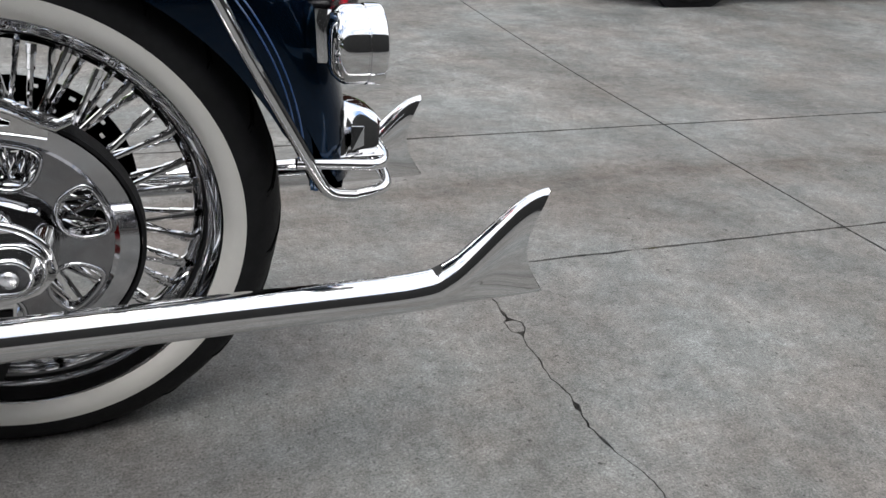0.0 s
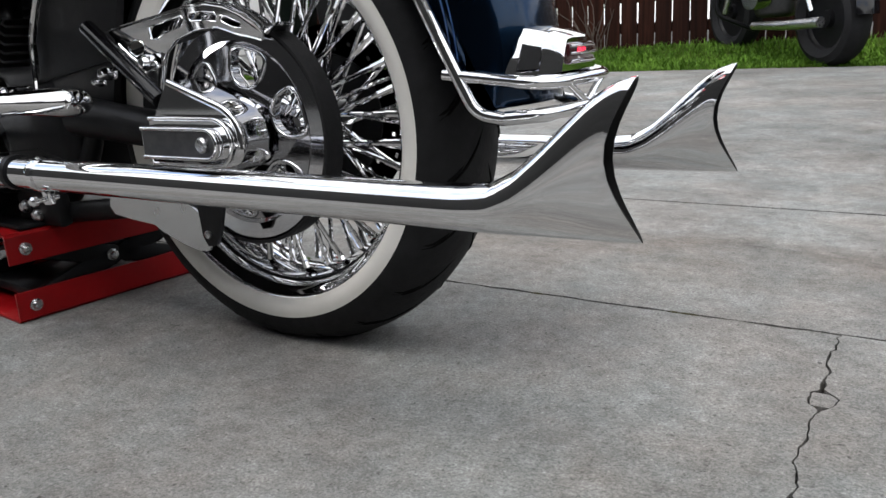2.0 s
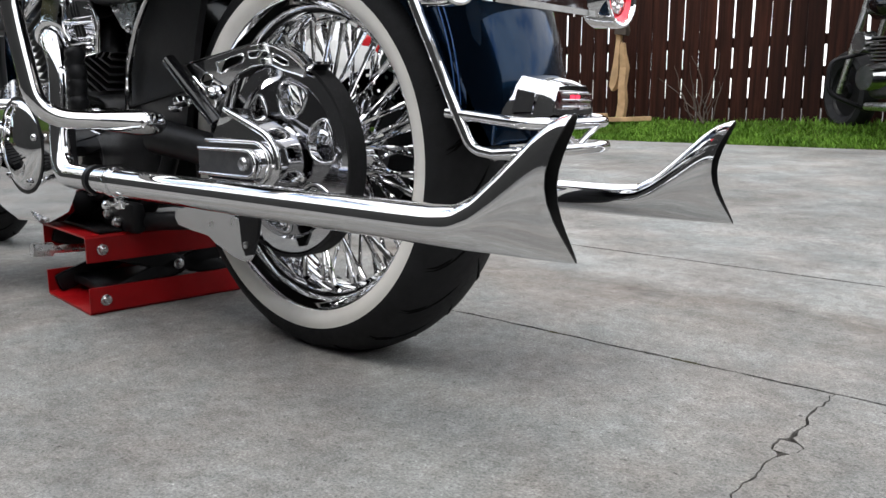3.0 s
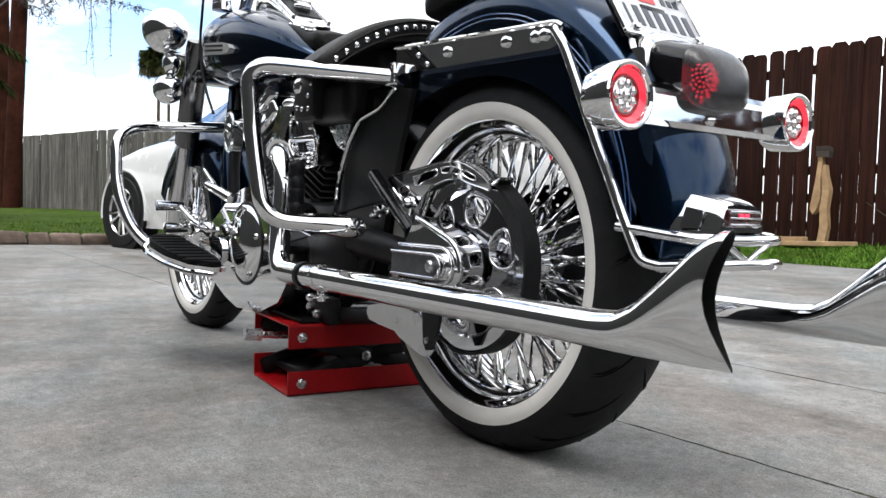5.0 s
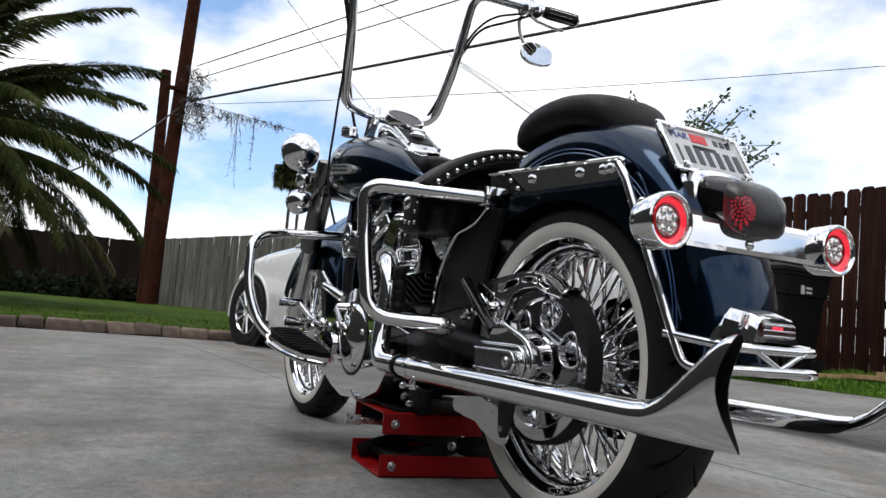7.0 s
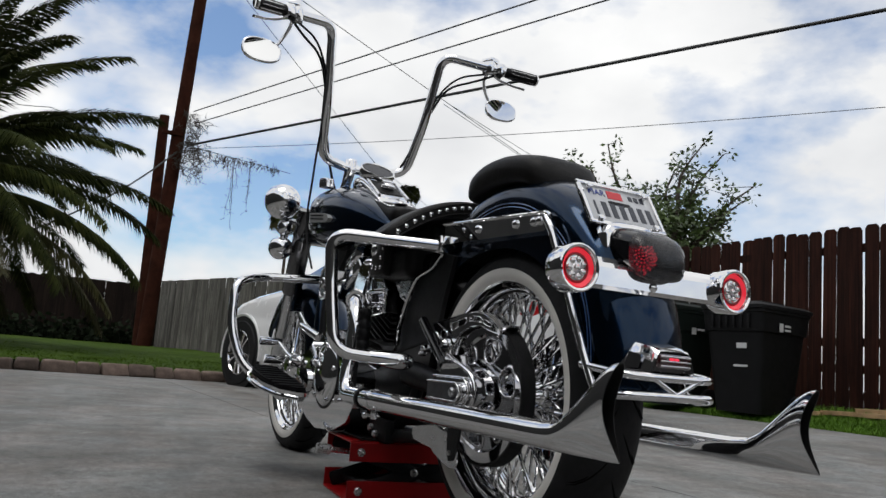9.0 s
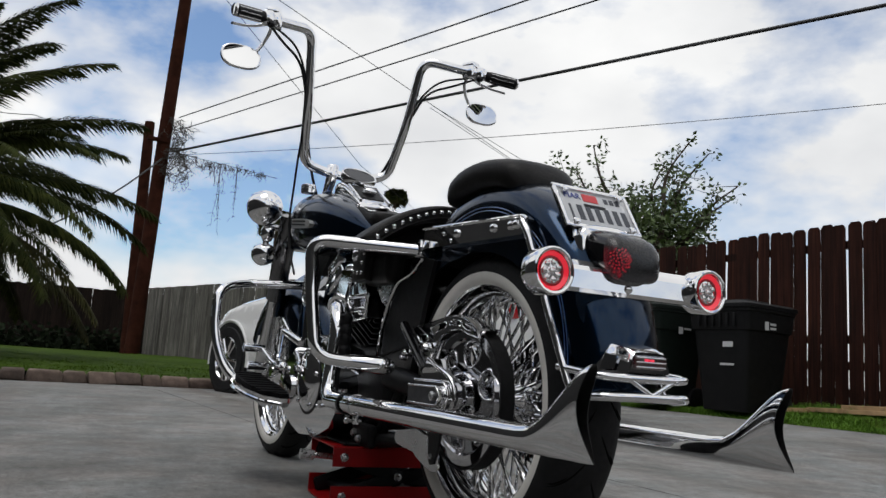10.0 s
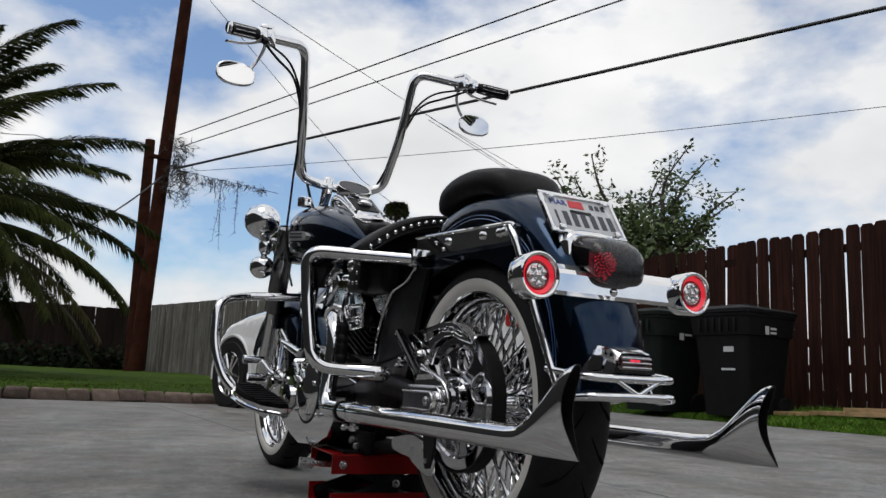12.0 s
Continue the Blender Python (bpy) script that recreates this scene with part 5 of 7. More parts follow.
# ---- scissor jack ----
def jack():
    j = thing("scissor_jack", (0.45, 0.02, 0.0), "low red steel scissor jack under the motorcycle frame", "jack")
    A, B = V((0.537, 0.218, 0)), V((0.493, -0.18, 0))
    along = (B - A).normalized()
    across = V((along.y, -along.x, 0))
    if across.x < 0:
        across = -across
    m = Matrix(((*along, 0), (*across, 0), (0, 0, 1, 0), (0, 0, 0, 1))).transposed()
    m.translation = A

    def local(bm):
        bmesh.ops.transform(bm, matrix=m, verts=bm.verts[:])
        return bm
    L, W = 0.40, 0.252

    def channel(z0, z1, up):
        bm = bmesh.new()
        t = 0.004
        # one folded U section, drawn out over the length
        c = 0.005
        back, web, lip = (z0, z0 + t, z1) if up else (z1, z1 - t, z0)
        lean = c if up else -c
        outline = [(0, lip), (0, back + lean), (c, back), (W - c, back), (W, back + lean), (W, lip),
                   (W - t, lip), (W - t, web + lean / 2), (W - t - c / 2, web), (t + c / 2, web), (t, web + lean / 2), (t, lip)]
        ends = [[bm.verts.new((x, y, z)) for y, z in outline] for x in (0, L)]
        n = len(outline)
        for i in range(n):
            bm.faces.new((ends[0][i], ends[0][(i + 1) % n], ends[1][(i + 1) % n], ends[1][i]))
        bm.faces.new(ends[0][::-1])
        bm.faces.new(ends[1])
        bmesh.ops.recalc_face_normals(bm, faces=bm.faces[:])
        return bm
    low = part("base_channel", local(channel(0.001, 0.054, True)), REDPAINT, j, "red folded steel base channel")
    high = part("top_channel", local(channel(0.104, 0.156, False)), REDPAINT, j, "red folded steel top channel")
    for s0, s1 in (((0.03, 0.026), (0.185, 0.078)), ((0.185, 0.078), (0.03, 0.130)), ((0.37, 0.026), (0.215, 0.078)), ((0.215, 0.078), (0.37, 0.130))):
        for y in (0.012, W - 0.012):
            bm = bmesh.new()
            d = V((s1[0] - s0[0], 0, s1[1] - s0[1]))
            box(bm, ((s0[0] + s1[0]) / 2, y, (s0[1] + s1[1]) / 2), (d.length + 0.03, 0.010, 0.040), 0.008, Matrix.Rotation(-math.atan2(d.z, d.x), 4, "Y"))
            part("scissor_arm", local(bm), SATIN, j, "black scissor arm")
    bm = box(bmesh.new(), (0.2, W / 2, 0.030), (0.30, W - 0.03, 0.018), 0.004)
    part("arm_web", local(bm), SATIN, j)
    for x, z in ((0.03, 0.028), (0.03, 0.128), (0.185, 0.078), (0.37, 0.028), (0.37, 0.128)):
        bm = lathe(bmesh.new(), [(0, -0.009), (0.0055, -0.0085), (0.0075, -0.0045), (0.0108, -0.0035), (0.0108, 0), (0, 0)], (x, 0.0 if x != 0.185 else 0.008, z), "y", 18)
        part("pivot_bolt", local(bm), STEEL, j, "steel pivot bolt")
    bm = bmesh.new()
    rod(bm, (-0.05, W / 2, 0.120), (0.38, W / 2, 0.090), 0.008)
    sweep(bm, [(-0.060, W / 2, 0.121), (-0.022, W / 2, 0.118)], [0.015, 0.015], 6)
    part("drive_screw", local(bm), STEEL, j, "steel drive screw with a hexagon head")
    part("rubber_pad", local(box(bmesh.new(), (0.2, W / 2, 0.161), (0.34, W - 0.02, 0.008), 0.002)), SATIN, j)
    return j


jack()
bm = bmesh.new()
box(bm, (0.550, 0.13, 0.186), (0.125, 0.03, 0.062), 0.012)
part("frame_bracket", bm, SATIN, BIKE, "black frame bracket")
for x, z in ((0.578, 0.190), (0.545, 0.176)):
    part("bracket_nut", bolt(bmesh.new(), (x, 0.144, z), 0.011, 0.013), STEEL, BIKE, "steel bracket nut")
part("lower_tube", sweep(bmesh.new(), [(0.30, 0.10, 0.20), (0.60, 0.11, 0.165), (1.0, 0.11, 0.155)], 0.018, 12), SATIN, BIKE, smooth=60)


# ---- ground: dark earth below, concrete slabs on it ----
def rise_at(y):
    """The drive climbs a little towards the side fence."""
    k = min(1.0, max(0.0, (-1.3 - y) / 3.6))
    return 0.085 * k * k * (3 - 2 * k)


def concrete(name, tint, stain):
    m = bpy.data.materials.new(name)
    m.use_nodes = True
    t = m.node_tree
    p = t.nodes["Principled BSDF"]
    p.inputs["Specular IOR Level"].default_value = 0.3
    co = t.nodes.new("ShaderNodeNewGeometry").outputs["Position"]

    def nz(scale, detail, rough, lo, hi, a, b, stretch=None):
        n = t.nodes.new("ShaderNodeTexNoise")
        n.inputs["Scale"].default_value, n.inputs["Detail"].default_value, n.inputs["Roughness"].default_value = scale, detail, rough
        if stretch:
            mp = t.nodes.new("ShaderNodeMapping")
            mp.inputs["Scale"].default_value = stretch
            t.links.new(co, mp.inputs["Vector"])
            t.links.new(mp.outputs["Vector"], n.inputs["Vector"])
        else:
            t.links.new(co, n.inputs["Vector"])
        r = t.nodes.new("ShaderNodeMapRange")
        r.inputs["From Min"].default_value, r.inputs["From Max"].default_value, r.inputs["To Min"].default_value, r.inputs["To Max"].default_value = lo, hi, a, b
        t.links.new(n.outputs["Fac"], r.inputs["Value"])
        return n.outputs["Fac"], r.outputs["Result"]
    base = t.nodes.new("ShaderNodeMixRGB")
    base.inputs["Color1"].default_value, base.inputs["Color2"].default_value = (*tint, 1), (*stain, 1)
    t.links.new(nz(1.7, 6, 0.6, 0.42, 0.68, 0, 1)[1], base.inputs["Fac"])
    last = base.outputs["Color"]
    layers = (nz(0.55, 3, 0.5, 0.3, 0.7, 0.86, 1.14), nz(2.1, 4, 0.6, 0.35, 0.65, 0.85, 1.13), nz(6.5, 7, 0.78, 0.34, 0.66, 0.70, 1.25), nz(38, 6, 0.85, 0.32, 0.68, 0.70, 1.30), nz(260, 3, 0.8, 0.36, 0.64, 0.66, 1.36),
              nz(16, 4, 0.8, 0.62, 0.74, 1.0, 0.66), nz(85, 2, 0.5, 0.70, 0.78, 1.0, 0.55), nz(3.2, 6, 0.78, 0.57, 0.72, 1.0, 0.68), nz(9, 5, 0.75, 0.60, 0.70, 1.0, 1.22), nz(30, 3, 0.7, 0.66, 0.72, 1.0, 0.62), nz(22, 6, 0.8, 0.60, 0.68, 1.0, 1.25), nz(60, 2, 0.5, 0.72, 0.75, 1.0, 0.45), nz(150, 2, 0.5, 0.62, 0.70, 1.0, 0.62), nz(190, 1, 0.5, 0.66, 0.74, 1.0, 1.45))
    for _, r in layers:
        mx = t.nodes.new("ShaderNodeMixRGB")
        mx.blend_type, mx.inputs["Fac"].default_value = "MULTIPLY", 1.0
        t.links.new(last, mx.inputs["Color1"])
        t.links.new(r, mx.inputs["Color2"])
        last = mx.outputs["Color"]
    # warm and greenish drifts in the cement
    hue = t.nodes.new("ShaderNodeMixRGB")
    hue.inputs["Color1"].default_value, hue.inputs["Color2"].default_value = (1.035, 1.0, 0.98, 1), (0.945, 1.0, 1.02, 1)
    t.links.new(nz(2.4, 6, 0.75, 0.40, 0.60, 0, 1)[1], hue.inputs["Fac"])
    mx = t.nodes.new("ShaderNodeMixRGB")
    mx.blend_type, mx.inputs["Fac"].default_value = "MULTIPLY", 1.0
    t.links.new(last, mx.inputs["Color1"])
    t.links.new(hue.outputs["Color"], mx.inputs["Color2"])
    last = mx.outputs["Color"]
    # an old brown run-off stain between the joints
    xyz = t.nodes.new("ShaderNodeSeparateXYZ")
    t.links.new(co, xyz.inputs["Vector"])
    wob = t.nodes.new("ShaderNodeMath")
    wob.operation, wob.inputs[1].default_value = "MULTIPLY_ADD", 0.15
    t.links.new(nz(2.6, 5, 0.6, 0, 1, 0, 1)[0], wob.inputs[0])
    t.links.new(xyz.outputs["Y"], wob.inputs[2])
    band = t.nodes.new("ShaderNodeValToRGB")
    for e_, (pos, v) in zip([band.color_ramp.elements[0], band.color_ramp.elements[1], band.color_ramp.elements.new(0.5), band.color_ramp.elements.new(0.62)], ((0.28, (1, 1, 1)), (0.80, (1, 1, 1)), (0.44, (0.60, 0.53, 0.49)), (0.58, (0.78, 0.72, 0.68)))):
        e_.position, e_.color = pos, (*v, 1)
    rg = t.nodes.new("ShaderNodeMapRange")
    rg.inputs["From Min"].default_value, rg.inputs["From Max"].default_value = -0.876, -0.296
    t.links.new(wob.outputs["Value"], rg.inputs["Value"])
    t.links.new(rg.outputs["Result"], band.inputs["Fac"])
    mx = t.nodes.new("ShaderNodeMixRGB")
    mx.blend_type, mx.inputs["Fac"].default_value = "MULTIPLY", 1.0
    t.links.new(last, mx.inputs["Color1"])
    t.links.new(nz(4.5, 5, 0.7, 0.38, 0.60, 0.35, 1.0, (0.5, 1.6, 1.0))[1], mx.inputs["Fac"])
    t.links.new(band.outputs["Color"], mx.inputs["Color2"])
    last = mx.outputs["Color"]
    t.links.new(last, p.inputs["Base Color"])
    p.inputs["Roughness"].default_value = 0.8
    b = t.nodes.new("ShaderNodeBump")
    b.inputs["Strength"].default_value, b.inputs["Distance"].default_value = 0.7, 0.0018
    t.links.new(layers[4][0], b.inputs["Height"])
    b2 = t.nodes.new("ShaderNodeBump")
    b2.inputs["Strength"].default_value, b2.inputs["Distance"].default_value = 0.5, 0.006
    t.links.new(layers[3][0], b2.inputs["Height"])
    t.links.new(b.outputs["Normal"], b2.inputs["Normal"])
    t.links.new(b2.outputs["Normal"], p.inputs["Normal"])
    return m


CONCRETE = concrete("worn grey concrete", (0.208, 0.204, 0.197), (0.153, 0.147, 0.138))
EARTH = material("dark packed earth", (0.035, 0.030, 0.025), 0.95, vary=0.3, scale=6, bump=0.004, bump_scale=40)
bm = bmesh.new()
box(bm, (0, 0, -0.22), (900, 900, 0.4))
ground = tagged(obj("ground", bm, EARTH, smooth=0), "dark earth below the concrete drive", "ground", kind="structure")


def rough_line(a, b, step, amp, seed):
    """A straight edge with small chips."""
    a, b = V(a), V(b)
    n = max(2, int((b - a).length / step))
    side = V((-(b - a).y, (b - a).x)).normalized()
    rng = random.Random(seed)
    pts = []
    for i in range(n):
        p = a + (b - a) * (i / n)
        k = rng.gauss(0, amp) * (2.5 if rng.random() < 0.06 else 1)
        pts.append(p + side * (k if i else 0))
    return pts


pavement = thing("pavement", (0, 0, 0), "worn grey concrete drive with joints and a crack", "pavement", kind="structure")


def slab(outline, mat=None, thick=0.05):
    bm = bmesh.new()
    lift = lambda p: V((p.x, p.y, rise_at(p.y)))
    hi = [bm.verts.new(lift(p)) for p in outline]
    lo = [bm.verts.new(lift(p) - V((0, 0, thick))) for p in outline]
    n = len(outline)
    bm.faces.new(hi)
    for i in range(n):
        bm.faces.new((hi[i], lo[i], lo[(i + 1) % n], hi[(i + 1) % n]))
    return part("slab", bm, mat or CONCRETE, pavement, smooth=0)


G = 0.0035
YN, YF = -0.276, -1.062
XE, XW = 6.95, -1.625
crack_pts = [(-0.650, -0.290), (-0.648, -0.272), (-0.652, -0.240), (-0.645, -0.205), (-0.650, -0.170), (-0.654, -0.150), (-0.650, -0.128), (-0.651, -0.100), (-0.657, -0.078), (-0.658, -0.045), (-0.655, -0.028), (-0.652, -0.010), (-0.655, 0.030), (-0.653, 0.062),
             (-0.652, 0.085), (-0.657, 0.104), (-0.660, 0.130), (-0.659, 0.165), (-0.656, 0.190), (-0.658, 0.225), (-0.667, 0.265), (-0.678, 0.300), (-0.688, 0.330)]
rng = random.Random(5)
x, y = crack_pts[-1]
while y < 2.4:
    x, y = x + rng.uniform(-0.022, 0.012), y + rng.uniform(0.012, 0.035)
    crack_pts.append((x, y))
crack_pts = [(x - 0.022, YN if k == 0 else y * 1.03 + 0.022) for k, (x, y) in enumerate(crack_pts)]
fine = []
for (x0, y0), (x1, y1) in zip(crack_pts, crack_pts[1:]):
    for k in range(4):
        t = k / 4
        fine.append(V((x0 + (x1 - x0) * t + rng.gauss(0, 0.0012), y0 + (y1 - y0) * t)))
fine.append(V(crack_pts[-1]))
wide = [0.0008 + 0.0024 * abs(noise.noise((p.y * 24, 3.0, 0))) + 0.0150 * math.exp(-((p.y + 0.050) / 0.024) ** 4) + 0.0045 * math.exp(-((p.y - 0.187) / 0.008) ** 2) + 0.003 * math.exp(-((p.y - 0.270) / 0.010) ** 2) + 0.003 * math.exp(-((p.y + 0.092) / 0.007) ** 2) for p in fine]
left_edge = [V((p.x + w, p.y)) for p, w in zip(fine, wide)]
right_edge = [V((p.x - w, p.y)) for p, w in zip(fine, wide)]
# the slab with the crack, in two halves
slab([V((left_edge[0].x, YN + G))] + left_edge[1:] + [V((left_edge[-1].x, 14)), V((XE, 14)), V((XE, YN + G))] + rough_line((XE, YN + G), (left_edge[0].x, YN + G), 0.035, 0.0012, 1)[1:])
slab(rough_line((XW + G, YN + G), (right_edge[0].x, YN + G), 0.035, 0.0012, 2)[:-1] + right_edge + [V((right_edge[-1].x, 14)), V((XW + G, 14))])
slab(rough_line((XW - G, 14), (XW - G, YN + G), 0.05, 0.0012, 3) + [V((XW - G, YN + G)), V((-12, YN + G)), V((-12, 14))])
slab(rough_line((XW + G, YN - G), (XE, YN - G), 0.035, 0.0014, 4)[::-1] + rough_line((XW + G, YF + G), (XE, YF + G), 0.05, 0.0014, 5) + [V((XE, YF + G)), V((XE, YN - G))])
slab(rough_line((XW - G, YN - G), (-12, YN - G), 0.05, 0.0014, 6)[::-1] + [V((XW - G, YN - G)), V((XW - G, YF + G))] + rough_line((XW - G, YF + G), (-12, YF + G), 0.05, 0.0014, 7)[1:])


def ramp(x0, x1, y0, y1):
    bm = bmesh.new()
    ys = [y0 + (y1 - y0) * i / 24 for i in range(25)]
    a = [bm.verts.new((x0, y, rise_at(y))) for y in ys]
    b = [bm.verts.new((x1, y, rise_at(y))) for y in ys]
    c, d = [bm.verts.new((v.co.x, v.co.y, v.co.z - 0.05)) for v in a], [bm.verts.new((v.co.x, v.co.y, v.co.z - 0.05)) for v in b]
    for i in range(24):
        bm.faces.new((a[i], a[i + 1], b[i + 1], b[i]))
        bm.faces.new((a[i], c[i], c[i + 1], a[i + 1]))
        bm.faces.new((b[i], b[i + 1], d[i + 1], d[i]))
    bm.faces.new((a[0], b[0], d[0], c[0]))
    bm.faces.new((a[-1], c[-1], d[-1], b[-1]))
    return part("slab", bm, CONCRETE, pavement, smooth=20)


ramp(XW + G, XE, YF - 1.8 * G, -5.05)
ramp(-12, XW - G, YF - 1.8 * G, -5.05)
loop = [(a, b) for a, b, p, w in zip(left_edge, right_edge, fine, wide) if abs(p.y + 0.050) < 0.026 and w > 0.006]
chip = [(a.x - 0.0028, a.y) for a, b in loop] + [(b.x + 0.0022, b.y) for a, b in loop[::-1]]
bm = plate(bmesh.new(), chip, -0.02, -0.0010, 0.0, "xy")
part("stone_chip", bm, CONCRETE, pavement, "loose chip of concrete in the crack")
MOSS = material("moss in the joint", (0.05, 0.045, 0.02), 0.9, vary=0.4, scale=60)
bm = bmesh.new()
for x in (-0.454, -0.435, -0.462, -0.20, 0.9, -1.1):
    ball(bm, (x, YN + 0.001, -0.003), 0.007, (2.2, 0.6, 0.7), 8, 6)
tagged(obj("moss", bm, MOSS), "small tufts of dry moss in the concrete joint", "moss", kind="stuff")

# ---- lawn, stone edging and fences ----
GRASS = material("green lawn", (0.030, 0.066, 0.006), 0.9, vary=0.4, scale=3, color2=(0.052, 0.085, 0.010), big=0.35, big_scale=0.6, bump=0.01, bump_scale=30, island=0.2, spec=0.05)
BLADE = material("grass blade", (0.036, 0.078, 0.007), 0.8, vary=0.35, scale=2, color2=(0.060, 0.100, 0.012), island=0.3, spec=0.06)
BLADEFRESH = material("fresh grass blade", (0.070, 0.165, 0.012), 0.75, vary=0.35, scale=2, color2=(0.11, 0.215, 0.022), island=0.35, spec=0.2)
WOODDARK = boards("dark stained fence wood", (0.0230, 0.0072, 0.0041), 1.7, 0.45, 0.82)
WOODGREY = boards("weathered grey fence wood", (0.135, 0.127, 0.113), 1.45, 0.4)
WOODOLD = boards("old dark brown fence wood", (0.013, 0.008, 0.006), 1.4, 0.5)
STONE = material("pinkish edging stone", (0.135, 0.098, 0.080), 0.9, vary=0.35, scale=14, bump=0.006, bump_scale=50, island=0.3)


def sheet(name, fn, x0, x1, y0, y1, nx, ny, mat):
    bm = bmesh.new()
    g = [[bm.verts.new((x0 + (x1 - x0) * i / nx, y0 + (y1 - y0) * j / ny, fn(x0 + (x1 - x0) * i / nx, y0 + (y1 - y0) * j / ny))) for j in range(ny + 1)] for i in range(nx + 1)]
    for i in range(nx):
        for j in range(ny):
            bm.faces.new((g[i][j], g[i + 1][j], g[i + 1][j + 1], g[i][j + 1]))
    return obj(name, bm, mat, smooth=60)


def strip_z(x, y):
    k = min(1, max(0, (-5.05 - y) / 0.9))
    return 0.07 + 0.16 * k + 0.03 * noise.noise((x * 1.3, y * 1.3, 2))


def lawn_z(x, y):
    return 0.085 + 0.10 * min(1, max(0, (x - 7.1) / 8)) + 0.03 * noise.noise((x * 0.8, y * 0.8, 7))


tagged(sheet("lawn", strip_z, -12, 9.0, -6.6, -5.06, 120, 12, GRASS), "strip of rough green grass along the fence", "lawn", kind="structure")
tagged(sheet("lawn", lawn_z, 7.10, 26.0, -6.4, 14, 60, 60, GRASS), "green lawn behind the stone edging", "lawn", kind="structure")


def blades(name, spots, zf, h, label):
    rng = random.Random(11)
    verts, faces = [], []
    for x, y in spots:
        z = zf(x, y) - 0.01
        hh = h * rng.uniform(0.35, 1.0) * (1.0 + 0.9 * noise.noise((x * 2.3, y * 2.3, 1.0)))
        a, lean = rng.uniform(0, 6.28), rng.uniform(0.2, 1.3) * hh
        w = rng.uniform(0.0022, 0.0050)
        dx, dy = math.cos(a), math.sin(a)
        k = len(verts)
        verts += [(x - dy * w, y + dx * w, z), (x + dy * w, y - dx * w, z), (x + dx * lean * 0.4 + dy * w * 0.7, y + dy * lean * 0.4 - dx * w * 0.7, z + hh * 0.6), (x + dx * lean * 0.4 - dy * w * 0.7, y + dy * lean * 0.4 + dx * w * 0.7, z + hh * 0.6), (x + dx * lean, y + dy * lean, z + hh)]
        faces += [(k, k + 1, k + 2, k + 3), (k + 3, k + 2, k + 4)]
    me = bpy.data.meshes.new(name)
    me.from_pydata(verts, [], faces)
    me.materials.append(BLADE if zf is lawn_z else BLADEFRESH)
    tagged(new(name, me), label, "grass", kind="stuff")


rng = random.Random(3)
blades("grass", [(rng.uniform(-4, 8.5), -5.06 - abs(rng.gauss(0, 0.5)) * 0.9) for _ in range(60000)], strip_z, 0.055, "rough grass blades along the fence")
blades("grass", [(7.12 + abs(rng.gauss(0, 2.2)), rng.uniform(-4.5, 5.5)) for _ in range(24000)], lawn_z, 0.035, "short lawn grass blades")

edging = thing("stone_edging", (7.0, 0, 0), "low edging of pinkish stones before the lawn", "edging", kind="structure")
rng = random.Random(8)
y = -4.5
while y < 9:
    L = rng.uniform(0.18, 0.36)
    bm = box(bmesh.new(), (0, 0, 0), (0.13, L - 0.012, 0.115), 0.022, seg=2)
    for v in bm.verts:
        v.co += V((noise.noise(v.co * 11 + V((y, 0, 0))), noise.noise(v.co * 11 + V((0, y, 5))), noise.noise(v.co * 11 + V((3, 0, y))))) * 0.024
    st = part("stone", bm, STONE, edging, smooth=50)
    st.matrix_basis = pose(7.02 + rng.uniform(-0.015, 0.015), y + L / 2, 0.05 + rng.uniform(-0.01, 0.01), 0, 0, rng.uniform(-8, 8))
    y += L


def picket_mesh(w, h, t, ear):
    pts = [(-w / 2, 0), (w / 2, 0), (w / 2, h - ear), (w / 2 - ear * 0.75, h), (-w / 2 + ear * 0.75, h), (-w / 2, h - ear)] if ear else [(-w / 2, 0), (w / 2, 0), (w / 2, h), (-w / 2, h)]
    return plate(bmesh.new(), pts, -t / 2, t / 2, 0.0)


def fence(name, a, b, z, h, w, gap, mat, ear, label, seed, lean=0.6, hvar=0.015):
    a, b = V(a), V(b)
    f = thing(name, (a.x, a.y, z), label, "fence", kind="structure")
    d = (b - a)
    n = int(d.length / (w + gap))
    yaw = math.degrees(math.atan2(d.y, d.x))
    rng = random.Random(seed)
    src = None
    for i in range(n):
        p = a + d * ((i + 0.5) / n)
        m = pose(p.x, p.y, z + rng.uniform(-hvar, hvar), rng.gauss(0, 0.3), rng.gauss(0, lean), yaw + rng.gauss(0, 1.0)) @ Matrix.Diagonal((rng.uniform(0.975, 1.035), 1, 1, 1))
        if src is None:
            src = part("picket", picket_mesh(w, h, 0.014, ear), mat, f, smooth=0)
            src.matrix_basis = m
        else:
            again("picket", src, m, f)
    side = V((-d.y, d.x)).normalized() * 0.03
    for k in ((0.10, 0.24, 0.38, 0.885) if name == "fence_side" else (0.18, 0.52, 0.86)):
        bm = box(bmesh.new(), (0, 0, 0), (d.length, 0.035, 0.085), 0.003)
        r = part("rail", bm, mat, f, smooth=0)
        c = (a + b) / 2 + side * (1 if name == "fence_side" else -1)
        r.matrix_basis = pose(c.x, c.y, z + h * k, 0, 0, yaw)
    return f


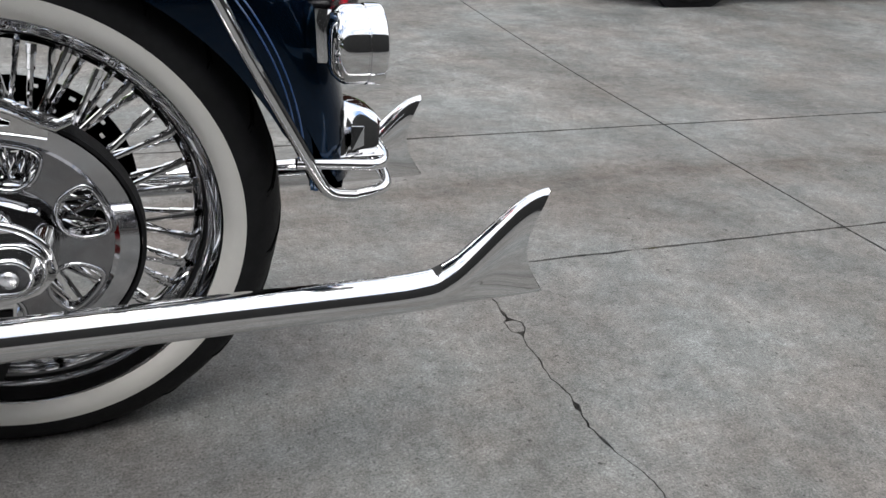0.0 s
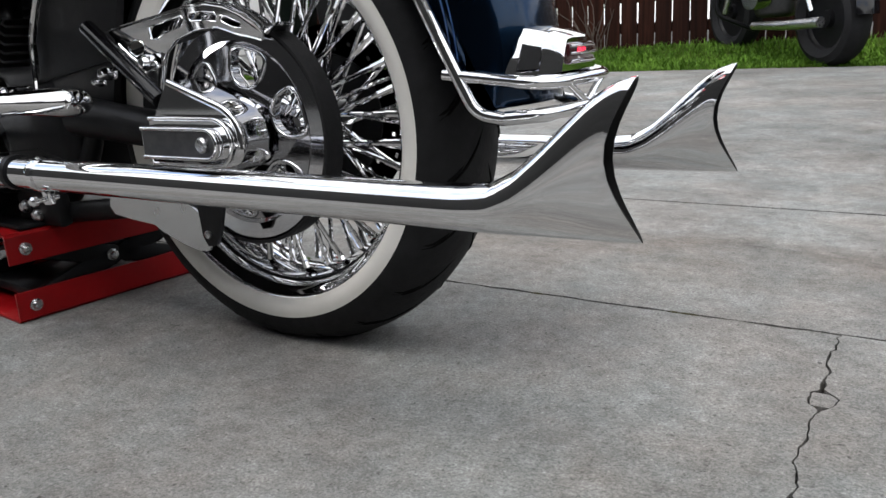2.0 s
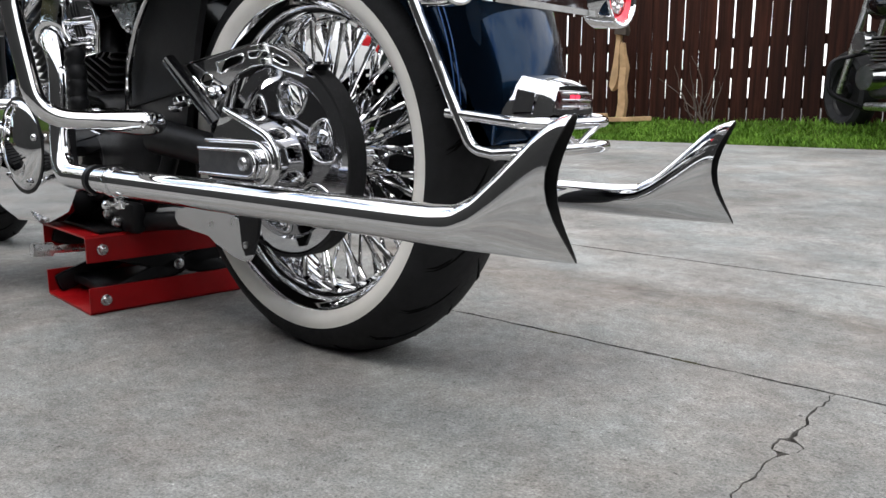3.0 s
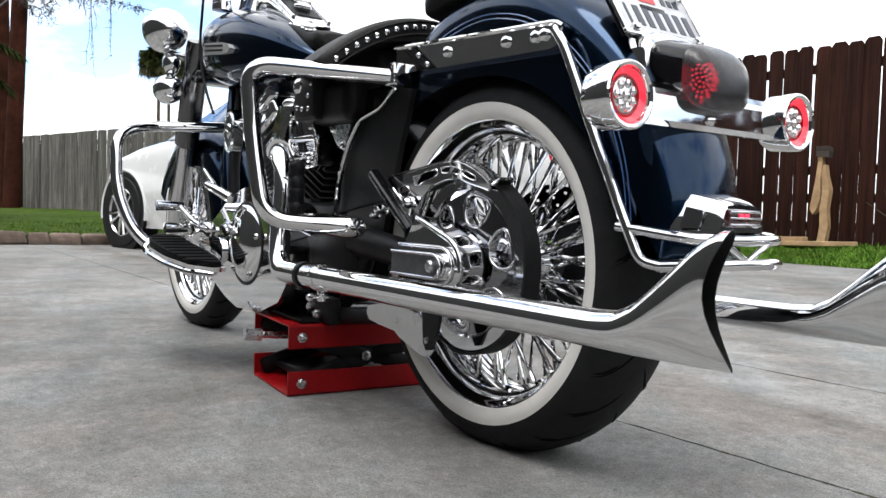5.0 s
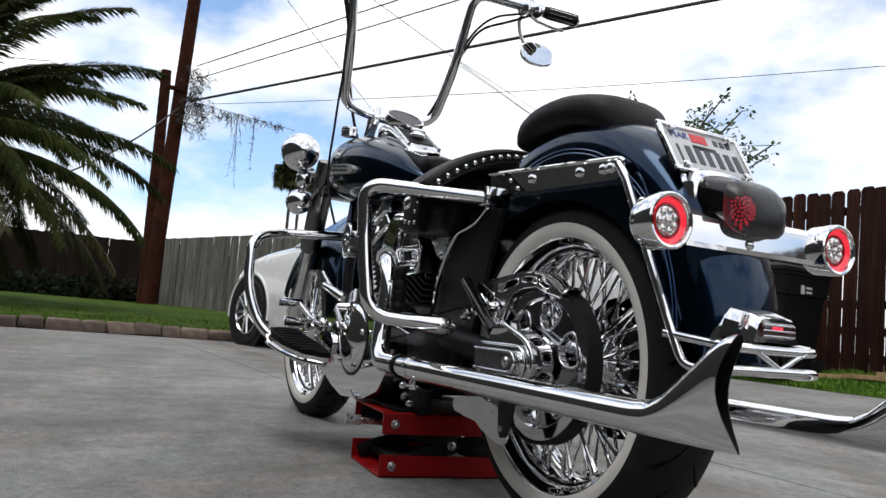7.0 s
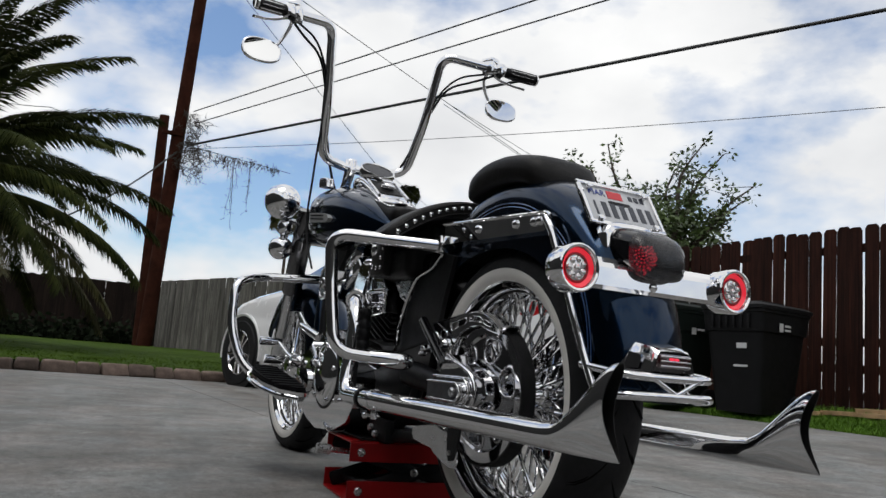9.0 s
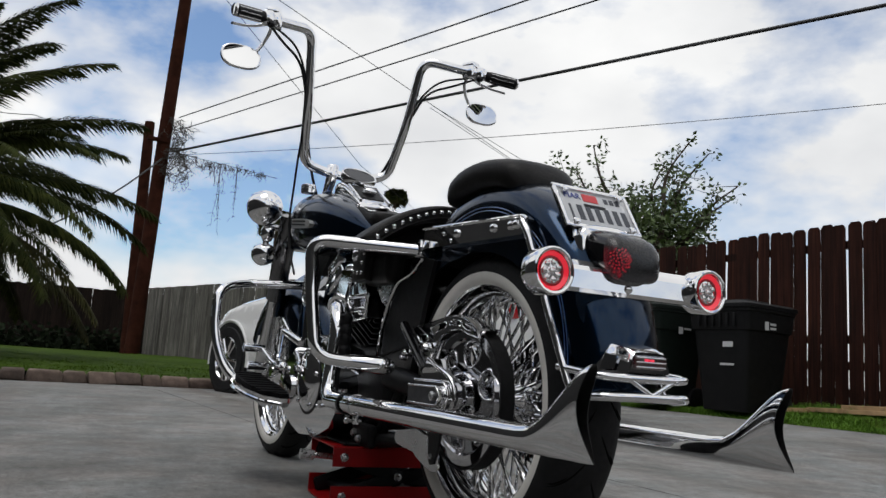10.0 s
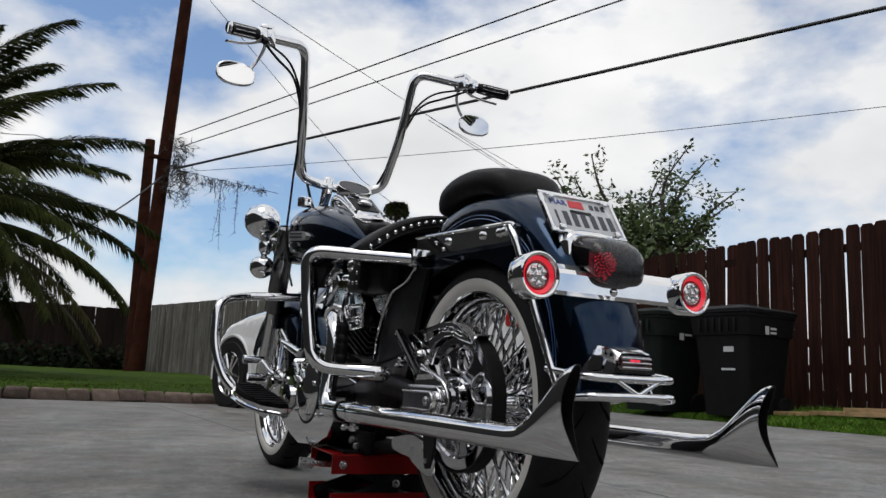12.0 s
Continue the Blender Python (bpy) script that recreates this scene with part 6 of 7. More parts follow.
fence("fence_side", (7.4, -6.25), (-9.0, -6.25), 0.20, 1.87, 0.1420, 0.0120, WOODDARK, 0.035, "dark stained picket fence with dog-eared tops and narrow gaps", 1, 0.42)
fence("fence_back", (7.4, -6.25), (22.0, -2.35), 0.12, 1.90, 0.137, -0.007, WOODGREY, 0.0, "weathered grey board fence", 2, 0.2, 0.010)
fence("fence_far", (23.5, -2.6), (24.0, 16.0), 0.0, 1.95, 0.16, -0.018, WOODOLD, 0.0, "old dark brown board fence", 3, 0.3, 0.02)
# added wall out of view; gives the chrome its dark reflections
UNSEENWALL = material("dark stucco", (0.022, 0.021, 0.020), 0.9, vary=0.15, scale=3, bump=0.004, bump_scale=60)
bm = bmesh.new()
box(bm, (-1.15, 3.5, 1.6), (18.3, 0.25, 3.2))
tagged(obj("wall_house", bm, UNSEENWALL, smooth=0), "unseen dark stucco wall, added for dark reflections in the chrome", "wall", kind="structure")
# second added wall, never in view; darkens what the rear chrome mirrors
bm = bmesh.new()
box(bm, (-10.8, 0.2, 1.4), (0.2, 12.7, 2.8))
tagged(obj("wall_end", bm, material("grey stucco", (0.055, 0.053, 0.05), 0.9, vary=0.12, scale=3, bump=0.004, bump_scale=60), smooth=0), "unseen grey stucco wall, added for darker reflections in the rear chrome", "wall", kind="structure")


# ---- poles, cables, vines ----
def sight(az, el, d, c=(-1.48, 1.0, 0.386)):
    """A point at a bearing, a rise and a level distance from a spot on the drive."""
    return V((c[0] + d * math.cos(radians(az)), c[1] + d * math.sin(radians(az)), c[2] + d * math.tan(radians(el))))


POLEWOOD = material("dark creosoted pole wood", (0.034, 0.0118, 0.0072), 0.9, vary=0.5, scale=3, bump=0.006, bump_scale=25, spec=0.05)
CABLE = material("black cable", (0.012, 0.012, 0.013), 0.5)
p1, p2 = sight(-7.45, 0, 21.0), sight(-7.15, 0, 22.6)
for base, top, r, label in ((p1, sight(-8.45, 30, 21.0), 0.165, "tall brown wooden utility pole"), (p2, sight(-6.85, 15.0, 22.6), 0.155, "short dark wooden pole stub")):
    e = thing("utility_pole", (base.x, base.y, 0.1), label, "pole", "utility poles")
    part("shaft", sweep(bmesh.new(), [V((base.x, base.y, 0.1)), V(((base.x + top.x) / 2, (base.y + top.y) / 2, top.z / 2)), top], [r * 1.12, r, r * 0.85], 20), POLEWOOD, e, smooth=60)
    if top.z > 8:
        part("cross_arm", box(bmesh.new(), (base.x - 0.2, base.y, 5.55), (0.1, 0.5, 0.1), 0.01), POLEWOOD, e)


def cable(points, r, name="overhead_cable", label="black overhead cable running from the pole", sag=0.0):
    pts = [V(p) for p in points]
    out = []
    for a, b in zip(pts, pts[1:]):
        for i in range(13):
            k = i / 12
            q = a + (b - a) * k
            q.z -= sag * 4 * k * (1 - k)
            out.append(q)
    ob = obj(name, sweep(bmesh.new(), out, r, 6), CABLE, smooth=60)
    return tagged(ob, label, "cable", "overhead cables")


def onward(a, b, k=2.2):
    return a + (b - a) * k


A1 = sight(-8.6, 13.28, 21)
cable([A1, sight(-57.8, 24.15, 12.6), onward(A1, sight(-57.8, 24.15, 12.6), 1.9)], 0.030, label="thick black overhead cable running from the pole")
A2, B2 = sight(-8.7, 15.6, 21), sight(-33.64, 26.09, 12.6)
cable([A2, onward(A2, B2, 2.0)], 0.014)
A3, B3 = sight(-8.9, 14.82, 21), sight(-38.70, 26.05, 11.9)
cable([A3, onward(A3, B3, 2.0)], 0.013)
A4, B4 = sight(-8.6, 13.05, 21), sight(-57.64, 18.22, 16.5)
cable([A4, B4, onward(A4, B4, 1.5)], 0.007, sag=0.12)
cable([onward(sight(-32.04, 15.45, 24), sight(-14.17, 24.59, 18), 1.8), sight(-32.04, 15.45, 24), sight(-45, 7, 34)], 0.009)
cable([onward(sight(-21.72, 13.83, 24), sight(-11.03, 23.73, 20), 1.6), sight(-21.72, 13.83, 24), sight(-36, 4, 34)], 0.008)
cable([sight(-26.42, 18.36, 17), sight(-32.48, 15.06, 19), sight(-45, 8, 26)], 0.006)
cable([sight(-26.6, 18.5, 17), sight(-33.2, 15.2, 19), sight(-46, 8, 26)], 0.006)
cable([sight(-8.3, 13.16, 21), sight(-2.19, 7.80, 19), sight(8, 2.5, 18)], 0.020, sag=0.15)
cable([sight(-6.7, 14.63, 22.4), sight(0.25, 14.17, 21), sight(10, 14.5, 20)], 0.010, sag=0.2)

VINE = material("dry grey vine", (0.045, 0.038, 0.032), 0.9, vary=0.3, scale=4)
VB = sight(-15.8, 12.36, 24)
cable([A1, VB], 0.008, label="thin wire hung with dry vines")
bm = bmesh.new()
rng = random.Random(21)


def strand(top, length, spread, twigs):
    pts = [top]
    for j in range(6):
        pts.append(pts[-1] + V((rng.gauss(0, spread), rng.gauss(0, spread), -length / 6 + rng.gauss(0, 0.03))))
    sweep(bm, pts, [0.008, 0.0075, 0.007, 0.0065, 0.006, 0.005, 0.003], 4)
    for j in range(twigs):
        q = pts[rng.randrange(7)]
        sweep(bm, [q, q + V((rng.gauss(0, 0.07), rng.gauss(0, 0.08), rng.gauss(-0.05, 0.08)))], [0.006, 0.002], 3)


for i in range(120):
    h = rng.random()
    strand(sight(-8.35, 11.7, 20.8) + V((rng.gauss(0, 0.06), rng.gauss(-0.12, 0.16) - 0.22 * h * (1 - h), 1.5 * h)), rng.uniform(0.1, 0.35), 0.05, 7)
for i in range(60):
    k = rng.random() ** 1.4
    strand(A1 + (VB - A1) * (0.08 + 0.80 * k) + V((0, 0, rng.uniform(-0.06, 0.03))), rng.uniform(0.08, 0.32) * (1.15 - k), 0.03, 6)
for k, length in ((0.41, 1.7), (0.42, 1.5), (0.425, 1.9), (0.58, 1.15), (0.585, 1.3), (0.46, 0.7), (0.36, 0.6)):
    strand(A1 + (VB - A1) * k, length, 0.025, 16)
tagged(obj("dry_vine", bm, VINE), "tangle of dry vines hanging on the pole and wire", "vine", kind="stuff")


# ---- palms and tree ----
FROND = material("palm frond", (0.014, 0.024, 0.006), 0.9, vary=0.35, scale=4, color2=(0.045, 0.052, 0.012), island=0.3, spec=0.08)
FRONDY = material("yellowing palm frond", (0.050, 0.046, 0.010), 0.9, vary=0.35, scale=4, island=0.3)
TRUNK = material("palm bark", (0.060, 0.045, 0.032), 0.9, vary=0.4, scale=8, bump=0.02, bump_scale=14)
BARK = material("tree bark", (0.06, 0.045, 0.035), 0.9, vary=0.3, scale=10, bump=0.006, bump_scale=40)
LEAF = material("green tree leaf", (0.040, 0.070, 0.016), 0.45, vary=0.3, scale=3, color2=(0.075, 0.11, 0.03), island=0.4)


def frond_mesh(length, pitch, curl, n, leaf, rng, width=0.012):
    """One feather frond that leaves at a pitch and bends down along its length."""
    verts, faces, line = [], [], [V((0, 0, 0))]
    for i in range(n):
        a = radians(pitch - curl * ((i + 0.5) / n) ** 1.25)
        line.append(line[-1] + V((math.cos(a), 0, math.sin(a))) * (length / n))
    for i in range(max(2, n // 9), n):
        k = i / n
        t = (line[i + 1] - line[i - 1]).normalized()
        up = t.cross(V((0, 1, 0))) * -1
        ll = leaf * min(1.0, 0.35 + 2.6 * (k - 0.1)) * (1.0 - 0.62 * max(0.0, k - 0.55) / 0.45)
        for s in (1, -1):
            for lift in (0.55, 0.12):
                q_ = ll * rng.uniform(0.8, 1.1)
                d = (t * rng.uniform(0.75, 0.95) + V((0, s * 0.62, 0)) + up * (lift + rng.uniform(-0.1, 0.1))).normalized()
                a = line[i] + t * rng.uniform(-0.4, 0.4) * length / n
                w = t * width
                mid = a + d * q_ * 0.5
                tip = a + d * q_ + V((0, 0, -0.30 * q_ * q_ - 0.05 * q_))
                q = len(verts)
                verts += [a - w * 0.6, a + w * 0.6, mid + w, mid - w, tip]
                faces += [(q, q + 1, q + 2, q + 3), (q + 3, q + 2, q + 4)]
    for i in range(n):
        q = len(verts)
        r = 0.024 * (1 - i / n) + 0.005
        a, b = line[i], line[i + 1]
        verts += [a + V((0, r, 0)), a - V((0, r, 0)), b - V((0, r, 0)), b + V((0, r, 0)), a - V((0, 0, r)), b - V((0, 0, r))]
        faces += [(q, q + 1, q + 2, q + 3), (q, q + 3, q + 5, q + 4), (q + 1, q + 4, q + 5, q + 2)]
    me = bpy.data.meshes.new("frond")
    me.from_pydata([tuple(v) for v in verts], [], faces)
    return me


def palm(loc, height, r, length, count, leaf, label, seed, n=46, curl=62, group="", wide=0.0042):
    rng = random.Random(seed)
    e = thing("palm_tree", loc, label, "palm tree", group)
    top = V(loc) + V((0, 0, height))
    bm = bmesh.new()
    ks = [i / 24 for i in range(25)]
    sweep(bm, [V(loc) + V((0, 0, height * k)) for k in ks], [r * (1.15 - 0.2 * k + (0.08 if i % 2 else 0)) for i, k in enumerate(ks)], 18)
    part("trunk", bm, TRUNK, e, "rough palm trunk", smooth=30)
    kinds = []
    for step in range(12):
        me = frond_mesh(length * rng.uniform(0.92, 1.05), 84 - 7.5 * step, curl + rng.uniform(-6, 10), n, leaf, rng, wide * length)
        me.materials.append(FRONDY if step > 10 else FROND)
        kinds.append(me)
    for i in range(count):
        f = new("frond", kinds[min(11, int(12 * (i / count) ** 0.85))])
        f.parent = e
        f.matrix_parent_inverse = Matrix.Translation(e.location).inverted()
        f.matrix_basis = Matrix.Translation(top) @ Matrix.Rotation(radians(i * 137.5 + rng.uniform(-9, 9)), 4, "Z") @ Matrix.Rotation(radians(rng.uniform(-5, 5)), 4, "Y") @ Matrix.Rotation(radians(rng.uniform(-14, 14)), 4, "X") @ Matrix.Scale(rng.uniform(0.9, 1.08), 4)
    return e


c = sight(7.6, 0, 13.6)
palm((c.x, c.y, 0.1), 2.15, 0.28, 3.75, 84, 0.46, "large feathery date palm with drooping fronds on the lawn", 4, n=120)
for az, el, d, s, size in ((-16.10, 9.2, 62, 5, 1.55), (-16.75, 9.0, 66, 6, 1.5), (-24.4, 11.75, 60, 7, 1.05)):
    q = sight(az, el, d)
    palm((q.x, q.y, 0), q.z, 0.115, size, 90, 0.55 * size, "distant fan palm above the fence", s, n=12, curl=75, group="distant palms", wide=0.03)


def tree(loc, limbs, label, seed):
    rng = random.Random(seed)
    e = thing("tree", loc, label, "tree")
    base = V(loc)
    bm = bmesh.new()
    sweep(bm, [base, base + V((0.05, 0, 0.8)), base + V((0.0, 0.1, 1.6))], [0.10, 0.085, 0.07], 12)
    tips = []
    for tip, dense in limbs:
        a = base + V((0, 0.1, 1.5))
        b = V(tip)
        m1 = a + (b - a) * 0.4 + V((rng.gauss(0, 0.12), rng.gauss(0, 0.12), 0.1))
        m2 = a + (b - a) * 0.75 + V((rng.gauss(0, 0.10), rng.gauss(0, 0.10), 0.05))
        line = bend([a, m1, m2, b], 0.3, 5)
        sweep(bm, line, [0.045 * (1 - i / len(line)) + 0.007 for i in range(len(line))], 7)
        for i, q in enumerate(line[5:]):
            for _ in range(max(1, dense - 2)):
                tw = q + V((rng.gauss(0, 0.16), rng.gauss(0, 0.16), abs(rng.gauss(0.02, 0.14))))
                sweep(bm, [q, tw], [0.007, 0.003], 4)
                tips += [q, tw, tw]
    part("trunk", bm, BARK, e, "slim trunk with forking limbs", smooth=40)
    verts, faces = [], []

    def leaf(p, s):
        a = V((rng.gauss(0, 1), rng.gauss(0, 1), rng.gauss(0.3, 0.7))).normalized()
        b = a.cross(V((rng.gauss(0, 1), rng.gauss(0, 1), rng.gauss(0, 1)))).normalized()
        k = len(verts)
        verts.extend([tuple(p), tuple(p + a * s * 0.5 + b * s * 0.26), tuple(p + a * s), tuple(p + a * s * 0.5 - b * s * 0.26)])
        faces.append((k, k + 1, k + 2, k + 3))
    for p in tips:
        for _ in range(7):
            leaf(p + V((rng.gauss(0, 0.05), rng.gauss(0, 0.05), rng.gauss(0, 0.05))), rng.uniform(0.05, 0.10))
    core = base + V((0.0, 0.1, 2.10))
    for _ in range(9500):
        d = V((rng.gauss(0, 0.46), rng.gauss(0, 0.46), rng.gauss(0, 0.34)))
        if d.length < 1.05 and noise.noise(d * 3.2 + base) > -0.22:
            leaf(core + d, rng.uniform(0.06, 0.12))
    me = bpy.data.meshes.new("crown")
    me.from_pydata(verts, [], faces)
    me.materials.append(LEAF)
    cr = new("crown", me)
    cr.parent = e
    cr.matrix_parent_inverse = Matrix.Translation(e.location).inverted()
    tagged(cr, "dense leaves with loose sprigs on top")
    return e


q = sight(-42.6, 0, 11.8)
limbs = [(sight(-45.3, 16.4, 11.6), 3), (sight(-46.6, 15.6, 11.8), 3), (sight(-43.4, 14.6, 11.9), 3), (sight(-48.6, 13.4, 11.6), 3), (sight(-47.8, 12.3, 11.5), 3), (sight(-44.6, 13.6, 11.3), 4), (sight(-41.6, 12.4, 12.0), 4),
         (sight(-38.6, 16.2, 12.0), 3), (sight(-37.4, 14.6, 12.2), 3), (sight(-36.0, 14.6, 12.2), 3), (sight(-39.4, 13.0, 11.8), 4), (sight(-35.8, 12.6, 11.9), 3), (sight(-46.4, 11.2, 11.6), 4), (sight(-40.2, 11.4, 11.8), 4)]
tree((q.x, q.y, 0.1), limbs, "leafy garden tree with loose sprigs behind the fence", 9)


# ---- wheeled bins ----
BINBLACK = material("black bin plastic", (0.005, 0.005, 0.0055), 0.6, vary=0.25, scale=6, bump=0.001, bump_scale=120, spec=0.2)
BINGREEN = material("dark green bin plastic", (0.005, 0.009, 0.007), 0.6, vary=0.25, scale=6, bump=0.001, bump_scale=120, spec=0.2)
PALE = material("pale print", (0.55, 0.55, 0.55), 0.6)


def bin_(loc, yaw, mat, label, marks):
    e = thing("wheeled_bin", loc, label, "bin", "wheeled bins")
    m = Matrix.Translation(loc) @ Matrix.Rotation(radians(yaw), 4, "Z")

    def put(bm):
        bmesh.ops.transform(bm, matrix=m, verts=bm.verts[:])
        return bm

    def ring(z, w, d, r=0.06):
        out = []
        for cx, cy, a0 in ((w / 2 - r, d / 2 - r, 0), (-w / 2 + r, d / 2 - r, 90), (-w / 2 + r, -d / 2 + r, 180), (w / 2 - r, -d / 2 + r, 270)):
            out += [V((cx + r * math.cos(radians(a0 + 22.5 * k)), cy + r * math.sin(radians(a0 + 22.5 * k)), z)) for k in range(5)]
        return out
    body = part("body", put(loft(bmesh.new(), [ring(0.06, 0.50, 0.56), ring(0.70, 0.60, 0.70), ring(0.82, 0.62, 0.72), ring(0.83, 0.66, 0.76), ring(1.00, 0.68, 0.80), ring(1.01, 0.70, 0.82), ring(1.04, 0.70, 0.82)])), mat, e, "tapered bin body", smooth=35)
    part("lid", put(loft(bmesh.new(), [ring(1.042, 0.72, 0.86), ring(1.075, 0.72, 0.86), ring(1.10, 0.62, 0.76), ring(1.115, 0.45, 0.60)])), mat, e, "closed bin lid", smooth=35)
    part("lid_ridge", put(box(bmesh.new(), (0, 0.05, 1.125), (0.30, 0.40, 0.03), 0.01)), mat, e)
    for i in range(6):
        part("rib", put(box(bmesh.new(), (-0.20 + 0.08 * i, -0.402, 0.92), (0.028, 0.02, 0.13), 0.006)), mat, body)
    for s in (1, -1):
        part("wheel", put(lathe(bmesh.new(), [(0, s * 0.26), (0.10, s * 0.26), (0.125, s * 0.27), (0.125, s * 0.31), (0.10, s * 0.32), (0, s * 0.32)], (0, 0.26, 0.125), "x", 24)), SATIN, e)
    part("handle", put(rod(bmesh.new(), (-0.28, 0.44, 1.02), (0.28, 0.44, 1.02), 0.016)), mat, e)
    for x, y, z, w, h in marks:
        part("print_bar", put(box(bmesh.new(), (x, y, z), (w if abs(y) > 0.3 else 0.006, 0.006 if abs(y) > 0.3 else w, h))), PALE, body, "pale printed bars")
    return e


b1, b2 = sight(-48.9, 0, 8.45), sight(-43.6, 0, 8.9)
bin_((b1.x, b1.y, rise_at(b1.y)), 186, BINBLACK, "black wheeled rubbish bin by the fence", [(0.10, -0.356, 0.69, 0.11, 0.05), (0.08, -0.336, 0.50, 0.15, 0.02), (0.345, -0.10, 0.88, 0.055, 0.08), (0.345, 0.00, 0.90, 0.09, 0.02), (0.345, 0.00, 0.86, 0.09, 0.02)])
bin_((b2.x, b2.y, rise_at(b2.y)), 183, BINGREEN, "dark green wheeled bin beside the black one", [(0.345, -0.06, 0.83, 0.06, 0.07), (0.345, 0.04, 0.85, 0.10, 0.02)])


# ---- cars ----
CARWHITE = material("white car paint", (0.78, 0.78, 0.77), 0.25, vary=0.02, scale=3, coat=1.0)
CARBLACK = material("black car paint", (0.01, 0.01, 0.011), 0.2, vary=0.1, scale=3, coat=1.0)
GLASS = material("dark car glass", (0.02, 0.022, 0.025), 0.05, spec=0.8, coat=1.0)


def car(origin, u, mat, label, wheelbase=2.65):
    """A saloon; origin is under the near first wheel's outer face, u runs along that side."""
    u = V((u[0], u[1], 0)).normalized()
    inward = V((-u.y, u.x, 0)) if V((-u.y, u.x, 0)).y < 0 else V((u.y, -u.x, 0))
    m = Matrix(((*u, 0), (*inward, 0), (0, 0, 1, 0), (0, 0, 0, 1))).transposed()
    m.translation = V(origin)
    e = thing("car", origin, label, "car")

    def put(bm):
        bmesh.ops.transform(bm, matrix=m, verts=bm.verts[:])
        return bm
    W = 1.74
    prof = [(-0.60, 0.42, 0.55), (-0.58, 0.26, 0.63), (-0.52, 0.20, 0.70), (-0.34, 0.19, 0.80), (0.0, 0.19, 0.89), (0.55, 0.19, 0.96), (0.80, 0.19, 0.99), (1.6, 0.19, 1.00), (2.3, 0.19, 1.01), (2.75, 0.20, 1.03), (3.2, 0.22, 1.03), (3.45, 0.26, 0.98), (3.58, 0.36, 0.86), (3.60, 0.48, 0.70)]
    rings = []
    for x, zb, zt in smooth_rows(prof, 2):
        t = max(0.0, (abs(x - 1.50) - 1.6) / 0.50)
        ins = 0.16 * t * t
        h = zt - zb
        near = [(0.035 + ins, 0.0), (0.008 + ins, 0.25), (0.0 + ins, 0.5), (0.02 + ins, 0.78), (0.07 + ins, 0.93), (0.16 + ins, 1.0)]
        ring = [V((x, y, zb + h * k)) for y, k in near] + [V((x, W - y, zb + h * k)) for y, k in near[::-1]]
        rings.append(ring)
    body = part("body", put(loft(bmesh.new(), rings)), mat, e, smooth=50)
    cabin = []
    for x, zt, ins in ((0.55, 0.97, 0.20), (1.0, 1.25, 0.27), (1.35, 1.39, 0.31), (1.9, 1.43, 0.32), (2.4, 1.38, 0.31), (2.8, 1.22, 0.27), (3.1, 1.03, 0.20)):
        cabin.append([V((x, 0.10, 0.95)), V((x, ins - 0.03, zt - 0.06)), V((x, ins + 0.08, zt)), V((x, W - ins - 0.08, zt)), V((x, W - ins + 0.03, zt - 0.06)), V((x, W - 0.10, 0.95))])
    part("cabin", put(loft(bmesh.new(), cabin)), GLASS, e, "dark window glass", smooth=40)
    part("roof", put(loft(bmesh.new(), [[p + V((0, 0, 0.006)) for p in r[2:4]] + [p + V((0, 0, -0.03)) for p in r[3:1:-1]] for r in cabin[1:6]])), mat, e, smooth=40)
    for x in (0.0, wheelbase):
        for y in (0.0, W - 0.20):
            w = part("wheel", put(lathe(bmesh.new(), [(0.21, -0.012 if y < 0.5 else 0.0), (0.235, -0.016 if y < 0.5 else 0.004), (0.30, -0.014 if y < 0.5 else 0.006), (0.318, 0.01), (0.322, 0.10), (0.318, 0.17), (0.30, 0.196 if y < 0.5 else 0.214), (0.21, 0.20 if y < 0.5 else 0.212)], (x, y, 0.322), "y", 40, closed=True)), RUBBER, e)
            bm = lathe(bmesh.new(), [(0.0, -0.012), (0.05, -0.014), (0.06, -0.006), (0.06, 0.0), (0.0, 0.0)], (x, y, 0.322), "y", 24)
            for k in range(10):
                a = 2 * math.pi * k / 10
                dd = 0.10 if k % 2 else -0.10
                rod(bm, (x + 0.05 * math.cos(a), y - 0.010, 0.322 + 0.05 * math.sin(a)), (x + 0.205 * math.cos(a + dd), y - 0.012, 0.322 + 0.205 * math.sin(a + dd)), 0.014, 6)
            part("rim", put(lathe(bm, [(0.215, -0.014), (0.207, -0.018), (0.200, -0.004), (0.196, 0.0)], (x, y, 0.322), "y", 40)), ALLOY, w, "spoked alloy rim")
            part("arch", put(lathe(bmesh.new(), [(0.355, -0.004), (0.372, -0.012), (0.385, -0.004), (0.385, 0.03), (0.355, 0.03)], (x, y if y < 0.5 else y + 0.2, 0.322), "y", 30, closed=True, a0=-10, a1=190)), mat, body, smooth=50)
            # no recess here: a flat black disc paints the well's shade
            part("wheel_well", put(lathe(bmesh.new(), [(0.0, -0.002 if y < 0.5 else 0.202), (0.362, -0.002 if y < 0.5 else 0.202), (0.362, 0.03 if y < 0.5 else 0.17)], (x, y, 0.322), "y", 40)), SATIN, body, "flat black disc painting the shade of the wheel well")
    for y in (0.12, W - 0.42):
        part("tail_lamp", put(box(bmesh.new(), (3.555, y + 0.15, 0.80), (0.08, 0.34, 0.15), 0.03)), TAILRED, e, "red tail lamp")
    part("bumper", put(box(bmesh.new(), (3.56, W / 2, 0.46), (0.16, W - 0.34, 0.20), 0.05)), mat, e)
    return e


TAILRED = material("red lamp plastic", (0.45, 0.01, 0.015), 0.15, coat=1.0)
car((6.38, -0.90, 0.0), (-0.968, -0.250), CARWHITE, "white saloon car parked behind the motorcycle")
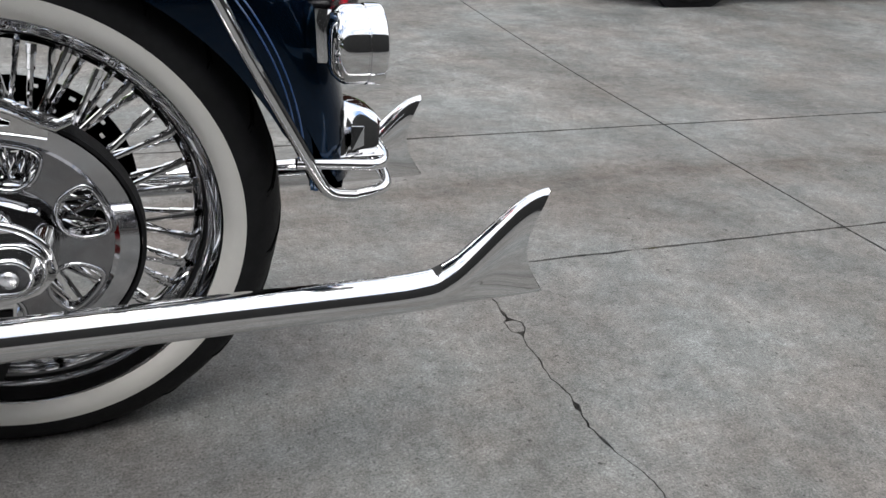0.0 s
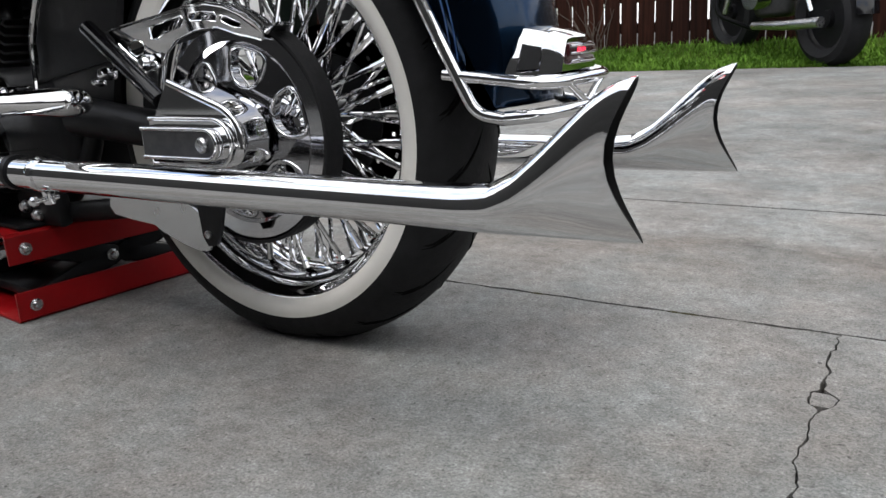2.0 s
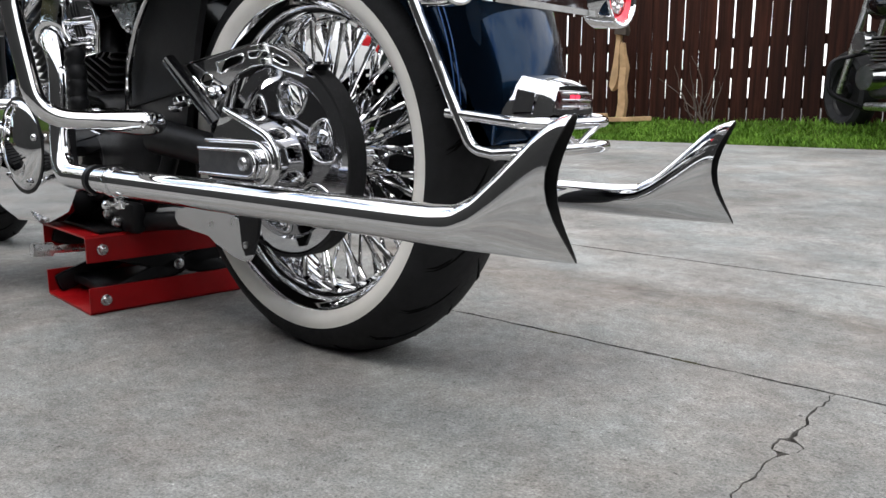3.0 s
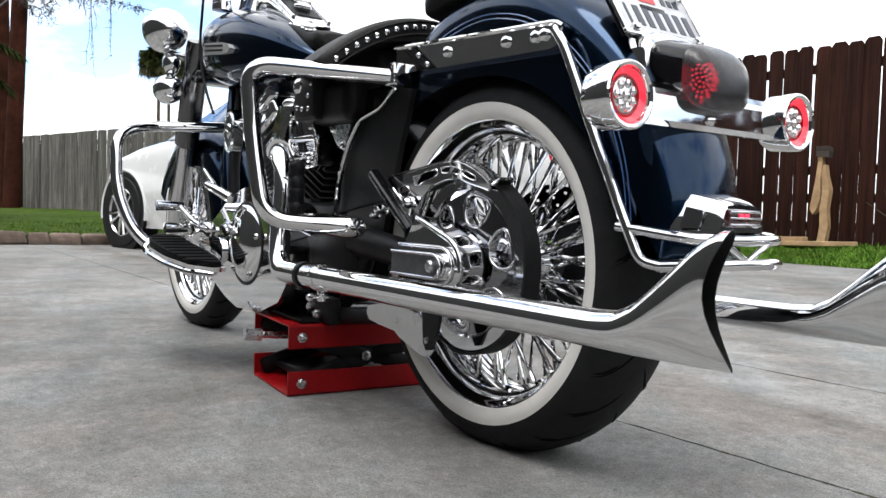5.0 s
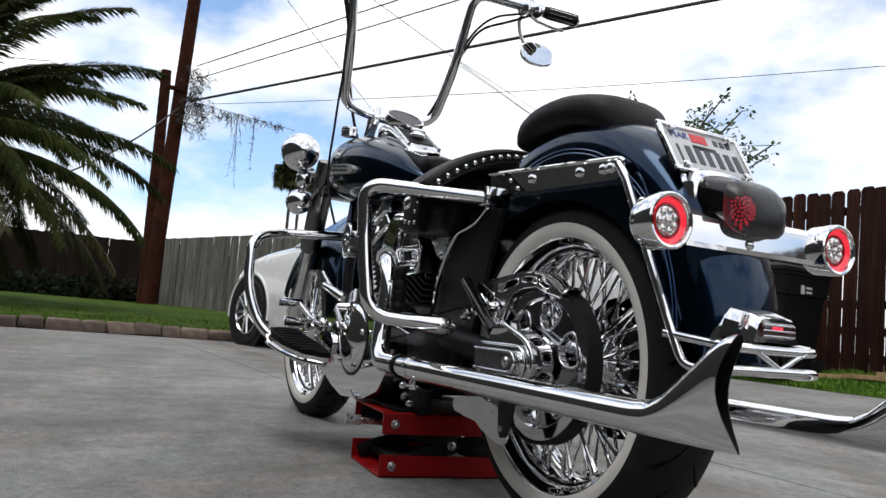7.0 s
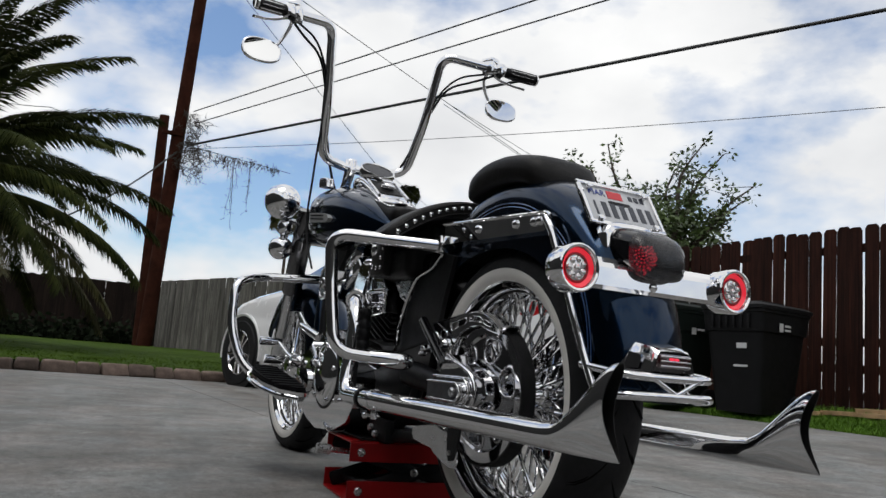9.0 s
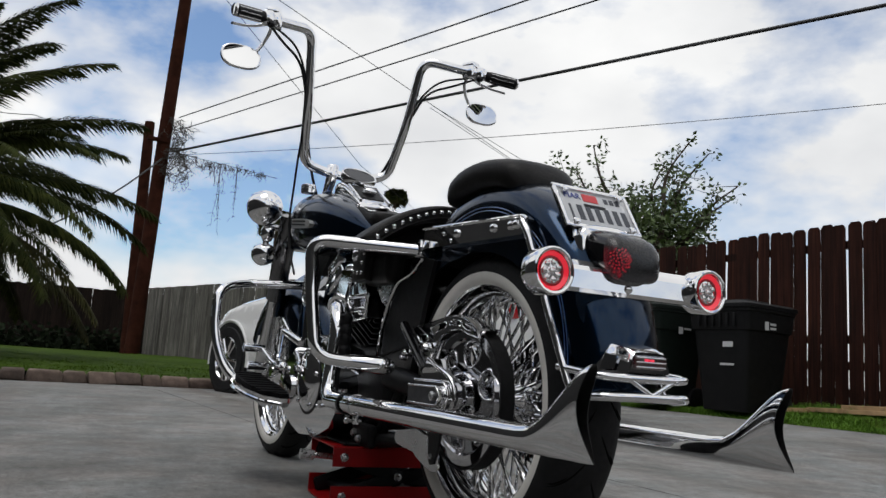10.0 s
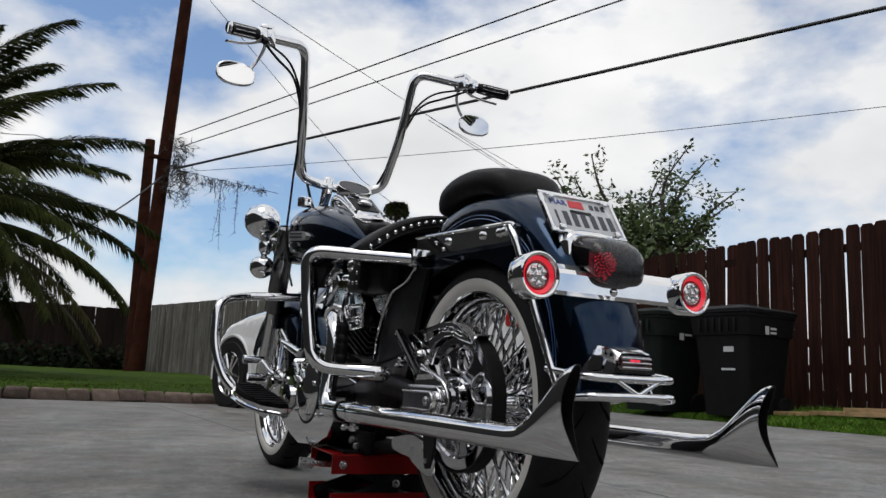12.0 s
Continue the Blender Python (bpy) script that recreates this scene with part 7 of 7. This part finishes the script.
car((-2.92, -2.86, rise_at(-3.2)), (-1.0, -0.05), CARBLACK, "black car parked on the concrete drive")


# ---- wood scraps, dry bush and hedge by the fences ----
PINE = material("bare split pine", (0.42, 0.27, 0.14), 0.75, vary=0.3, scale=9, bump=0.003, bump_scale=40)
q = sight(-60.8, 0, 8.0, (-0.89, 0.88, 0.42))
e = thing("broken_post", (q.x, -6.06, 0.22), "splintered pale wooden post leaning on the fence", "post")
rng = random.Random(2)


def splinter(spots, depth):
    """A torn length of wood: rows of x, z and width, with ragged edges."""
    rows = []
    for x, z, w in spots:
        c = V((x, -6.06 + rng.gauss(0, 0.006), z))
        rows.append([c + V((-w / 2 + rng.gauss(0, 0.006), depth, 0)), c + V((w / 2 + rng.gauss(0, 0.006), depth, rng.gauss(0, 0.012))), c + V((w / 2, -depth, 0)), c + V((-w / 2, -depth, rng.gauss(0, 0.012)))])
    return loft(bmesh.new(), rows)


part("split_wood", splinter([(2.800, 0.20, 0.075), (2.790, 0.40, 0.080), (2.800, 0.55, 0.070), (2.790, 0.72, 0.075), (2.805, 0.86, 0.055), (2.800, 0.94, 0.020)], 0.030), PINE, e, smooth=0)
part("split_wood", splinter([(2.905, 0.50, 0.030), (2.895, 0.55, 0.085), (2.880, 0.64, 0.075), (2.868, 0.80, 0.060), (2.860, 0.97, 0.055), (2.850, 1.08, 0.060)], 0.022), PINE, e, "pale splintered strip", smooth=0)
part("post_top", splinter([(2.825, 1.01, 0.110), (2.820, 1.06, 0.125), (2.825, 1.11, 0.120)], 0.040), BARK, e, "dark weathered top", smooth=0)
for x, y, l, yaw, w in ((2.95, -5.72, 0.55, 8, 0.09), (3.35, -5.62, 0.40, -14, 0.07), (2.55, -5.80, 0.35, 25, 0.06), (3.9, -5.55, 0.8, 4, 0.10), (3.1, -5.88, 0.5, -5, 0.08)):
    e = thing("wood_offcut", (x, y, strip_z(x, y)), "pale timber offcut lying on the grass", "timber", "timber offcuts")
    bm = box(bmesh.new(), (0, 0, 0), (l, w, 0.04), 0.004)
    bmesh.ops.transform(bm, matrix=pose(x, y, strip_z(x, y) + 0.035, 0, 2, yaw), verts=bm.verts[:])
    part("board", bm, PINE, e, smooth=0)
bm = bmesh.new()
c = V((1.95, -5.95, 0.2))
for i in range(15):
    a, h = rng.uniform(0, 6.28), rng.uniform(0.3, 0.70)
    p, d = [c + V((rng.gauss(0, 0.05), rng.gauss(0, 0.04), 0))], V((math.cos(a) * 0.5, math.sin(a) * 0.25, 1)).normalized()
    for j in range(5):
        d = (d + V((rng.gauss(0, 0.25), rng.gauss(0, 0.2), rng.gauss(0, 0.1)))).normalized()
        p.append(p[-1] + d * h / 5)
    sweep(bm, p, [0.007, 0.006, 0.005, 0.004, 0.003, 0.002], 4)
tagged(obj("dry_bush", bm, BARK), "leafless dry bush against the dark fence", "bush")
HEDGE = material("dark hedge leaf", (0.006, 0.010, 0.004), 0.9, vary=0.4, scale=3, island=0.4, spec=0.1)
verts, faces = [], []
for i in range(5000):
    y = rng.uniform(-2.2, 9.0)
    p = V((22.6 + rng.gauss(0, 0.35), y, 0.1 + min(1.0, abs(rng.gauss(0, 0.4))) * (0.8 + 0.5 * noise.noise((y * 0.6, 0, 4)))))
    a = V((rng.gauss(0, 1), rng.gauss(0, 1), rng.gauss(0, 1))).normalized() * rng.uniform(0.10, 0.22)
    b = a.cross(V((rng.gauss(0, 1), rng.gauss(0, 1), rng.gauss(0, 1)))).normalized() * 0.06
    k = len(verts)
    verts += [tuple(p), tuple(p + a * 0.5 + b), tuple(p + a), tuple(p + a * 0.5 - b)]
    faces.append((k, k + 1, k + 2, k + 3))
me = bpy.data.meshes.new("hedge")
me.from_pydata(verts, [], faces)
me.materials.append(HEDGE)
tagged(new("hedge", me), "dark uneven hedge before the far fence", "hedge", kind="stuff")


# ---- the other motorcycle, dark, on the grass ----
def dark_bike(near, far):
    near, far = V(near), V(far)
    e = thing("parked_motorcycle", tuple(near), "black motorcycle parked on the grass by the fence", "motorcycle")
    u = (far - near).normalized()
    s = V((-u.y, u.x, 0))
    up = V((0, 0, 1))
    for c, w, nm in ((near, 0.095, "rear_wheel"), (far, 0.075, "front_wheel")):
        m = Matrix(((*u, 0), (*s, 0), (0, 0, 1, 0), (0, 0, 0, 1))).transposed()
        m.translation = c + up * 0.31
        bm = lathe(bmesh.new(), [(0.20, w * 0.6), (0.25, w), (0.29, w * 0.8), (0.31, w * 0.3), (0.31, -w * 0.3), (0.29, -w * 0.8), (0.25, -w), (0.20, -w * 0.6)], (0, 0, 0), "y", 36, closed=True)
        bmesh.ops.transform(bm, matrix=m, verts=bm.verts[:])
        wh = part(nm, bm, RUBBER, e)
        bm = lathe(bmesh.new(), [(0.0, 0.05), (0.05, 0.05), (0.06, 0.02), (0.19, 0.02), (0.205, 0.045), (0.205, -0.045), (0.19, -0.02), (0.06, -0.02), (0.05, -0.05), (0, -0.05)], (0, 0, 0), "y", 30)
        bmesh.ops.transform(bm, matrix=m, verts=bm.verts[:])
        part("rim", bm, SATIN, wh)
    at = lambda a, b, z: near + u * a + s * b + up * z
    part("rear_fender", lathe(bmesh.new(), [(0.34, 0.085), (0.36, 0.06), (0.365, 0.0), (0.36, -0.06), (0.34, -0.085)], (0, 0, 0), "y", 24, a0=20, a1=175), BLACK, e, "black rear fender").matrix_basis = Matrix(((*u, 0), (*s, 0), (0, 0, 1, 0), (*(near + up * 0.31), 1))).transposed()
    part("seat", box(bmesh.new(), at(0.34, 0, 0.82), (0.30, 0.40, 0.10), 0.045, seg=3), LEATHER, e, smooth=60)
    part("tank", loft(bmesh.new(), [[at(a, w * math.cos(k), 0.95 + h * math.sin(k)) for k in [2 * math.pi * i / 20 for i in range(20)]] for a, w, h in ((0.50, 0.05, 0.04), (0.56, 0.11, 0.08), (0.70, 0.14, 0.11), (0.86, 0.12, 0.11), (0.94, 0.05, 0.05))]), BLACK, e, "black fuel tank", smooth=60)
    engine = part("engine", box(bmesh.new(), at(0.62, 0, 0.42), (0.28, 0.30, 0.26), 0.06, seg=3), ENGINE, e, smooth=50)
    for k in range(7):
        part("fin", box(bmesh.new(), at(0.64, 0.02, 0.56 + 0.026 * k), (0.24, 0.24, 0.010), 0.003), ENGINE, engine)
    part("engine_cover", sweep(bmesh.new(), [at(0.60, 0.14, 0.44), at(0.58, 0.25, 0.44)], [0.10, 0.085], 20), ALLOY, engine, "bright engine cover", smooth=50)
    part("air_cleaner", sweep(bmesh.new(), [at(0.72, 0.14, 0.68), at(0.71, 0.24, 0.68)], [0.085, 0.075], 20), ALLOY, engine, "bright round air cleaner", smooth=50)
    part("silencer", sweep(bmesh.new(), [at(-0.12, 0.17, 0.30), at(0.25, 0.18, 0.26), at(0.60, 0.20, 0.24)], [0.036, 0.034, 0.028], 14), STEEL, e, "dull steel silencer", smooth=60)
    part("shock", sweep(bmesh.new(), [at(0.02, 0.14, 0.36), at(0.20, 0.15, 0.72)], [0.022, 0.020], 12), ALLOY, e, "bright shock absorber", smooth=60)
    part("foot_bar", sweep(bmesh.new(), bend([at(0.75, 0.10, 0.62), at(0.78, 0.40, 0.55), at(0.78, 0.40, 0.32), at(0.70, 0.12, 0.20)], 0.07), 0.016, 10), SATIN, e, smooth=60)
    for b in (0.17, -0.17):
        part("signal", ball(bmesh.new(), at(-0.06, b, 0.86), 0.038, (1, 1, 0.9)), AMBER, e, "orange signal")
    part("handlebar", sweep(bmesh.new(), bend([at(0.72, 0.40, 1.10), at(0.86, 0.16, 1.08), at(0.86, -0.16, 1.08), at(0.72, -0.40, 1.10)], 0.06), 0.014, 10), SATIN, e, smooth=60)
    for b in (0.09, -0.09):
        part("fork_leg", sweep(bmesh.new(), [at(1.17, b, 0.30), at(0.88, b, 1.02)], [0.028, 0.026], 12), STEEL, e, smooth=60)
    return e


AMBER = material("orange lamp plastic", (0.7, 0.16, 0.01), 0.2, coat=1.0)
dark_bike((-0.03, -5.16, 0.085), (0.78, -6.00, 0.17))
